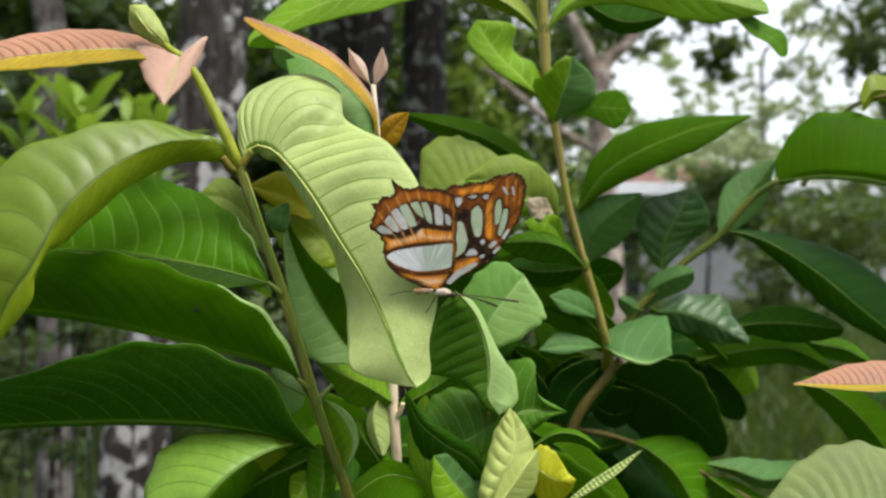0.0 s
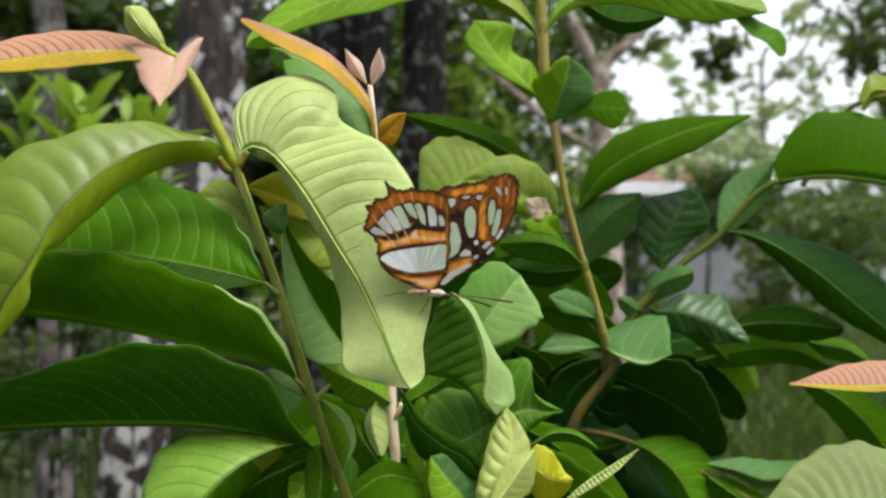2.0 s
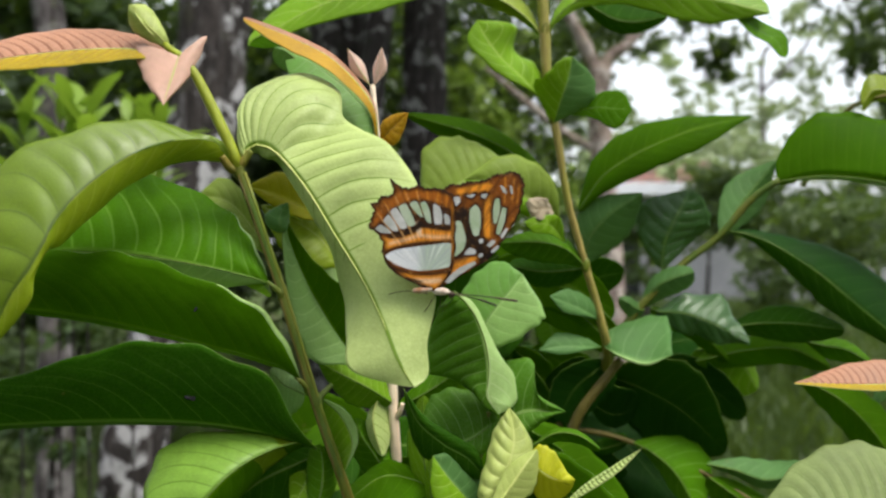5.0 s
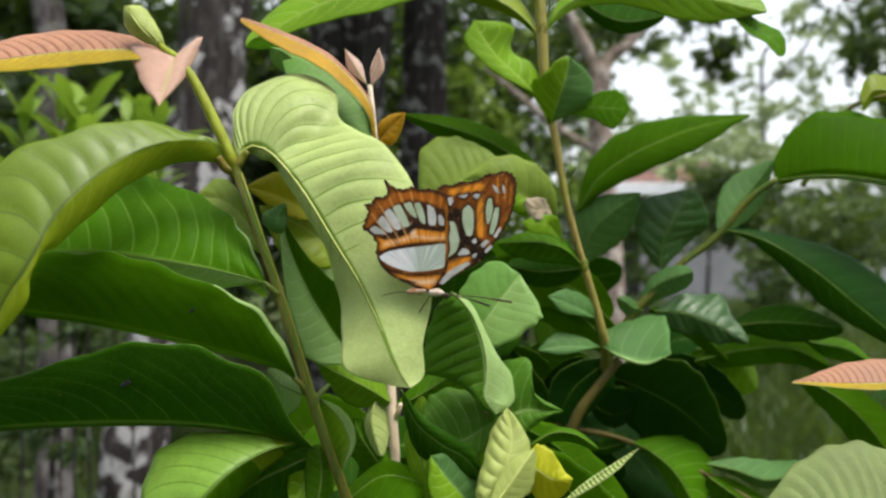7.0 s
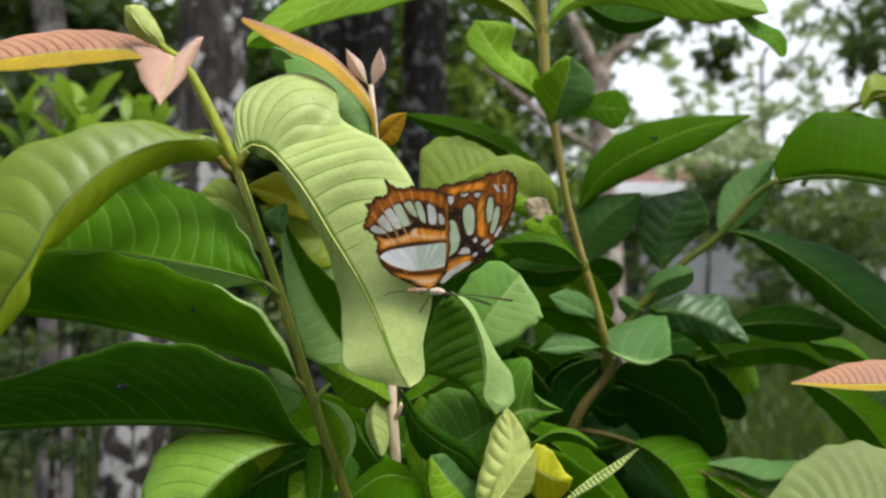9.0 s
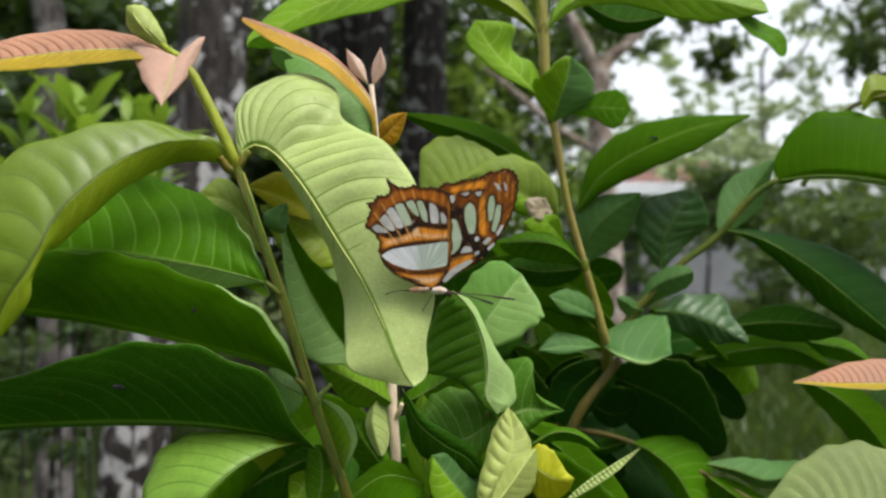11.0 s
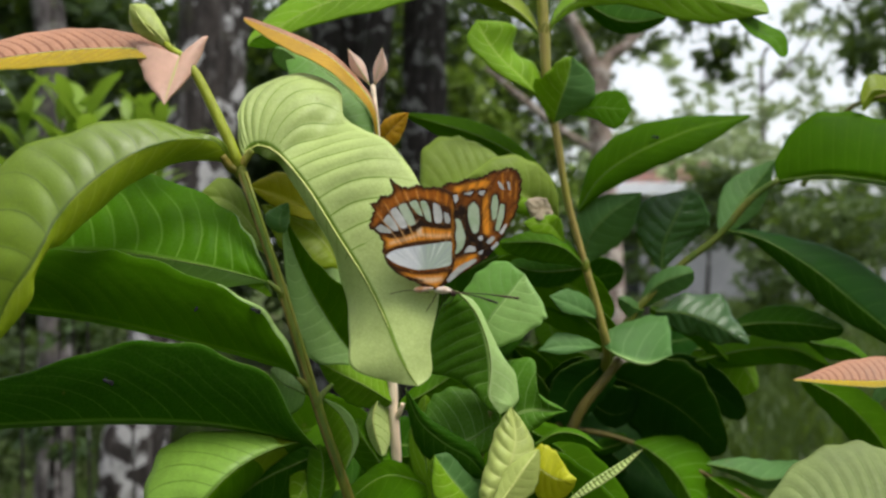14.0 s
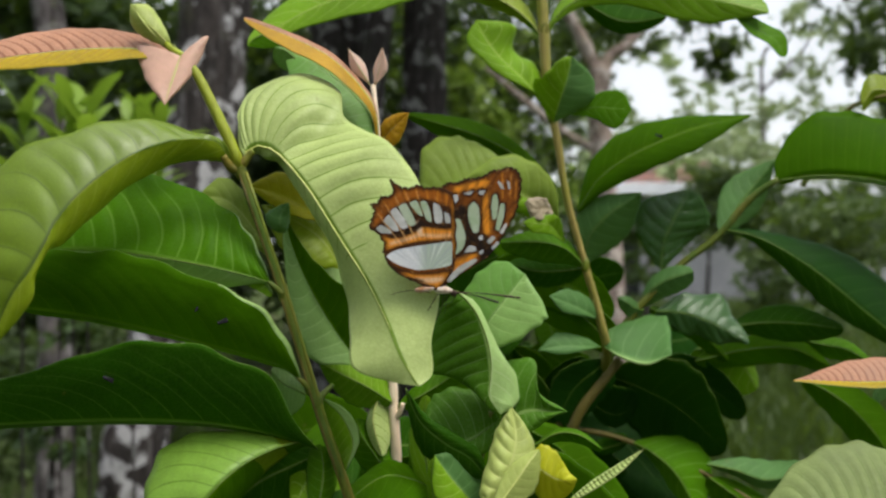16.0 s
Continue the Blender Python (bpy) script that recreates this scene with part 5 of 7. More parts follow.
def sheet(name, parent, pts, mat, lift, count=48, thick=0.10, side=-1, rings=3):
    """A flat scale patch in the wing's plane, lift mm off it; side -1 is the near face."""
    edge = closed_line(pts, count)
    mid = sum(edge, Vector((0, 0))) / count
    verts, faces = [], []
    for face_y in (lift + thick, lift):
        for r in range(1, rings + 1):
            for p in edge:
                q = mid.lerp(p, r / rings)
                verts.append(Vector((q.x, side * (face_y if r < rings else lift + thick * 0.5), q.y)) * MM)
        verts.append(Vector((mid.x, side * face_y, mid.y)) * MM)
    per = rings * count + 1
    for b in (0, per):
        for k in range(count):
            k2 = (k + 1) % count
            faces.append((b + per - 1, b + k, b + k2))
            for r in range(rings - 1):
                a = b + r * count
                faces.append((a + k, a + count + k, a + count + k2, a + k2))
    return attach(name, mesh_of(name, verts, faces, [mat], smooth=False), parent)


butterfly = tagged(new("butterfly"), "orange-brown butterfly with closed pale-windowed wings resting on a leaf", "butterfly")
butterfly.location = (-0.0025, 0.240, EYE -0.0131)

HIND_EDGE = [(0.9, -0.2), (-5.3, 1.9), (-11.3, 4.9), (-14.8, 8.3), (-16.1, 12.2), (-15.7, 15.0), (-17.7, 18.2), (-20.1, 19.6), (-19.3, 22.4), (-18.4, 24.9), (-19.6, 27.0), (-17.5, 27.4), (-16.1, 29.3), (-13.8, 29.2), (-12.4, 30.6), (-13.6, 34.6), (-10.2, 32.0), (-7.4, 31.6), (-4.9, 32.5), (-2.5, 31.5), (0.4, 31.8), (3.2, 30.9), (6.0, 29.2), (6.4, 20.3), (6.4, 11.5), (5.3, 5.8)]
FORE_EDGE = [(0.0, -0.2), (5.3, 2.7), (12.0, 6.5), (17.0, 9.4), (20.1, 13.3), (23.3, 18.2), (26.2, 23.1), (27.7, 28.1), (28.3, 33.0), (26.9, 35.9), (24.0, 36.8), (21.9, 36.0), (19.4, 35.9), (16.6, 34.3), (13.4, 33.6), (11.0, 33.7), (8.5, 32.7), (6.0, 33.0), (3.9, 31.8), (1.8, 30.0), (0.0, 20.3), (-0.7, 9.7)]


# scale colours of the wings
UMBER, DARK, RUST = (0.034, 0.010, 0.004), (0.005, 0.003, 0.003), (0.21, 0.060, 0.006)
TAWNY, AMBER, CREAM, GILT = (0.36, 0.105, 0.009), (0.80, 0.29, 0.022), (0.88, 0.62, 0.40), (0.80, 0.42, 0.16)


def reach_of(pts, shape):
    """Distance of each point from a closed shape, negative inside it; two corners make a plain stroke."""
    a = np.array(shape, float)
    b = np.roll(a, -1, axis=0)
    near = np.full(len(pts), 1e9)
    inside = np.zeros(len(pts), bool)
    for (x0, y0), (x1, y1) in zip(a, b):
        dx, dy = x1 - x0, y1 - y0
        k = np.clip(((pts[:, 0] - x0) * dx + (pts[:, 1] - y0) * dy) / max(1e-9, dx * dx + dy * dy), 0, 1)
        near = np.minimum(near, np.hypot(pts[:, 0] - x0 - k * dx, pts[:, 1] - y0 - k * dy))
        if len(a) > 2:
            cross = (y0 > pts[:, 1]) != (y1 > pts[:, 1])
            inside ^= cross & (pts[:, 0] < dx * (pts[:, 1] - y0) / (dy if abs(dy) > 1e-9 else 1e-9) + x0)
    return np.where(inside, -near, near)


def blade(parent, outline, ground, layers, lift, side, scallop, count=320, rings=64):
    """A wing membrane with its dusting of coloured scales, laid on shape by shape with soft borders: (shape, colour, growth, softness)."""
    edge = closed_line(outline, count)
    mid = sum(edge, Vector((0, 0))) / count
    edge = [p + (p - mid).normalized() * (scallop * math.sin(k * 0.78) + 0.35) * (1 if p.y > 12 else 0.3) for k, p in enumerate(edge)]
    flat = [mid.lerp(p, r / rings) for r in range(1, rings + 1) for p in edge] + [mid]
    pts = np.array([tuple(p) for p in flat])
    col = np.tile(np.array(ground, float), (len(pts), 1))
    ragged = np.array([noise.noise(Vector((x * 1.3, y * 1.3, 3.0))) + 0.6 * noise.noise(Vector((x * 3.1, y * 3.1, 9.0))) for x, y in pts])
    for shape, colour, grow, soft in layers:
        d = reach_of(pts, shape) - grow + ragged * 0.16
        a = np.clip(0.5 - d / (2 * soft), 0, 1)
        a = (a * a * (3 - 2 * a))[:, None]
        col = col * (1 - a) + np.array(colour) * a
    rim = -reach_of(pts, [tuple(p) for p in edge[::2]]) + ragged * 0.2
    a = np.clip(1.25 - rim / 1.2, 0, 1)[:, None]
    col = col * (1 - a) + np.array(DARK) * a
    per = len(flat)
    verts = [Vector((p.x, side * (lift + up), p.y)) * MM for up in (0.12, 0.0) for p in flat]
    faces = []
    for b in (0, per):
        for k in range(count):
            k2 = (k + 1) % count
            faces.append((b + per - 1, b + k, b + k2))
            for r in range(rings - 1):
                q = b + r * count
                faces.append((q + k, q + count + k, q + count + k2, q + k2))
    last = (rings - 1) * count
    for k in range(count):
        k2 = (k + 1) % count
        faces.append((last + k, per + last + k, per + last + k2, last + k2))
    me = mesh_of("blade", verts, faces, [WING], smooth=True)
    layer = me.color_attributes.new("scales", "FLOAT_COLOR", "POINT")
    rgba = np.ones((2 * per, 4))
    rgba[:per, :3] = rgba[per:, :3] = col
    layer.data.foreach_set("color", rgba.ravel())
    return attach("blade", me, parent)


HIND_PAINT = [
    ([(-18.7, 20.3), (-18.7, 24.6), (-15.5, 28.1), (-12, 29.9), (-6.2, 31.1), (0.9, 30.6), (5.8, 28.4), (5.8, 24.9), (0.9, 27.4), (-6.2, 28.6), (-12.4, 26.3), (-15.9, 22.4)], TAWNY, 0.2, 0.7),
    ([(-18.7, 19.6), (-16.6, 21.7), (-13.8, 24.9), (-9.5, 27.4), (-4.9, 28.8), (0, 27.7), (3.5, 26.3), (5.8, 24.9), (5.8, 18.9), (2.5, 19.6), (-0.4, 20), (-3.2, 20.7), (-4.9, 22.4), (-6, 20), (-9.5, 18.6), (-13.4, 17.5), (-17, 17.7)], UMBER, 0.1, 0.8),
    ([(-16.6, 16.1), (-12.4, 16.1), (-7.4, 17.8), (-4.9, 19.6), (-1.8, 18.9), (2.7, 18.2), (5.8, 18.2), (5.8, 16.1), (0.9, 15.7), (-4.4, 15.7), (-8.8, 14.7), (-14.1, 13.3), (-15.9, 13.6)], AMBER, 0.35, 0.6),
    ([(-13.8, 15), (-8.8, 16.2), (-4.9, 17.6), (0.4, 17), (5.4, 17), (5.4, 16.4), (0.4, 16.3), (-4.9, 16.7), (-9.2, 15.3), (-13.8, 14.2)], CREAM, -0.15, 0.9),
    ([(-5.8, 21), (-4.9, 21.4), (-3.9, 18.9), (-4.2, 17.1), (-5.2, 18.2)], CREAM, 0.15, 0.5),
    ([(-10.6, 18.6), (-9.3, 16.2)], CREAM, 0.05, 0.4),
    ([(-13.2, 17.6), (-12.4, 15.4)], CREAM, 0, 0.4),
    ([(-15.5, 12.2), (-12.4, 13.8), (-6.7, 15), (-0.9, 15.5), (5.7, 16.1), (5.8, 14.7), (0, 14), (-6.2, 13.3), (-12.4, 12.2), (-15.2, 11.1)], UMBER, -0.1, 0.45),
    ([(-15.5, 17), (-11.3, 17.3), (-7.4, 18.7), (-5.1, 20.7), (-3.9, 20.1), (-5.8, 18), (-9.5, 16.6), (-13.8, 16.1)], DARK, 0.05, 0.4),
    ([(-14.1, 17.8), (-9.5, 18.9), (-5.7, 20.3), (-4.6, 22.1), (-2.5, 20.7), (0, 20), (2.8, 20), (5.8, 19.6), (5.8, 18.6), (1.8, 18.9), (-3.2, 19.6), (-5.7, 18.9), (-9.9, 17.5), (-13.4, 16.8)], DARK, 0.05, 0.4),
    ([(-18.2, 19.3), (-16.6, 20.5), (-13.8, 18.9), (-13.4, 17.8), (-16.6, 18)], DARK, 0.3, 0.3),
    ([(-15.7, 21.6), (-14.1, 23.7), (-12, 21), (-11.1, 18.6), (-12.9, 18.6)], DARK, 0.3, 0.3),
    ([(-13.6, 24.4), (-11.8, 25.8), (-9.2, 22.1), (-8.3, 19.6), (-10.4, 19.3)], DARK, 0.3, 0.3),
    ([(-11, 26), (-8.7, 27), (-6.5, 23), (-5.8, 20.5), (-8, 20.1)], DARK, 0.3, 0.3),
    ([(-7.6, 27), (-5.5, 27.9), (-4.1, 25.3), (-3.5, 22.8), (-5.3, 23.9)], DARK, 0.3, 0.3),
    ([(-4.2, 27.2), (-2.5, 27.6), (-1.1, 24.2), (-0.9, 21), (-2.5, 21.9)], DARK, 0.3, 0.3),
    ([(-0.2, 26.9), (1.8, 26), (2.7, 23), (2.3, 20.7), (0.2, 20.9)], DARK, 0.3, 0.3),
    ([(3.2, 24), (4.6, 23.3), (5.1, 21.7), (4.8, 20.5), (3.4, 20.9)], DARK, 0.3, 0.3),
    ([(-16.6, 22.8), (-18.7, 25.3)], AMBER, 0.12, 0.35),
    ([(-14.1, 25.6), (-16.3, 28.1)], AMBER, 0.12, 0.35),
    ([(-11, 27), (-12.4, 30.4)], AMBER, 0.12, 0.35),
    ([(-8.1, 28.1), (-9.3, 31.4)], AMBER, 0.12, 0.35),
    ([(-4.9, 28.4), (-5.5, 31.6)], AMBER, 0.12, 0.35),
    ([(-1.8, 28.4), (-2.1, 31)], AMBER, 0.12, 0.35),
    ([(1.1, 27.4), (1.4, 30.6)], AMBER, 0.12, 0.35),
    ([(3.9, 26.3), (4.2, 29.9)], AMBER, 0.12, 0.35),
    ([(-15.5, 10.4), (-12.4, 7.4), (-6.2, 5.4), (-0.9, 5.7), (4.9, 6.7), (5.6, 8), (5.8, 5.5), (0, 4.6), (-6.2, 4.4), (-12.4, 6.4)], UMBER, 0, 0.4),
    ([(-10.2, 5.1), (-5.3, 4.2), (0, 4.2), (4.4, 4.9), (3.5, 3.4), (0.4, 1.6), (-3.5, 2.7), (-7.4, 3.2)], AMBER, 0.3, 0.6),
    ([(-4.9, 3), (0, 3.7), (2.5, 2.7), (0.4, 0.9), (-2.1, 1.6)], AMBER, 0.4, 0.5),
    ([(-6.5, 3.6), (-2, 3.5), (2, 3.6), (2.6, 2.9), (-1, 2.2), (-4.5, 2.6)], CREAM, 0, 0.8),
    ([(-9.5, 4.4), (-5.3, 3.4), (-3.2, 2.7), (-5.3, 2.5), (-8.5, 3.2)], UMBER, 0, 0.3),
    ([(-5.7, 0.4), (-3.5, 1.8), (-0.4, 1.1), (-2.3, -0.2)], UMBER, 0, 0.3),
    ([(5.9, 29), (6.1, 18), (5.9, 6)], AMBER, 0.3, 0.3),
    ([(-17.6, 24.2), (-14.2, 19.6), (-10.6, 14.2)], GILT, 0.05, 0.26),
    ([(-15.2, 26.8), (-11.2, 20.4), (-8.4, 14.8)], GILT, 0.05, 0.26),
    ([(-12.0, 29.2), (-8.4, 21.8), (-6.0, 15.4)], GILT, 0.05, 0.26),
    ([(-8.6, 30.2), (-6.2, 24.4)], GILT, 0.05, 0.26),
    ([(-5.2, 30.6), (-3.4, 24.4)], GILT, 0.04, 0.26),
]
HIND_WINDOWS = [
    ([(-18.2, 19.3), (-16.6, 20.5), (-13.8, 18.9), (-13.4, 17.8), (-16.6, 18)], WING_PALE),
    ([(-15.7, 21.6), (-14.1, 23.7), (-12, 21), (-11.1, 18.6), (-12.9, 18.6)], WING_PALE),
    ([(-13.6, 24.4), (-11.8, 25.8), (-9.2, 22.1), (-8.3, 19.6), (-10.4, 19.3)], WING_PALE),
    ([(-11, 26), (-8.7, 27), (-6.5, 23), (-5.8, 20.5), (-8, 20.1)], WING_GREEN),
    ([(-7.6, 27), (-5.5, 27.9), (-4.1, 25.3), (-3.5, 22.8), (-5.3, 23.9)], WING_GREEN),
    ([(-4.2, 27.2), (-2.5, 27.6), (-1.1, 24.2), (-0.9, 21), (-2.5, 21.9)], WING_GREEN),
    ([(-0.2, 26.9), (1.8, 26), (2.7, 23), (2.3, 20.7), (0.2, 20.9)], WING_PALE),
    ([(3.2, 24), (4.6, 23.3), (5.1, 21.7), (4.8, 20.5), (3.4, 20.9)], WING_PALE),
    ([(-15.2, 10.6), (-12.4, 12.5), (-6.2, 13.6), (0, 14.3), (5.3, 14.8), (5.3, 10.6), (4.8, 7.4), (-0.7, 6.4), (-6, 6.2), (-11.7, 8)], WING_BAND),
]

FORE_PAINT = [
    ([(18.7, 35.9), (21.6, 32.7), (20.5, 28.8), (18.7, 29.2), (17.7, 32.7)], RUST, 0.1, 0.7),
    ([(16.3, 29.2), (18, 29.5), (18.4, 23.9), (18, 16.8), (16.3, 16.1), (15.5, 20.3)], AMBER, 0.1, 0.7),
    ([(6.7, 8), (11.7, 10.4), (13.8, 10.1), (8.8, 8), (6, 5.1)], AMBER, 0.1, 0.7),
    ([(23.7, 20.7), (25.8, 25.3), (26.9, 30.9), (27.6, 30), (26.9, 25.3), (25.1, 21), (22.3, 16.8)], AMBER, 0.1, 0.7),
    ([(7.4, 29.9), (12.4, 30.6), (17.3, 31.3), (18.4, 32.7), (16.3, 33.4), (11.7, 32.3), (7.4, 31.6)], AMBER, 0.1, 0.7),
    ([(23, 32.7), (26.2, 34.5), (27.6, 30), (26.2, 24.2), (23.3, 20.3), (24.4, 26.3)], RUST, 0.1, 0.7),
    ([(6.4, 24.6), (9.2, 26.3), (11.3, 25.3), (12, 16.8), (14.1, 17.5), (17, 16.1), (18, 14), (16.3, 8.7), (14.1, 10.1), (11.7, 11.5), (9.2, 9.7), (6.4, 9.4), (7.4, 16.8)], DARK, -0.1, 0.5),
    ([(13.4, 11.8), (15.5, 13.6), (18, 13.3), (19.4, 12.2), (17.3, 9.4), (15.2, 8), (13.4, 9.4)], DARK, -0.1, 0.5),
    ([(11.5, 25.1), (13.3, 26.7), (14.7, 24.7), (14.8, 20.3), (14.1, 17.1), (12.5, 17.1), (11.3, 21.2)], UMBER, 0.75, 0.6),
    ([(11.5, 25.1), (13.3, 26.7), (14.7, 24.7), (14.8, 20.3), (14.1, 17.1), (12.5, 17.1), (11.3, 21.2)], DARK, 0.4, 0.25),
    ([(19.3, 28.1), (20.5, 28.6), (20.9, 25.6), (20, 21.4), (18.9, 20.7), (18.6, 24.7)], UMBER, 0.75, 0.6),
    ([(19.3, 28.1), (20.5, 28.6), (20.9, 25.6), (20, 21.4), (18.9, 20.7), (18.6, 24.7)], DARK, 0.4, 0.25),
    ([(21.6, 25.6), (22.8, 25.3), (22.3, 21.4), (20.7, 17.3), (19.6, 17.8), (20.5, 22.1)], UMBER, 0.75, 0.6),
    ([(21.6, 25.6), (22.8, 25.3), (22.3, 21.4), (20.7, 17.3), (19.6, 17.8), (20.5, 22.1)], DARK, 0.4, 0.25),
    ([(7.2, 21.6), (8.8, 21.2), (10.2, 16.1), (9.2, 12.5), (6.4, 10.6), (6.4, 18.6)], UMBER, 0.75, 0.6),
    ([(7.2, 21.6), (8.8, 21.2), (10.2, 16.1), (9.2, 12.5), (6.4, 10.6), (6.4, 18.6)], DARK, 0.4, 0.25),
    ([(11, 13.1), (12.9, 12.7), (13.1, 11.3), (9.5, 11)], UMBER, 0.75, 0.6),
    ([(11, 13.1), (12.9, 12.7), (13.1, 11.3), (9.5, 11)], DARK, 0.4, 0.25),
    ([(5.8, 28.8), (8.1, 29.2), (8.5, 27.7), (7.2, 26.3), (6, 27)], UMBER, 0.75, 0.6),
    ([(5.8, 28.8), (8.1, 29.2), (8.5, 27.7), (7.2, 26.3), (6, 27)], DARK, 0.4, 0.25),
    ([(10.2, 29.5), (13.3, 30), (12, 28.8)], UMBER, 0.75, 0.6),
    ([(10.2, 29.5), (13.3, 30), (12, 28.8)], DARK, 0.4, 0.25),
    ([(15, 29.9), (17, 30), (16.3, 28.6), (15.2, 28.8)], UMBER, 0.75, 0.6),
    ([(15, 29.9), (17, 30), (16.3, 28.6), (15.2, 28.8)], DARK, 0.4, 0.25),
    ([(8.5, 28.8), (8.5, 32)], AMBER, 0.12, 0.4),
    ([(11.3, 29.9), (11.7, 32.7)], AMBER, 0.12, 0.4),
    ([(14.1, 30.6), (14.5, 33)], AMBER, 0.12, 0.4),
    ([(17, 30.9), (17.3, 34.1)], AMBER, 0.12, 0.4),
    ([(22.3, 27.4), (22.6, 35.2)], AMBER, 0.12, 0.4),
    ([(24.7, 27.4), (25.4, 34.8)], AMBER, 0.12, 0.4),
    ([(26.2, 26.3), (26.9, 32.7)], AMBER, 0.12, 0.4),
    ([(16.9, 17.5), (17.1, 28.5)], AMBER, 0.12, 0.4),
    ([(6.4, 9.7), (6, 26.3)], DARK, 0.1, 0.3),
    ([(10.6, 13.3), (9.9, 25.3)], DARK, 0.1, 0.3),
    ([(15.4, 16.1), (15.9, 31)], DARK, 0.1, 0.3),
    ([(17.9, 16.8), (18, 29.2)], DARK, 0.1, 0.3),
    ([(16.5, 12.5), (20.4, 17)], DARK, 0.1, 0.3),
    ([(15.2, 10.2), (17.8, 8.8)], DARK, 0.1, 0.3),
    ([(8, 7.2), (12.4, 9.6), (14, 9.9), (10, 7.9)], AMBER, 0.1, 0.4),
    ([(2, 1.6), (8.1, 4.4), (13.6, 7.6)], AMBER, 0.25, 0.35),
]
FORE_WINDOWS = [
    ([(11.5, 25.1), (13.3, 26.7), (14.7, 24.7), (14.8, 20.3), (14.1, 17.1), (12.5, 17.1), (11.3, 21.2)], WING_GREEN),
    ([(19.3, 28.1), (20.5, 28.6), (20.9, 25.6), (20, 21.4), (18.9, 20.7), (18.6, 24.7)], WING_GREEN),
    ([(21.6, 25.6), (22.8, 25.3), (22.3, 21.4), (20.7, 17.3), (19.6, 17.8), (20.5, 22.1)], WING_GREEN),
    ([(7.2, 21.6), (8.8, 21.2), (10.2, 16.1), (9.2, 12.5), (6.4, 10.6), (6.4, 18.6)], WING_GREEN),
    ([(11, 13.1), (12.9, 12.7), (13.1, 11.3), (9.5, 11)], WING_PALE),
    ([(5.8, 28.8), (8.1, 29.2), (8.5, 27.7), (7.2, 26.3), (6, 27)], WING_PALE),
    ([(10.2, 29.5), (13.3, 30), (12, 28.8)], WING_PALE),
    ([(15, 29.9), (17, 30), (16.3, 28.6), (15.2, 28.8)], WING_PALE),
    ([(21, 32.7), (22.3, 32), (23, 30), (21.7, 30.6)], WING_PALE),
    ([(24, 32.7), (24.7, 32), (24.9, 29.9), (24.2, 30.2)], WING_PALE),
    ([(3.4, 3), (7.8, 6.9), (12.7, 9), (13.1, 8), (8.1, 4.8), (4.6, 2.1)], WING_PALE),
    ([(16.6, 14), (18.4, 15.7), (19.4, 15), (17.7, 13.3)], WING_PALE),
    ([(14.1, 11.1), (15.5, 11.5), (15.2, 10.4), (14.1, 10.1)], WING_PALE),
    ([(18, 12.2), (19.8, 14), (20.5, 13.3), (18.4, 11.5)], WING_PALE),
    ([(14.1, 15.7), (15.4, 16.1), (15.5, 14.8), (14.5, 14.5)], WING_PALE),
    ([(20.9, 16.8), (22.6, 19.3), (23.3, 18.9), (21.6, 16.1)], WING_PALE),
]


def hind_wing(side, lift):
    wing = attach("hind_wing", None, butterfly, "hindwing with a white band and grey-green windows")
    blade(wing, HIND_EDGE, RUST, HIND_PAINT, lift, side, 0.22)
    for pts, mat in HIND_WINDOWS:
        sheet("wing_window", wing, pts, mat, lift + 0.13, side=side, thick=0.03)
    return wing


def fore_wing(side, lift):
    wing = attach("fore_wing", None, butterfly, "forewing with pale green windows edged in black")
    blade(wing, FORE_EDGE, RUST, FORE_PAINT, lift, side, 0.2)
    for pts, mat in FORE_WINDOWS:
        sheet("wing_window", wing, pts, mat, lift + 0.13, side=side, thick=0.03)
    return wing


near_hind = hind_wing(-1, 0.75)
near_fore = fore_wing(-1, 0.35)
far_fore = fore_wing(1, 0.35)
far_hind = hind_wing(1, 0.75)


def round_body(name, at, size, mat, parent, tilt=0.0, label=""):
    """A furry egg-shaped body part, mm."""
    bm = bmesh.new()
    bmesh.ops.create_uvsphere(bm, u_segments=20, v_segments=14, radius=1.0)
    turn = Matrix.Rotation(radians(tilt), 3, "Y")
    for v in bm.verts:
        c = v.co
        c = Vector((c.x * size[0] * (1 + 0.06 * math.sin(c.x * 14)), c.y * size[1], c.z * size[2] * (1 - 0.15 * c.x)))
        v.co = (turn @ c + Vector(at)) * MM
    me = bpy.data.meshes.new(name)
    bm.to_mesh(me)
    bm.free()
    me.materials.append(mat)
    me.polygons.foreach_set("use_smooth", [True] * len(me.polygons))
    return attach(name, me, parent, label)


def thread(name, pts, radii, mat, parent, label=""):
    verts, faces = tube_data([Vector(p) * MM for p in pts], [r * MM for r in radii], 20, 7)
    return attach(name, mesh_of(name, verts, faces, [mat]), parent, label)


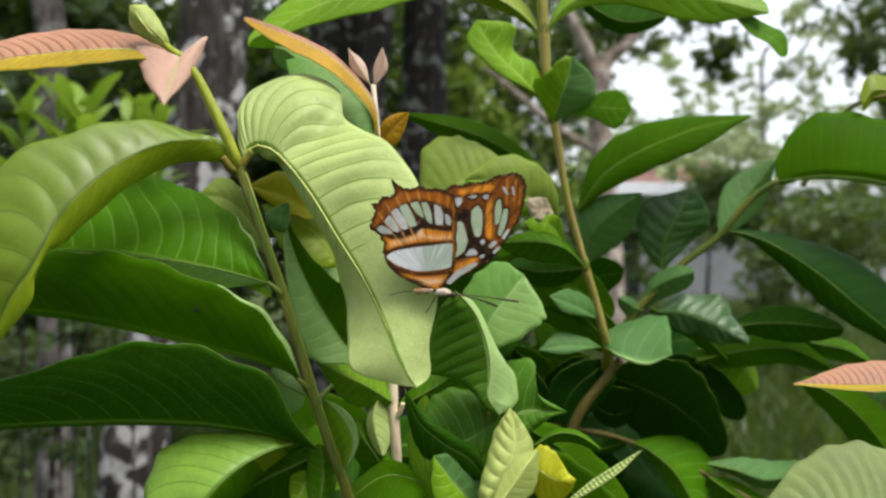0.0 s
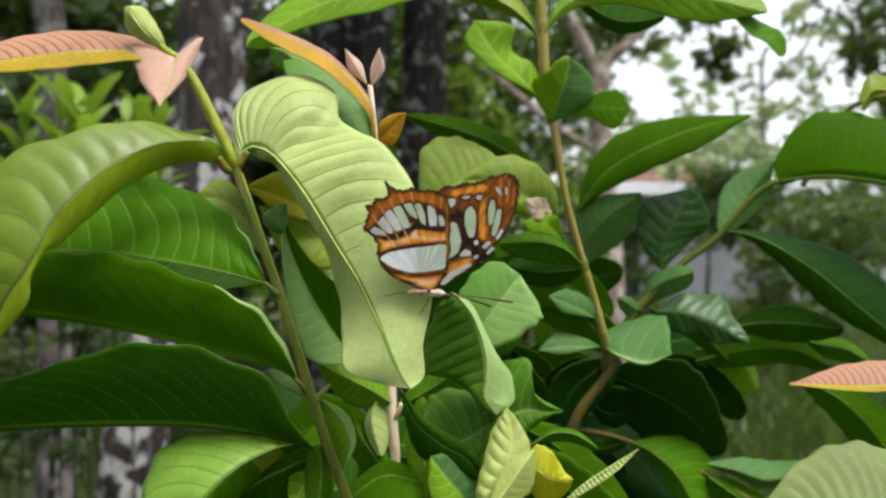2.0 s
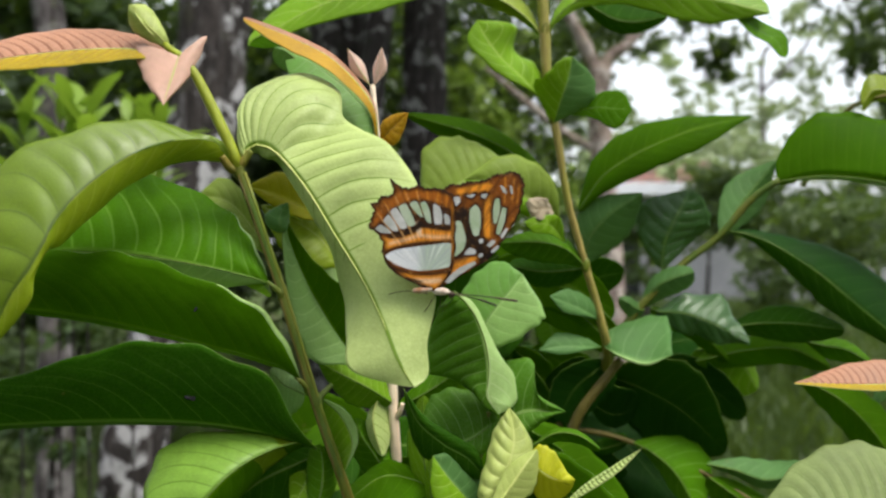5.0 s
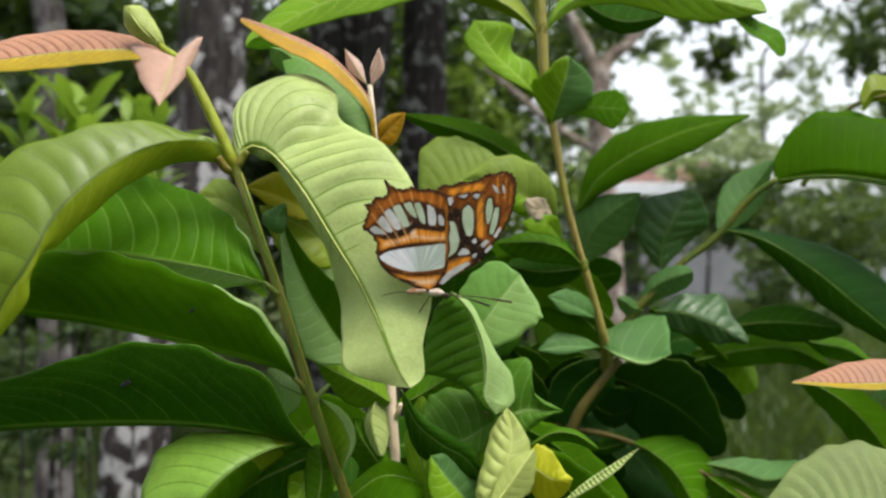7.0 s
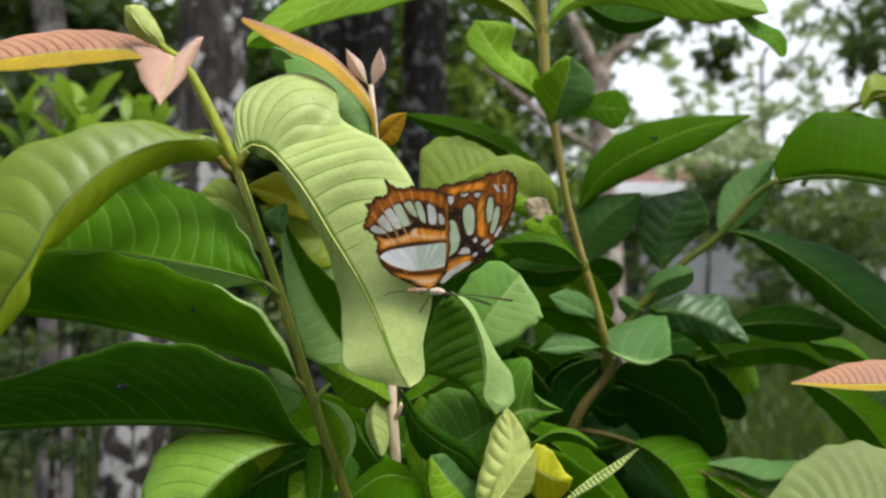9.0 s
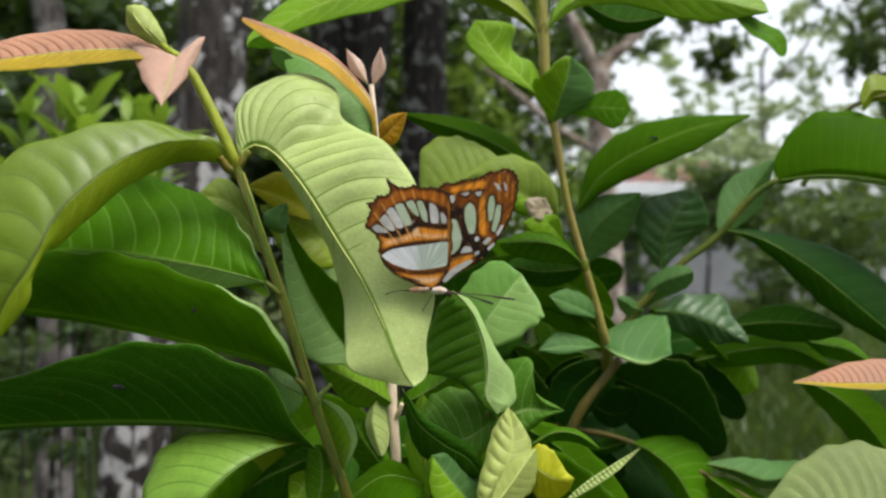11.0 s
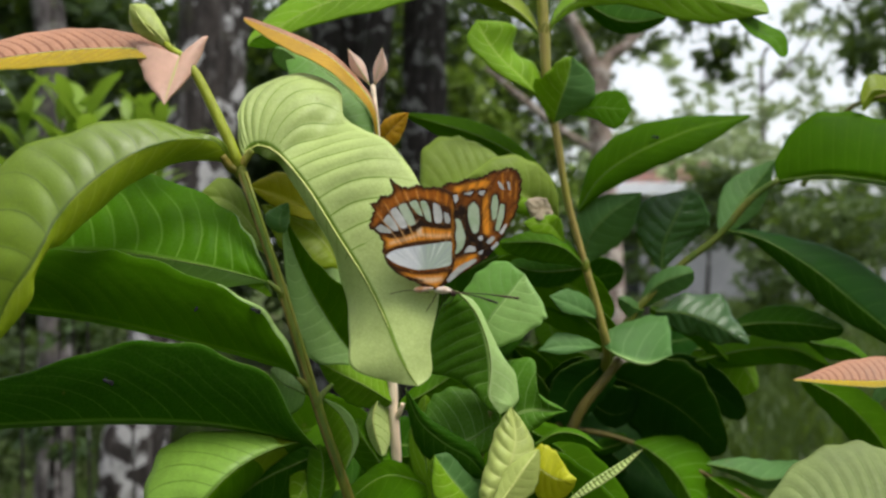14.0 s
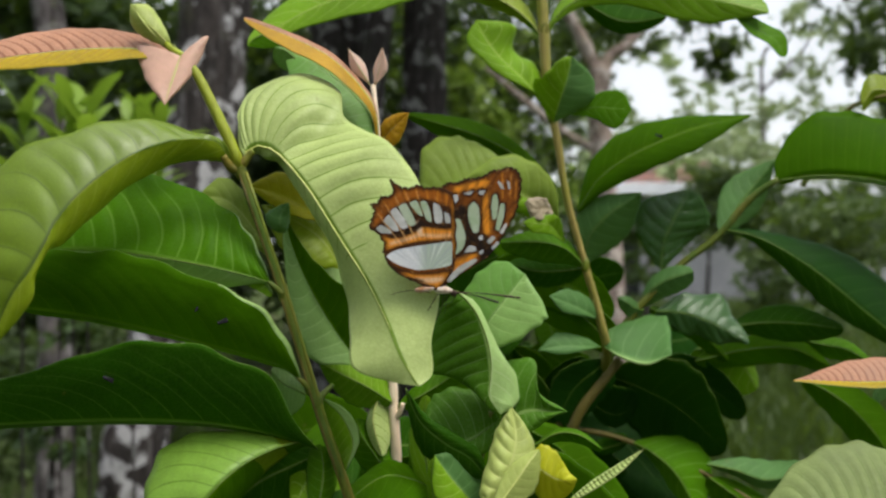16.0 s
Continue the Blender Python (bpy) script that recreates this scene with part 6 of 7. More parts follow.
round_body("abdomen", (-3.0, 0, 0.2), (4.0, 1.1, 1.05), BODY_FUR, butterfly, -6, "grey furry abdomen")
round_body("thorax", (2.2, 0, -0.2), (2.9, 1.2, 1.35), BODY_FUR, butterfly, 8, "grey furry thorax")
head = round_body("head", (5.6, 0, -1.4), (1.1, 1.0, 1.0), BODY_DARK, butterfly)
round_body("eye", (5.9, -0.7, -1.3), (0.55, 0.4, 0.6), BODY_DARK, head)
for tip, bend in (((26.0, -3.0, -3.2), (16.0, -1.5, -1.8)), ((19.2, -4.0, -4.4), (13.0, -2.0, -2.4))):
    thread("antenna", [(6.2, -0.3, -1.0), bend, tuple(a + (b - a) * 0.85 for a, b in zip(bend, tip)), tip], [0.17, 0.15, 0.17, 0.36, 0.36], BODY_DARK, butterfly, "thin dark clubbed antenna")
for hip, knee, foot in (((0.5, 0.3, -1.4), (-2.6, 2.0, -6.4), (-7.0, 11.0, -12.4)), ((2.5, 0.3, -1.6), (1.0, 3.0, -7.5), (-4.5, 10.0, -16.5)),
                        ((3.5, -0.3, -1.6), (3.0, 3.0, -4.5), (2.5, 9.0, -8.5)), ((-2.0, 0.3, -1.0), (-10.0, 2.0, -0.4), (-20.0, 7.0, -3.6))):
    thread("leg", [hip, knee, foot], [0.15, 0.10, 0.06], BODY_DARK, butterfly, "thin grey-brown leg")
thread("proboscis", [(6.2, 0, -2.0), (4.5, 3, -4.5), (1.5, 8, -6.0)], [0.14, 0.12, 0.08], BODY_DARK, butterfly)


# ---- surroundings ----
def ground_sheet():
    n, half = 60, 220.0
    verts, faces = [], []
    for i in range(n + 1):
        for j in range(n + 1):
            u, v = 2 * i / n - 1, 2 * j / n - 1
            x, y = half * u * abs(u), half * v * abs(v)
            bump = 0.05 * noise.noise(Vector((x * 0.6, y * 0.6, 0.0))) if math.hypot(x, y - 0.3) > 1.0 else 0.0
            verts.append((x, y, bump - 0.01))
    for i in range(n):
        for j in range(n):
            a = i * (n + 1) + j
            faces.append((a, a + n + 1, a + n + 2, a + 1))
    return tagged(new("ground", mesh_of("ground", verts, faces, [GROUND])), "grassy soil with dry leaves", "ground", kind="structure")


ground_sheet()


def leaf_cloud(clumps, size, seed, narrow=0.45, droop=0.3):
    """Many small folded leaves scattered in ragged clumps: (x, y, z, rx, ry, rz, how many)."""
    rng = random.Random(seed)
    verts, faces = [], []
    for x, y, z, rx, ry, rz, count in clumps:
        hubs = []
        for _ in range(max(3, count // 14)):
            while True:
                p = Vector((rng.uniform(-1, 1), rng.uniform(-1, 1), rng.uniform(-1, 1)))
                if p.length < 1:
                    break
            hubs.append(Vector((x + p.x * rx, y + p.y * ry, z + p.z * rz)))
        for k in range(count):
            hub = hubs[k % len(hubs)]
            c = hub + Vector((rng.gauss(0, 1) * rx, rng.gauss(0, 1) * ry, rng.gauss(0, 1) * rz)) * 0.13
            l = size * rng.uniform(0.6, 1.3)
            d = Vector((rng.gauss(0, 1), rng.gauss(0, 1), rng.gauss(0, 0.7) - droop)).normalized()
            s = d.orthogonal().normalized()
            s.rotate(Matrix.Rotation(rng.uniform(0, 6.28), 3, d))
            nn = d.cross(s)
            wd = l * narrow * 0.5
            b = len(verts)
            verts += [c, c + d * l * 0.45 + s * wd + nn * wd * 0.4, c + d * l + nn * -0.1 * l, c + d * l * 0.45 - s * wd + nn * wd * 0.4, c + d * l * 0.5]
            faces += [(b, b + 1, b + 4), (b + 1, b + 2, b + 4), (b + 2, b + 3, b + 4), (b + 3, b, b + 4)]
    return verts, faces


def tree(label, limbs, bark, clumps, crown_mat, size, seed, narrow=0.45, group="", name="tree", sides=18):
    """A tree: the first limb is the trunk, the rest are boughs; the crown is a cloud of leaves."""
    base = Vector(limbs[0][0][0])
    ob = tagged(new(name), label, name, group)
    ob.location = base
    for k, (pts, radii) in enumerate(limbs):
        v, f = tube_data([Vector(p) - base for p in pts], radii, 40 if k == 0 else 16, sides if k == 0 else 8, 0.22, seed + k)
        attach("trunk" if k == 0 else "bough", mesh_of("trunk", v, f, [bark]), ob)
    if clumps:
        v, f = leaf_cloud(clumps, size, seed, narrow)
        crown = attach("crown", mesh_of("crown", [p - base for p in v], f, [crown_mat], smooth=False), ob, "crown of many small leaves")
        crown["kind"] = "stuff"
    return ob


# unseen crowns here and below set behind their trunks, letting sun in at left
tree('leaning tree with pale lichen patches on dark grey bark', [([(-1.463, 3.60, -0.001), (-1.429, 3.60, 0.301), (-1.283, 3.60, 0.991), (-1.164, 3.60, 1.574), (-1.092, 3.60, 2.051), (-1.058, 3.60, 2.634), (-1.018, 3.60, 4.225)], [0.15, 0.145, 0.15, 0.165, 0.17, 0.16, 0.14]), ([(-1.044, 3.60, 3.164), (-0.461, 3.40, 3.806), (0.273, 3.20, 4.124)], [0.09, 0.06, 0.03])], BARK_PALE, [(-1.283, 4.90, 4.755, 1.86, 1.86, 0.93, 2200), (-1.847, 4.60, 3.759, 0.99, 0.99, 0.47, 700)], CROWN_DARK, 0.14, 3, group='trees')
tree('slim tree with smooth grey bark', [([(-1.621, 3.20, -0.004), (-1.621, 3.20, 0.354), (-1.612, 3.20, 0.825), (-1.667, 3.30, 1.543), (-1.699, 3.30, 2.272), (-1.759, 3.30, 3.244)], [0.075, 0.07, 0.065, 0.06, 0.06, 0.05])], BARK_GREY, [(-1.759, 4.60, 3.692, 1.22, 1.22, 0.63, 1200), (-1.787, 3.60, 2.290, 0.37, 0.37, 0.12, 420), (-2.411, 4.40, 2.499, 0.39, 0.39, 0.19, 260)], CROWN_DARK, 0.16, 5, group='trees')
tree('tree with dark rough bark', [([(-0.692, 5.40, -0.009), (-0.712, 5.40, 0.965), (-0.732, 5.40, 2.158), (-0.740, 5.40, 3.351), (-0.771, 5.40, 5.339)], [0.24, 0.22, 0.21, 0.2, 0.18])], BARK_DARK, [(-0.891, 5.40, 4.942, 1.99, 1.99, 1.03, 1800)], CROWN_DARK, 0.16, 7, group='trees')
tree('tree with grey fissured bark', [([(-0.509, 4.80, 0.002), (-0.491, 4.80, 0.991), (-0.456, 4.80, 2.052), (-0.403, 4.80, 2.547), (-0.315, 4.80, 3.289), (-0.226, 4.80, 4.526)], [0.11, 0.1, 0.09, 0.085, 0.08, 0.07])], BARK_DARK, [(-0.156, 4.80, 4.385, 1.48, 1.48, 0.71, 1300)], CROWN_DARK, 0.15, 9, group='trees')
tree('tree with grey fissured bark', [([(-0.138, 5.20, 0.017), (-0.130, 5.20, 1.357), (-0.123, 5.20, 2.123), (-0.123, 5.20, 2.889), (-0.138, 5.20, 4.037)], [0.17, 0.155, 0.15, 0.15, 0.14])], BARK_DARK, [(-0.092, 5.20, 4.420, 1.53, 1.53, 0.84, 1400)], CROWN_DARK, 0.16, 11, group='trees')
tree('slender tree with smooth pinkish bark forking low', [([(1.127, 5.00, -0.000), (1.112, 5.00, 0.762), (1.090, 5.00, 1.277), (1.038, 5.00, 1.793), (1.009, 5.00, 2.198), (1.024, 5.00, 2.400)], [0.085, 0.08, 0.072, 0.07, 0.072, 0.07]), ([(1.016, 5.00, 2.345), (0.906, 5.00, 2.566), (0.795, 5.00, 2.787), (0.648, 5.00, 3.266)], [0.05, 0.04, 0.035, 0.03]), ([(1.031, 5.00, 2.345), (1.108, 5.00, 2.474), (1.237, 5.00, 2.566), (1.495, 5.00, 3.045)], [0.045, 0.035, 0.03, 0.02]), ([(1.016, 5.00, 1.830), (0.795, 5.00, 1.958), (0.527, 4.90, 2.142), (0.274, 4.90, 2.358)], [0.03, 0.028, 0.024, 0.015])], BARK_PINK, [(0.795, 5.00, 3.413, 1.22, 1.22, 0.52, 1000), (1.137, 5.40, 2.834, 0.28, 0.28, 0.16, 90), (1.757, 5.60, 2.915, 0.25, 0.25, 0.12, 60), (2.042, 5.80, 2.678, 0.15, 0.15, 0.16, 80), (2.204, 5.80, 2.763, 0.09, 0.09, 0.07, 24), (1.750, 6.00, 2.795, 0.22, 0.22, 0.18, 24), (1.131, 6.00, 2.883, 0.35, 0.35, 0.22, 150), (0.986, 6.20, 2.529, 0.27, 0.27, 0.27, 120), (1.440, 6.00, 3.060, 0.31, 0.31, 0.13, 100), (2.05, 5.80, 2.70, 0.09, 0.09, 0.11, 70), (2.14, 5.80, 2.54, 0.07, 0.07, 0.05, 40), (1.56, 5.80, 2.76, 0.13, 0.13, 0.13, 50), (2.80, 5.80, 2.91, 0.17, 0.17, 0.10, 16)], CROWN_DARK, 0.11, 13, group='trees')

# unseen hedge added behind and beside the camera; it blocks low sky light
tree('unseen dark bush added around the camera', [([(-5.5, 0.5, 0.0), (-5.5, 0.5, 2.5)], [0.06, 0.03])], BARK_DARK, [(-5.5, 0.5, 2.1, 1.5, 1.0, 2.3, 900)], CROWN_DARK, 0.34, 60, group='bushes', name='bush', sides=8)
tree('unseen dark bush added around the camera', [([(-5.2, -2.2, 0.0), (-5.2, -2.2, 2.4)], [0.06, 0.03])], BARK_DARK, [(-5.2, -2.2, 2.0, 1.8, 1.3, 2.2, 900)], CROWN_DARK, 0.34, 61, group='bushes', name='bush', sides=8)
tree('unseen dark bush added around the camera', [([(-3.0, -4.0, 0.0), (-3.0, -4.0, 2.3)], [0.06, 0.03])], BARK_DARK, [(-3.0, -4.0, 1.9, 1.8, 1.3, 2.1, 900)], CROWN_DARK, 0.34, 62, group='bushes', name='bush', sides=8)
tree('unseen dark bush added around the camera', [([(0.0, -4.6, 0.0), (0.0, -4.6, 2.2)], [0.06, 0.03])], BARK_DARK, [(0.0, -4.6, 1.8, 1.9, 1.3, 2.0, 900)], CROWN_DARK, 0.34, 63, group='bushes', name='bush', sides=8)
tree('unseen dark bush added around the camera', [([(3.0, -4.4, 0.0), (3.0, -4.4, 2.2)], [0.06, 0.03])], BARK_DARK, [(3.0, -4.4, 1.8, 1.8, 1.3, 2.0, 900)], CROWN_DARK, 0.34, 64, group='bushes', name='bush', sides=8)
tree('unseen dark bush added around the camera', [([(5.6, -2.4, 0.0), (5.6, -2.4, 2.0)], [0.06, 0.03])], BARK_DARK, [(5.6, -2.4, 1.7, 1.8, 1.3, 1.9, 900)], CROWN_DARK, 0.34, 65, group='bushes', name='bush', sides=8)
tree('unseen dark bush added around the camera', [([(6.6, 0.6, 0.0), (6.6, 0.6, 1.9)], [0.06, 0.03])], BARK_DARK, [(6.6, 0.6, 1.6, 1.5, 1.0, 1.8, 900)], CROWN_DARK, 0.34, 66, group='bushes', name='bush', sides=8)

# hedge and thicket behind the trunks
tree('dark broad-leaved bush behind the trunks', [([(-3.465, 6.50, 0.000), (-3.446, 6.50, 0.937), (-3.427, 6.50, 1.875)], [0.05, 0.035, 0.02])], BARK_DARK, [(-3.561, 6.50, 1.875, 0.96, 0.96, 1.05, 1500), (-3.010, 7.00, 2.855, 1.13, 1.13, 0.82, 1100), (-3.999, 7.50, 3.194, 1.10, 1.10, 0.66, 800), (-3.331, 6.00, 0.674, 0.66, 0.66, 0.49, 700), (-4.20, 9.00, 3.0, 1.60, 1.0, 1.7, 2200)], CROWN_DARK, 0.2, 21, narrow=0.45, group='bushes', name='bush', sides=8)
# added dark clumps that stand in for patches of deep shade
tree('dark leaf clumps added for the deep shade by the trunks', [([(-1.36, 2.66, 0.0), (-1.35, 2.66, 0.5), (-1.22, 2.60, 0.90)], [0.012, 0.01, 0.006])], BARK_DARK, [(-1.21, 2.60, 0.93, 0.085, 0.08, 0.05, 150), (-1.46, 2.62, 0.55, 0.10, 0.08, 0.045, 120), (-1.28, 2.60, 0.53, 0.06, 0.05, 0.03, 60)], CROWN_DARK, 0.06, 27, narrow=0.45, group='bushes', name='bush', sides=8)
# clumps added for sunlit grass at the left, their brightness painted in
tree('pale green clumps standing in for sunlit grass', [([(-2.346, 4.40, 0.000), (-2.333, 4.40, 0.278), (-2.320, 4.40, 0.555)], [0.05, 0.035, 0.02])], BARK_DARK, [(-2.411, 4.40, 0.555, 0.36, 0.36, 0.19, 420), (-2.250, 4.00, 0.143, 0.27, 0.27, 0.18, 300), (-2.148, 4.60, 0.661, 0.24, 0.24, 0.14, 220), (-1.639, 4.60, 0.323, 0.41, 0.41, 0.30, 320)], CROWN_SUNLIT, 0.1, 25, narrow=0.45, group='bushes', name='bush', sides=8)
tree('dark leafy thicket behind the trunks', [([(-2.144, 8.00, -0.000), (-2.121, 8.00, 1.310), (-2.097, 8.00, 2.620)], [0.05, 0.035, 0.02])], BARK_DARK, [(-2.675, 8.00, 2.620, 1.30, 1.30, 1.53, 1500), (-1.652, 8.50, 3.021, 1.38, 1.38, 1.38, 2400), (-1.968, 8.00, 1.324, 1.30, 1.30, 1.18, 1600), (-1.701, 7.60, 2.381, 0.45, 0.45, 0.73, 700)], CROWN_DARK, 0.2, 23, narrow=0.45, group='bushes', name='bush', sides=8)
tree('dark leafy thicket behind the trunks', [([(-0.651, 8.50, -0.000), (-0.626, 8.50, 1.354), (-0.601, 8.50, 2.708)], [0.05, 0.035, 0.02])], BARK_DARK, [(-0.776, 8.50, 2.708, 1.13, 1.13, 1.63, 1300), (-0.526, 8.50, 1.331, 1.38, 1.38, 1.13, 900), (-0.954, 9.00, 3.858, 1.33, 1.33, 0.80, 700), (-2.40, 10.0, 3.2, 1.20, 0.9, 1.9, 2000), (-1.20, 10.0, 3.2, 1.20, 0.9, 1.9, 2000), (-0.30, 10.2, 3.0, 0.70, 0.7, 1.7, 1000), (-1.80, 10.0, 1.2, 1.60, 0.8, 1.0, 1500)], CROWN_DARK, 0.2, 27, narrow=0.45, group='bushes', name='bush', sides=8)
# sunlit look put into CROWN_GREEN, the next bush's half shade into CROWN_DARK
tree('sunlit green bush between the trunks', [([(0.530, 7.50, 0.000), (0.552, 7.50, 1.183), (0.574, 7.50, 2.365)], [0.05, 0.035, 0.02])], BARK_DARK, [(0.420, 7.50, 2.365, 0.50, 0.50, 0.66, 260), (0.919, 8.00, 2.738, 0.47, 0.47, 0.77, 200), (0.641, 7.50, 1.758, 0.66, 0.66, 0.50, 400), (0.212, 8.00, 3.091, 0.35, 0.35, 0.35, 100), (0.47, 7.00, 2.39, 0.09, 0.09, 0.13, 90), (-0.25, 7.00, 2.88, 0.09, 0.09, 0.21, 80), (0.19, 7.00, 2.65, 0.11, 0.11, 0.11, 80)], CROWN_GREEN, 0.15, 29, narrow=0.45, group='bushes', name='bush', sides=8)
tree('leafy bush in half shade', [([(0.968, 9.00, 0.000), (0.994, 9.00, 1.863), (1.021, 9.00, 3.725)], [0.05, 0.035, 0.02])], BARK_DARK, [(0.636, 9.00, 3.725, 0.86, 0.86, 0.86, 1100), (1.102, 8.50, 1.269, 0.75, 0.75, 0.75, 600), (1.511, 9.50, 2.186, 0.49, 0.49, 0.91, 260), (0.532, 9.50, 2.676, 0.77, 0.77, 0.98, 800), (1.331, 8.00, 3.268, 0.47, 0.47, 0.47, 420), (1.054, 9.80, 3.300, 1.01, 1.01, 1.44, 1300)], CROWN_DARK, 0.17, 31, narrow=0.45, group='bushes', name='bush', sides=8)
tree('low dark bush before the house', [([(2.097, 8.00, -0.000), (2.121, 8.00, 0.544), (2.144, 8.00, 1.088)], [0.05, 0.035, 0.02])], BARK_DARK, [(1.920, 8.00, 1.088, 0.41, 0.41, 0.41, 260), (2.624, 9.00, 1.472, 0.46, 0.46, 0.27, 160)], CROWN_DARK, 0.16, 33, narrow=0.45, group='bushes', name='bush', sides=8)
tree('bush with mixed light and dark leaves', [([(3.381, 7.00, 0.000), (3.402, 7.00, 0.654), (3.423, 7.00, 1.308)], [0.05, 0.035, 0.02])], BARK_DARK, [(3.330, 7.00, 1.308, 0.62, 0.62, 0.36, 520), (3.897, 7.00, 1.411, 0.52, 0.52, 0.36, 420), (3.331, 6.50, 0.822, 0.72, 0.72, 0.29, 520), (3.021, 7.00, 0.896, 0.31, 0.31, 0.21, 200)], CROWN_MID, 0.12, 35, narrow=0.45, group='bushes', name='bush', sides=8)
tree('dark leafy bush before the house', [([(4.804, 14.00, 0.000), (4.845, 14.00, 0.889), (4.887, 14.00, 1.777)], [0.05, 0.035, 0.02])], BARK_DARK, [(4.118, 12.00, 1.695, 0.97, 0.97, 0.40, 520), (4.434, 11.90, 2.173, 0.54, 0.54, 0.23, 300), (3.777, 11.90, 1.980, 0.26, 0.26, 0.09, 40), (5.443, 12.00, 1.783, 1.15, 1.15, 0.44, 620), (6.769, 12.00, 1.827, 0.80, 0.80, 0.49, 460), (5.44, 12.00, 1.30, 0.53, 0.53, 0.40, 420), (6.33, 12.00, 1.21, 0.62, 0.62, 0.44, 460)], CROWN_DARK, 0.22, 37, narrow=0.45, group='bushes', name='bush', sides=8)
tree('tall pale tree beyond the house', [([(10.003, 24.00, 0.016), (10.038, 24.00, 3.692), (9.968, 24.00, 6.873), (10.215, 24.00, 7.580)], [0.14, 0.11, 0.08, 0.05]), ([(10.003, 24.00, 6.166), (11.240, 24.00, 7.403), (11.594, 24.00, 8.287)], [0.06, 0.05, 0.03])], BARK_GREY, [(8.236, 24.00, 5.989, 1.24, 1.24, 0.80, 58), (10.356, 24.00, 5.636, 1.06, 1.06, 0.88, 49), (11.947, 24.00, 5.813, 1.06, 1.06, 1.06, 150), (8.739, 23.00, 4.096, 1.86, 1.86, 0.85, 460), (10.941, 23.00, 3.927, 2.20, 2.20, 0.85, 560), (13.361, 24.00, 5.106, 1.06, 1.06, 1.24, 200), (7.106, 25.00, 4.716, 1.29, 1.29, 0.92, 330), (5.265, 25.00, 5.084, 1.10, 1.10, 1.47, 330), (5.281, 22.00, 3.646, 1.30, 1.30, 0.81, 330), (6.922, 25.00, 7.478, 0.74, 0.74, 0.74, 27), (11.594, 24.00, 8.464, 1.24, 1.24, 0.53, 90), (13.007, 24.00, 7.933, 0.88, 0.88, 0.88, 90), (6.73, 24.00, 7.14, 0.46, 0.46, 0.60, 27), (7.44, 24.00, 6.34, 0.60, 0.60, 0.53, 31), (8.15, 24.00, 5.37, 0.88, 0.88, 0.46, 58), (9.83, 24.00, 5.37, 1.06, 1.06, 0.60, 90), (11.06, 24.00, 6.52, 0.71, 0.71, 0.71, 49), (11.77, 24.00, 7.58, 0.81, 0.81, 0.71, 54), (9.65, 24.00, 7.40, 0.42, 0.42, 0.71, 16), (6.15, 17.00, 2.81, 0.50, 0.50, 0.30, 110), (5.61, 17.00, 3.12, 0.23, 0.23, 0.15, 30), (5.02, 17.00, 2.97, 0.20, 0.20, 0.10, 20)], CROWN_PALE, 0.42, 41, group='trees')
tree('dark leafy tree with a spreading crown', [([(6.892, 10.00, 0.029), (6.745, 10.00, 2.238), (6.672, 10.00, 4.447), (6.377, 10.00, 6.657)], [0.16, 0.14, 0.12, 0.08])], BARK_DARK, [(5.714, 10.00, 4.079, 0.59, 0.59, 0.81, 420), (5.272, 10.00, 3.785, 0.29, 0.29, 0.59, 90), (6.009, 10.00, 2.975, 0.37, 0.37, 0.59, 200), (5.272, 10.00, 4.595, 0.52, 0.52, 0.22, 60), (6.377, 10.00, 5.920, 1.91, 1.91, 1.33, 900)], CROWN_DARK, 0.2, 43, group='trees')


def lance_plant(label, base, shoots, seed):
    """A plant of upright shoots with long narrow leaves. shoots: (dx, dz, leaves, length)."""
    rng = random.Random(seed)
    ob = tagged(new("lance_leaved_plant"), label, "plant")
    ob.location = base
    for dx, dy, dz, count, length in shoots:
        v, f = tube_data([(dx * 1.2, dy + 0.05, 0), (dx * 1.1, dy + 0.02, dz * 0.6), (dx, dy, dz)], [0.002, 0.002, 0.0015], 14, 7)
        attach("stem", mesh_of("stem", v, f, [BARK_DARK]), ob)
        for k in range(count):
            a = k * 2.4 + rng.uniform(-0.3, 0.3)
            h = dz - 0.012 * (count - k)
            out = Vector((math.cos(a), math.sin(a), rng.uniform(0.8, 2.4))).normalized()
            l = length * rng.uniform(0.75, 1.15)
            root = Vector((dx, dy, h))
            side = out.cross(Vector((0, 0, 1))).normalized()
            top = side.cross(out)
            verts, faces = [], []
            for i in range(9):
                s = i / 8
                c = root + out * l * s - Vector((0, 0, 1)) * l * 0.35 * s * s
                wd = l * 0.095 * (4 * s * (1 - s)) ** 0.8
                verts += [c - side * wd + top * wd * 0.3, c, c + side * wd + top * wd * 0.3]
            for i in range(8):
                for j in range(2):
                    q = i * 3 + j
                    faces.append((q, q + 1, q + 4, q + 3))
            attach("leaf", mesh_of("leaf", verts, faces, [CROWN_LANCE]), ob)
    return ob


lance_plant('bright green plant with long narrow pointed leaves', (-0.520, 1.15, 0.0), [(-0.110, 0.00, 1.416, 14, 0.12), (-0.080, 0.05, 1.429, 13, 0.10), (-0.051, 0.03, 1.408, 16, 0.13), (-0.017, 0.00, 1.408, 15, 0.14), (0.030, 0.04, 1.399, 15, 0.13), (0.064, 0.03, 1.399, 13, 0.11), (0.093, 0.00, 1.397, 13, 0.10)], 5)


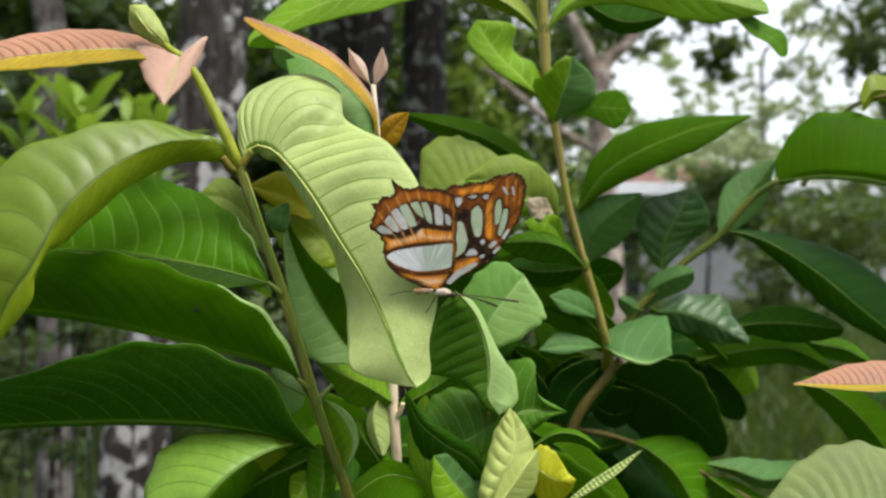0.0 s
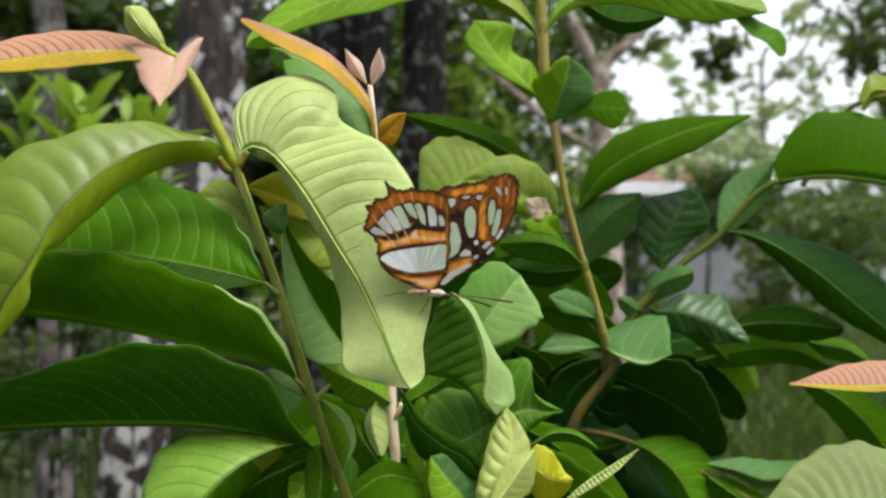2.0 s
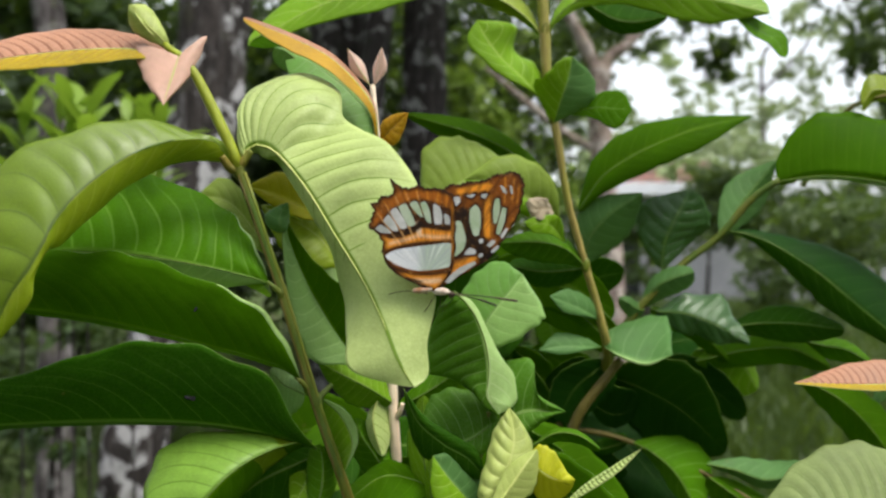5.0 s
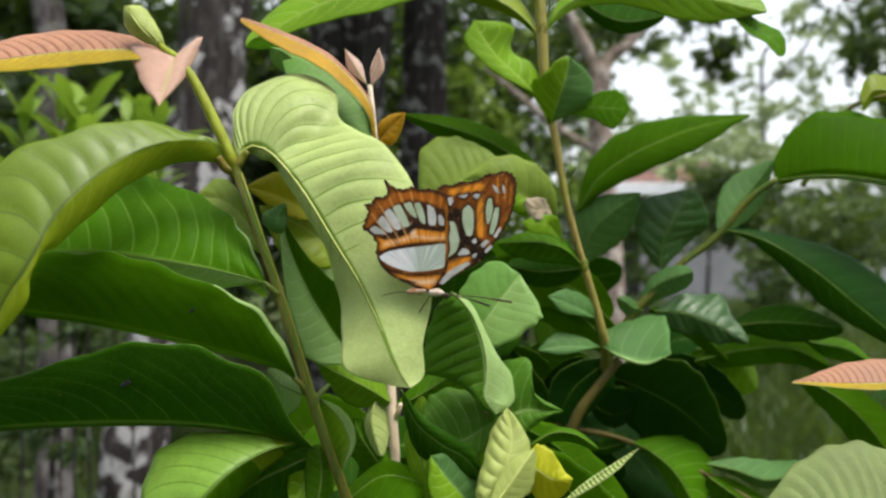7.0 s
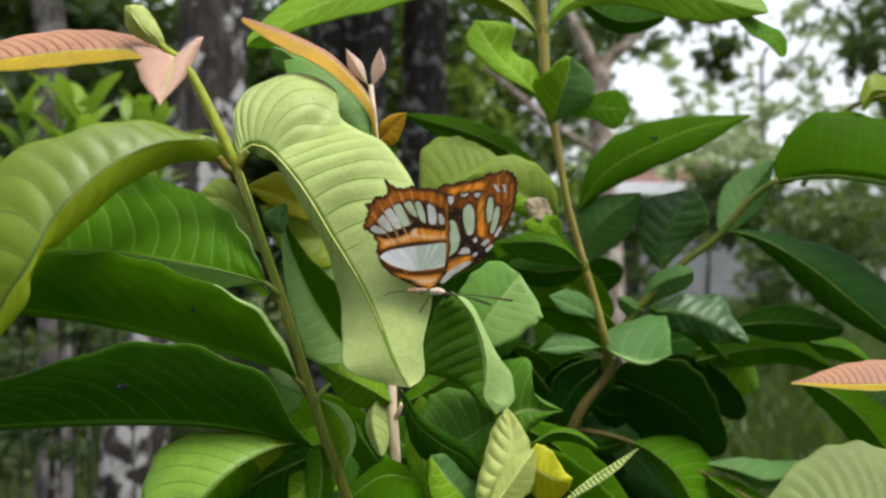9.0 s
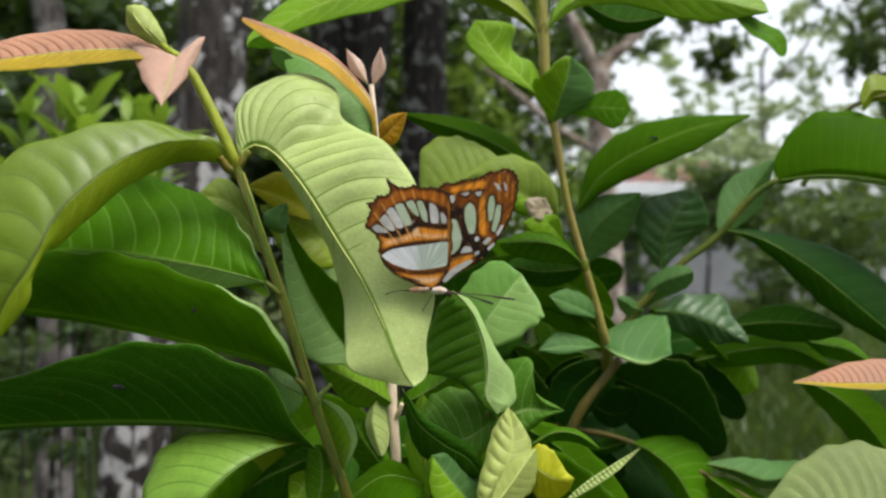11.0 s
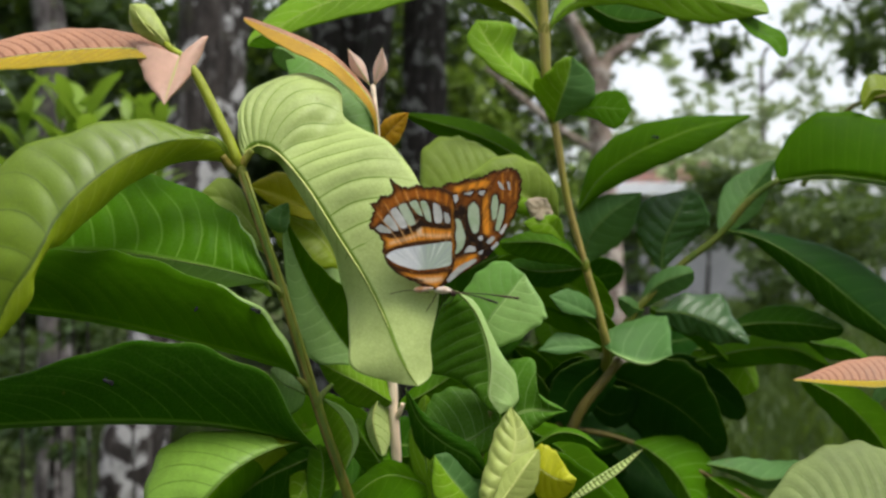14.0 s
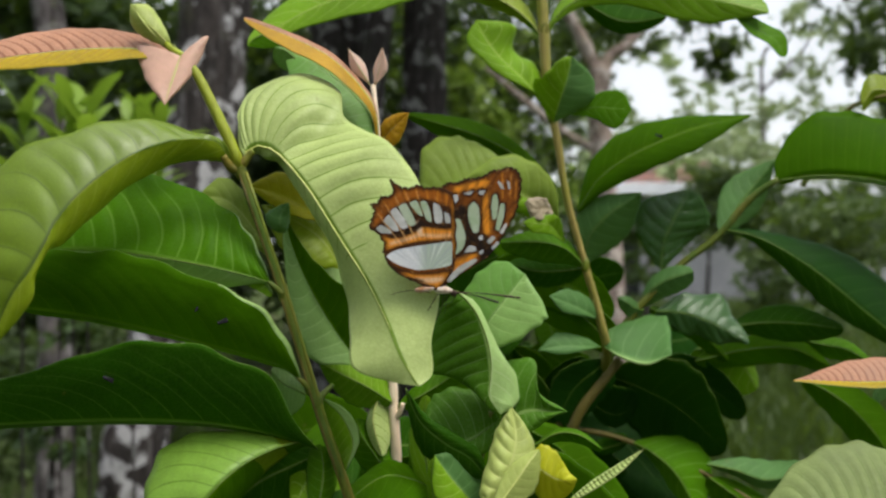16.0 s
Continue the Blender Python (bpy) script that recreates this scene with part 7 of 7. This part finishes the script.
# grass: one sheet of blades on the open ground
def grass(patches, seed):
    rng = random.Random(seed)
    verts, faces = [], []
    for x0, x1, y0, y1, count, height in patches:
        for _ in range(count):
            x, y = rng.gauss((x0 + x1) / 2, (x1 - x0) * 0.4), rng.gauss((y0 + y1) / 2, (y1 - y0) * 0.4)
            if math.hypot(x, y) < 0.9:
                continue
            h = height * rng.uniform(0.4, 1.2)
            a = rng.uniform(0, 6.28)
            d = Vector((math.cos(a), math.sin(a), 0))
            lean = Vector((rng.gauss(0, 0.35), rng.gauss(0, 0.35), 0)) * h
            b = len(verts)
            p = Vector((x, y, -0.04))
            wd = 0.005 + 0.03 * h
            verts += [p - d * wd, p + d * wd, p + lean * 0.4 + Vector((0, 0, h * 0.6)) + d * wd * 0.7, p + lean * 0.4 + Vector((0, 0, h * 0.6)) - d * wd * 0.7, p + lean + Vector((0, 0, h))]
            faces += [(b, b + 1, b + 2, b + 3), (b + 3, b + 2, b + 4)]
    return tagged(new("grass", mesh_of("grass", verts, faces, [GRASS], smooth=False)), "tufts of green grass and weeds", "grass", kind="stuff")


grass([(-3.5, 0.5, 2.6, 6.0, 5000, 0.16), (1.0, 4.0, 3.0, 8.0, 9000, 0.28), (0.5, 9.0, 8.0, 17.0, 9000, 0.3), (0.0, 1.6, 2.5, 5.0, 1500, 0.08), (-5.0, 5.0, -3.0, 3.0, 9000, 0.1)], 8)


# the house beyond the garden
def box(name, parent, lo, hi, mat, label=""):
    (x0, y0, z0), (x1, y1, z1) = lo, hi
    v = [(x, y, z) for x in (x0, x1) for y in (y0, y1) for z in (z0, z1)]
    f = [(0, 1, 3, 2), (4, 6, 7, 5), (0, 4, 5, 1), (2, 3, 7, 6), (0, 2, 6, 4), (1, 5, 7, 3)]
    bm = bmesh.new()
    bv = [bm.verts.new(p) for p in v]
    for q in f:
        bm.faces.new([bv[i] for i in q])
    bmesh.ops.bevel(bm, geom=bm.edges[:], offset=0.012, segments=1, affect="EDGES")
    bmesh.ops.recalc_face_normals(bm, faces=bm.faces[:])
    me = bpy.data.meshes.new(name)
    bm.to_mesh(me)
    bm.free()
    me.materials.append(mat)
    return attach(name, me, parent, label)


house = tagged(new("house"), "low grey rendered house with a white tin eave and red roof", "house")
house.location = (2.6, 18.0, 0.0)
box("wall", house, (0.0, 0.0, -0.1), (1.35, 0.2, 2.35), WALL, "grey rendered wall")
box("wall", house, (2.05, 0.0, -0.1), (8.6, 0.2, 2.35), WALL, "grey rendered wall")
box("wall", house, (1.35, 0.0, 2.05), (2.05, 0.2, 2.35), WALL)
# dark panel added for the dark blotches along the wall
box("gap_panel", house, (1.35, 0.08, -0.1), (2.05, 0.14, 2.05), DARK_GAP, "dark panel in the wall gap")
box("wall", house, (0.0, 0.2, -0.1), (0.2, 6.0, 2.35), WALL)
box("wall", house, (8.4, 0.2, -0.1), (8.6, 6.0, 2.35), WALL)
box("wall", house, (0.2, 5.8, -0.1), (8.4, 6.0, 2.35), WALL)
box("eave", house, (-0.3, -1.1, 2.40), (8.9, 0.3, 2.66), ROOF_TIN, "white sheet-metal eave")
for k in range(5):
    box("roof", house, (1.6, 0.2 + 0.5 * k, 2.66 + 0.16 * k), (4.4, 0.75 + 0.5 * k, 2.86 + 0.16 * k), ROOF_RED, "weathered red roof course")
box("roof", house, (-0.2, 0.3, 2.36), (8.8, 6.2, 2.5), ROOF_TIN)


# ---- small flies ----
FLY_DARK = scale_material("fly_dark", (0.012, 0.012, 0.014), (0.03, 0.03, 0.035), 0.0)
FLY_WING = scale_material("fly_wing", (0.012, 0.012, 0.012), (0.025, 0.025, 0.024), 0.1)


def fly():
    ob = tagged(new("fly"), "tiny black fly crawling over a leaf", "fly", "flies on the leaves")
    round_body("abdomen", (-0.9, 0, 0), (1.2, 0.55, 0.6), FLY_DARK, ob)
    round_body("thorax", (0.5, 0, 0.05), (0.7, 0.5, 0.55), FLY_DARK, ob)
    round_body("head", (1.3, 0, 0), (0.4, 0.45, 0.45), FLY_DARK, ob)
    for z in (-0.35, 0.35):
        round_body("wing", (-1.0, -0.45, z), (1.3, 0.05, 0.4), FLY_WING, ob, z * 30)
    for x in (-0.2, 0.4, 0.9):
        for z in (-1, 1):
            thread("leg", [(x, 0, 0.2 * z), (x * 1.4, 0.3, 0.8 * z), (x * 2.0, 0.7, 1.2 * z)], [0.06, 0.05, 0.04], FLY_DARK, ob)
    return ob


flies = [fly(), fly(), fly()]

# a chewed dark mark on the low leaf
mark = round_body("blemish", (0, 0, 0), (0.45, 0.2, 1.1), FLY_DARK, leaf_low, 25, "dark chewed mark")
mark.location = Vector((-82.9, 257.6, -20.4)) * MM + Vector((0, 0, EYE)) - (leaf_low.location + branch_a.location + shrub.location)


def motions():
    """Wind sways the branches; the butterfly rides its leaf and lifts its forewings; flies crawl. Rows: seconds, mm aside, mm up, degrees."""
    def sway(ob, rows):
        rest = ob.location.copy()
        walk(ob, [(t, pose(rest.x + x * MM, rest.y, rest.z + z * MM, 0, turn, 0)) for t, x, z, turn in rows])

    sway(branch_a, [(0.0, 0.0, -0.0, 0.0), (0.5, 0.07, -0.15, -0.072), (1.0, 0.08, -0.09, -0.365), (1.5, 0.17, -0.33, -0.162), (2.0, -0.03, 0.1, -0.294), (2.5, 0.02, -0.05, -0.139), (3.0, -0.08, 0.26, 0.002), (3.5, 0.02, 0.0, -0.077), (4.0, -0.05, 0.21, 0.017), (6.5, -0.05, 0.17, -0.203), (7.0, -0.09, 0.32, -0.321), (7.5, -0.07, 0.27, -0.548), (8.0, -0.11, 0.45, -0.534), (8.5, -0.13, 0.43, -0.516), (9.0, -0.11, 0.38, -0.268), (11.5, -0.03, 0.2, -0.124), (12.0, -0.06, 0.27, -0.005), (12.5, -0.05, 0.27, -0.082), (13.0, -0.05, 0.11, 0.04), (13.5, -0.07, 0.29, 0.01), (14.0, -0.08, 0.27, 0.027), (14.5, -0.1, 0.21, 0.055), (15.0, -0.06, 0.17, 0.056), (15.5, -0.1, 0.2, 0.068), (16.0, -0.08, 0.16, 0.072)])
    sway(perch_leaf, [(0.0, 0, 0, -0), (0.5, 0.02, -0.14, -0.163), (1.0, 0.08, -0.27, 0.31), (1.5, -0.09, -0.57, 0.372), (2.0, -0.32, -0.11, 0.44), (2.5, -0.03, -0.18, 0.288), (3.0, 0.01, 0.23, -0.05), (3.5, 0.11, -0.35, -0.133), (4.0, 0.04, 0.1, 0.124), (6.5, -0.12, 0.04, 0.338), (7.0, -0.19, -0.07, 0.448), (7.5, -0.45, -0.28, 1.106), (8.0, -0.39, -0.06, 1.003), (8.5, -0.47, -0.06, 0.638), (9.0, -0.16, 0.18, 0.586), (11.5, -0.02, 0.1, -0.075), (12.0, 0.13, -0.12, -0.219), (12.5, -0.02, 0.1, 0.066), (13.0, 0.06, -0.32, -0.533), (13.5, 0.16, -0.06, -0.218), (14.0, 0.1, -0.23, -0.295), (14.5, 0.06, -0.25, -0.437), (15.0, -0.07, -0.04, -0.267), (15.5, -0.07, -0.19, -0.413), (16.0, -0.06, -0.4, -0.564)])
    sway(branch_e, [(0.0, 0.0, -0.0, 0.0), (0.5, 0.06, -0.13, -0.199), (1.0, 0.08, -0.15, -0.332), (1.5, 0.06, -0.16, -0.073), (2.0, 0.02, -0.12, -0.222), (2.5, 0.0, -0.1, -0.074), (3.0, 0.01, -0.11, -0.022), (3.5, 0.06, 0.02, -0.093), (4.0, 0.01, -0.01, -0.004), (6.5, 0.02, -0.18, -0.204), (7.0, 0.04, -0.06, -0.249), (7.5, 0.0, -0.28, -0.253), (8.0, -0.02, -0.21, -0.317), (8.5, -0.01, -0.09, -0.358), (9.0, 0.0, -0.08, -0.164), (11.5, 0.02, -0.04, -0.115), (12.0, 0.03, 0.0, -0.027), (12.5, 0.03, 0.0, -0.027), (13.0, 0.03, 0.0, -0.027), (13.5, 0.01, 0.06, -0.022), (14.0, 0.03, -0.1, -0.027), (14.5, 0.03, 0.0, -0.027), (15.0, 0.03, 0.0, -0.027), (15.5, 0.03, 0.0, -0.027), (16.0, 0.02, -0.11, -0.005)])
    sway(branch_g, [(0.0, 0.0, -0.0, 0.0), (0.5, 0.02, 0.01, 0.027), (1.0, -0.03, -0.21, -0.208), (1.5, -0.08, -0.47, 0.047), (2.0, -0.02, -0.09, -0.368), (2.5, -0.01, -0.23, -0.107), (3.0, 0.04, 0.17, -0.025), (3.5, 0.01, -0.05, 0.03), (4.0, 0.01, 0.06, -0.006), (6.5, 0.05, 0.06, -0.294), (7.0, 0.03, 0.02, -0.396), (7.5, -0.01, -0.44, -0.596), (8.0, -0.02, -0.22, -0.671), (8.5, -0.03, -0.17, -0.7), (9.0, 0.02, 0.08, -0.393), (11.5, 0.07, 0.3, -0.159), (12.0, 0.09, 0.37, 0.016), (12.5, 0.06, 0.27, -0.079), (13.0, 0.07, 0.21, 0.071), (13.5, 0.09, 0.37, 0.016), (14.0, 0.1, 0.26, 0.049), (14.5, 0.11, 0.27, 0.082), (15.0, 0.11, 0.27, 0.082), (15.5, 0.11, 0.27, 0.082), (16.0, 0.06, 0.23, 0.11)])
    sway(branch_c, [(0.0, 0.0, -0.0, 0.0), (0.5, -0.15, 0.06, -0.092), (1.0, -0.11, -0.03, -0.14), (1.5, 0.01, -0.15, 0.058), (2.0, -0.03, -0.03, -0.14), (2.5, 0.04, -0.08, 0.015), (3.0, 0.12, -0.07, 0.044), (3.5, 0.01, -0.15, 0.058), (4.0, 0.01, -0.15, 0.058), (6.5, -0.07, 0.06, -0.091), (7.0, -0.1, -0.03, -0.178), (7.5, -0.03, -0.03, -0.14), (8.0, -0.09, -0.05, -0.24), (8.5, -0.15, -0.06, -0.276), (9.0, -0.02, -0.1, -0.082), (11.5, 0.0, 0.06, -0.091), (12.0, 0.0, -0.0, 0.0), (12.5, 0.0, -0.0, 0.0), (13.0, 0.0, -0.0, 0.0), (13.5, 0.0, -0.0, 0.0), (14.0, -0.04, -0.08, 0.015), (14.5, 0.0, -0.0, 0.0), (15.0, 0.0, -0.0, 0.0), (15.5, -0.07, -0.0, -0.0), (16.0, -0.07, -0.0, -0.0)])
    sway(branch_d, [(0.0, 0.0, -0.0, 0.0), (0.5, 0.03, 0.07, -0.127), (1.0, -0.01, -0.01, -0.11), (1.5, 0.0, 0.01, 0.116), (2.0, -0.01, 0.06, -0.033), (2.5, 0.05, 0.09, 0.098), (3.0, 0.03, 0.06, 0.064), (3.5, 0.05, 0.09, 0.098), (4.0, 0.05, 0.09, 0.098), (6.5, 0.01, 0.11, -0.082), (7.0, -0.02, 0.05, -0.147), (7.5, -0.06, -0.03, -0.13), (8.0, 0.02, 0.18, -0.202), (8.5, 0.07, 0.22, -0.268), (9.0, -0.02, 0.03, -0.068), (11.5, 0.03, 0.07, -0.127), (12.0, 0.05, 0.04, -0.059), (12.5, 0.05, 0.04, -0.059), (13.0, 0.01, -0.04, -0.045), (13.5, 0.01, -0.04, -0.045), (14.0, 0.03, 0.08, -0.014), (14.5, 0.03, 0.08, -0.014), (15.0, 0.0, -0.0, 0.0), (15.5, 0.09, 0.11, -0.076), (16.0, 0.09, 0.11, -0.076)])
    sway(butterfly, [(0.0, 0.0, -0.0, 0.0), (0.5, -0.05, -0.23, -0.34), (1.0, -1.62, -0.65, -0.773), (1.5, -0.84, -1.34, -0.679), (2.0, -1.82, -0.34, -0.534), (2.5, -0.82, -0.81, 0.545), (3.0, 0.0, 0.54, 1.759), (3.5, -0.11, -0.28, 1.195), (4.0, -0.18, 0.22, 0.421), (6.5, -1.26, 0.08, -0.093), (7.0, -2.14, -0.13, -0.093), (7.5, -3.54, -0.9, -0.425), (8.0, -3.4, -0.66, -0.195), (8.5, -3.27, -0.09, -0.432), (9.0, -1.92, 0.18, -0.424), (11.5, -0.79, 0.54, -0.593), (12.0, 0.05, 0.63, -0.697), (12.5, -0.51, 0.54, -1.136), (13.0, 0.45, 0.54, -1.167), (13.5, 0.05, 0.75, -1.207), (14.0, 0.08, 0.53, -1.047), (14.5, 0.47, 0.68, -1.735), (15.0, 0.11, 0.74, -1.679), (15.5, 0.2, 0.68, -1.758), (16.0, 0.33, 0.51, -1.485)])
    lift = [(0.0, 0.0), (0.5, 0.111), (1.0, -0.17), (1.5, 0.159), (2.0, -0.001), (2.5, -0.545), (3.0, -0.809), (3.5, -1.173), (4.0, -0.42), (6.5, -0.638), (7.0, -1.391), (7.5, -1.337), (8.0, -0.793), (8.5, -1.05), (9.0, -1.058), (11.5, -1.553), (12.0, -1.255), (12.5, -1.306), (13.0, -0.753), (13.5, -0.963), (14.0, -1.57), (14.5, -0.728), (15.0, -0.965), (15.5, -1.183), (16.0, -1.622)]
    for wing in (near_fore, far_fore):
        walk(wing, [(t, pose(0, 0, 0, 0, turn, 0)) for t, turn in lift])
    rest = leaf_blush.location.copy()
    walk(leaf_blush, [(t, pose(rest.x + x * MM, rest.y, rest.z + z * MM)) for t, x, z in [(0.0, 0.0, -0.0), (0.5, 0.0, 0.66), (1.0, -0.33, -0.0), (1.5, -0.33, -0.35), (2.0, -1.7, -0.0), (2.5, -0.68, 0.33), (3.0, -0.33, 0.66), (3.5, 0.33, 0.33), (4.0, 0.33, 0.33), (6.5, 0.33, 0.33), (7.0, -0.68, 0.66), (7.5, -1.7, -1.02), (8.0, -1.7, -0.35), (8.5, -1.35, -0.35), (9.0, -1.02, 0.33), (11.5, 0.0, 0.99), (12.0, 0.0, 1.68), (12.5, 0.33, 1.35), (13.0, 0.0, 1.35), (13.5, 0.33, 1.35), (14.0, 0.0, 1.68), (14.5, 0.33, 1.35), (15.0, 0.0, 1.35), (15.5, 0.33, 1.68), (16.0, 0.0, 1.35)]])

    def crawl(ob, rows):
        walk(ob, [(t, pose(x * MM, y * MM, EYE + z * MM, 0, turn, 0)) for t, x, y, z, turn in rows])

    crawl(flies[0], [(0, -59.6, 285, -66.9, 160), (3.0, -60.6, 280, -62.7, 160), (3.6, -62.8, 259.2, -54.8, 160), (4.0, -69.6, 258.4, -53.2, 175), (5.2, -87.3, 255.5, -48.7, 185), (6.5, -102.0, 252.8, -44.1, 160), (7.0, -104.8, 252.8, -44.5, 150), (7.5, -107.0, 253.1, -46.3, 150), (8.5, -106.4, 253.1, -45.9, 155), (9.2, -106.0, 253.0, -45.4, 165), (11.3, -107.8, 252.8, -45.4, 185), (12.0, -109.4, 252.1, -43.5, 190), (14, -110.1, 252.1, -43.5, 200), (16, -110.0, 251.9, -42.6, 200)])
    crawl(flies[1], [(0, -67.1, 290, -31.8, 160), (12.9, -67.1, 290, -31.8, 160), (13.4, -66.0, 281, -28.0, 190), (13.7, -63.5, 263, -19.9, 200), (14.0, -63.2, 258.1, -20.5, 200), (14.5, -65.8, 257.7, -20.6, 180), (15.0, -72.3, 258.1, -25.1, 150), (15.5, -75.4, 257.8, -23.7, 185), (16, -74.3, 258.0, -24.5, 160)])
    crawl(flies[2], [(0, 131.5, 440, 67.7, 160), (7.0, 130.3, 438, 68.7, 160), (7.7, 121.3, 420.4, 73.7, 120), (8.3, 116.4, 416.9, 67.3, 230), (9.0, 113.7, 414.3, 59.8, 190), (12.5, 113.8, 414.5, 60.1, 190), (16, 116.2, 414.2, 61.2, 200)])


motions()
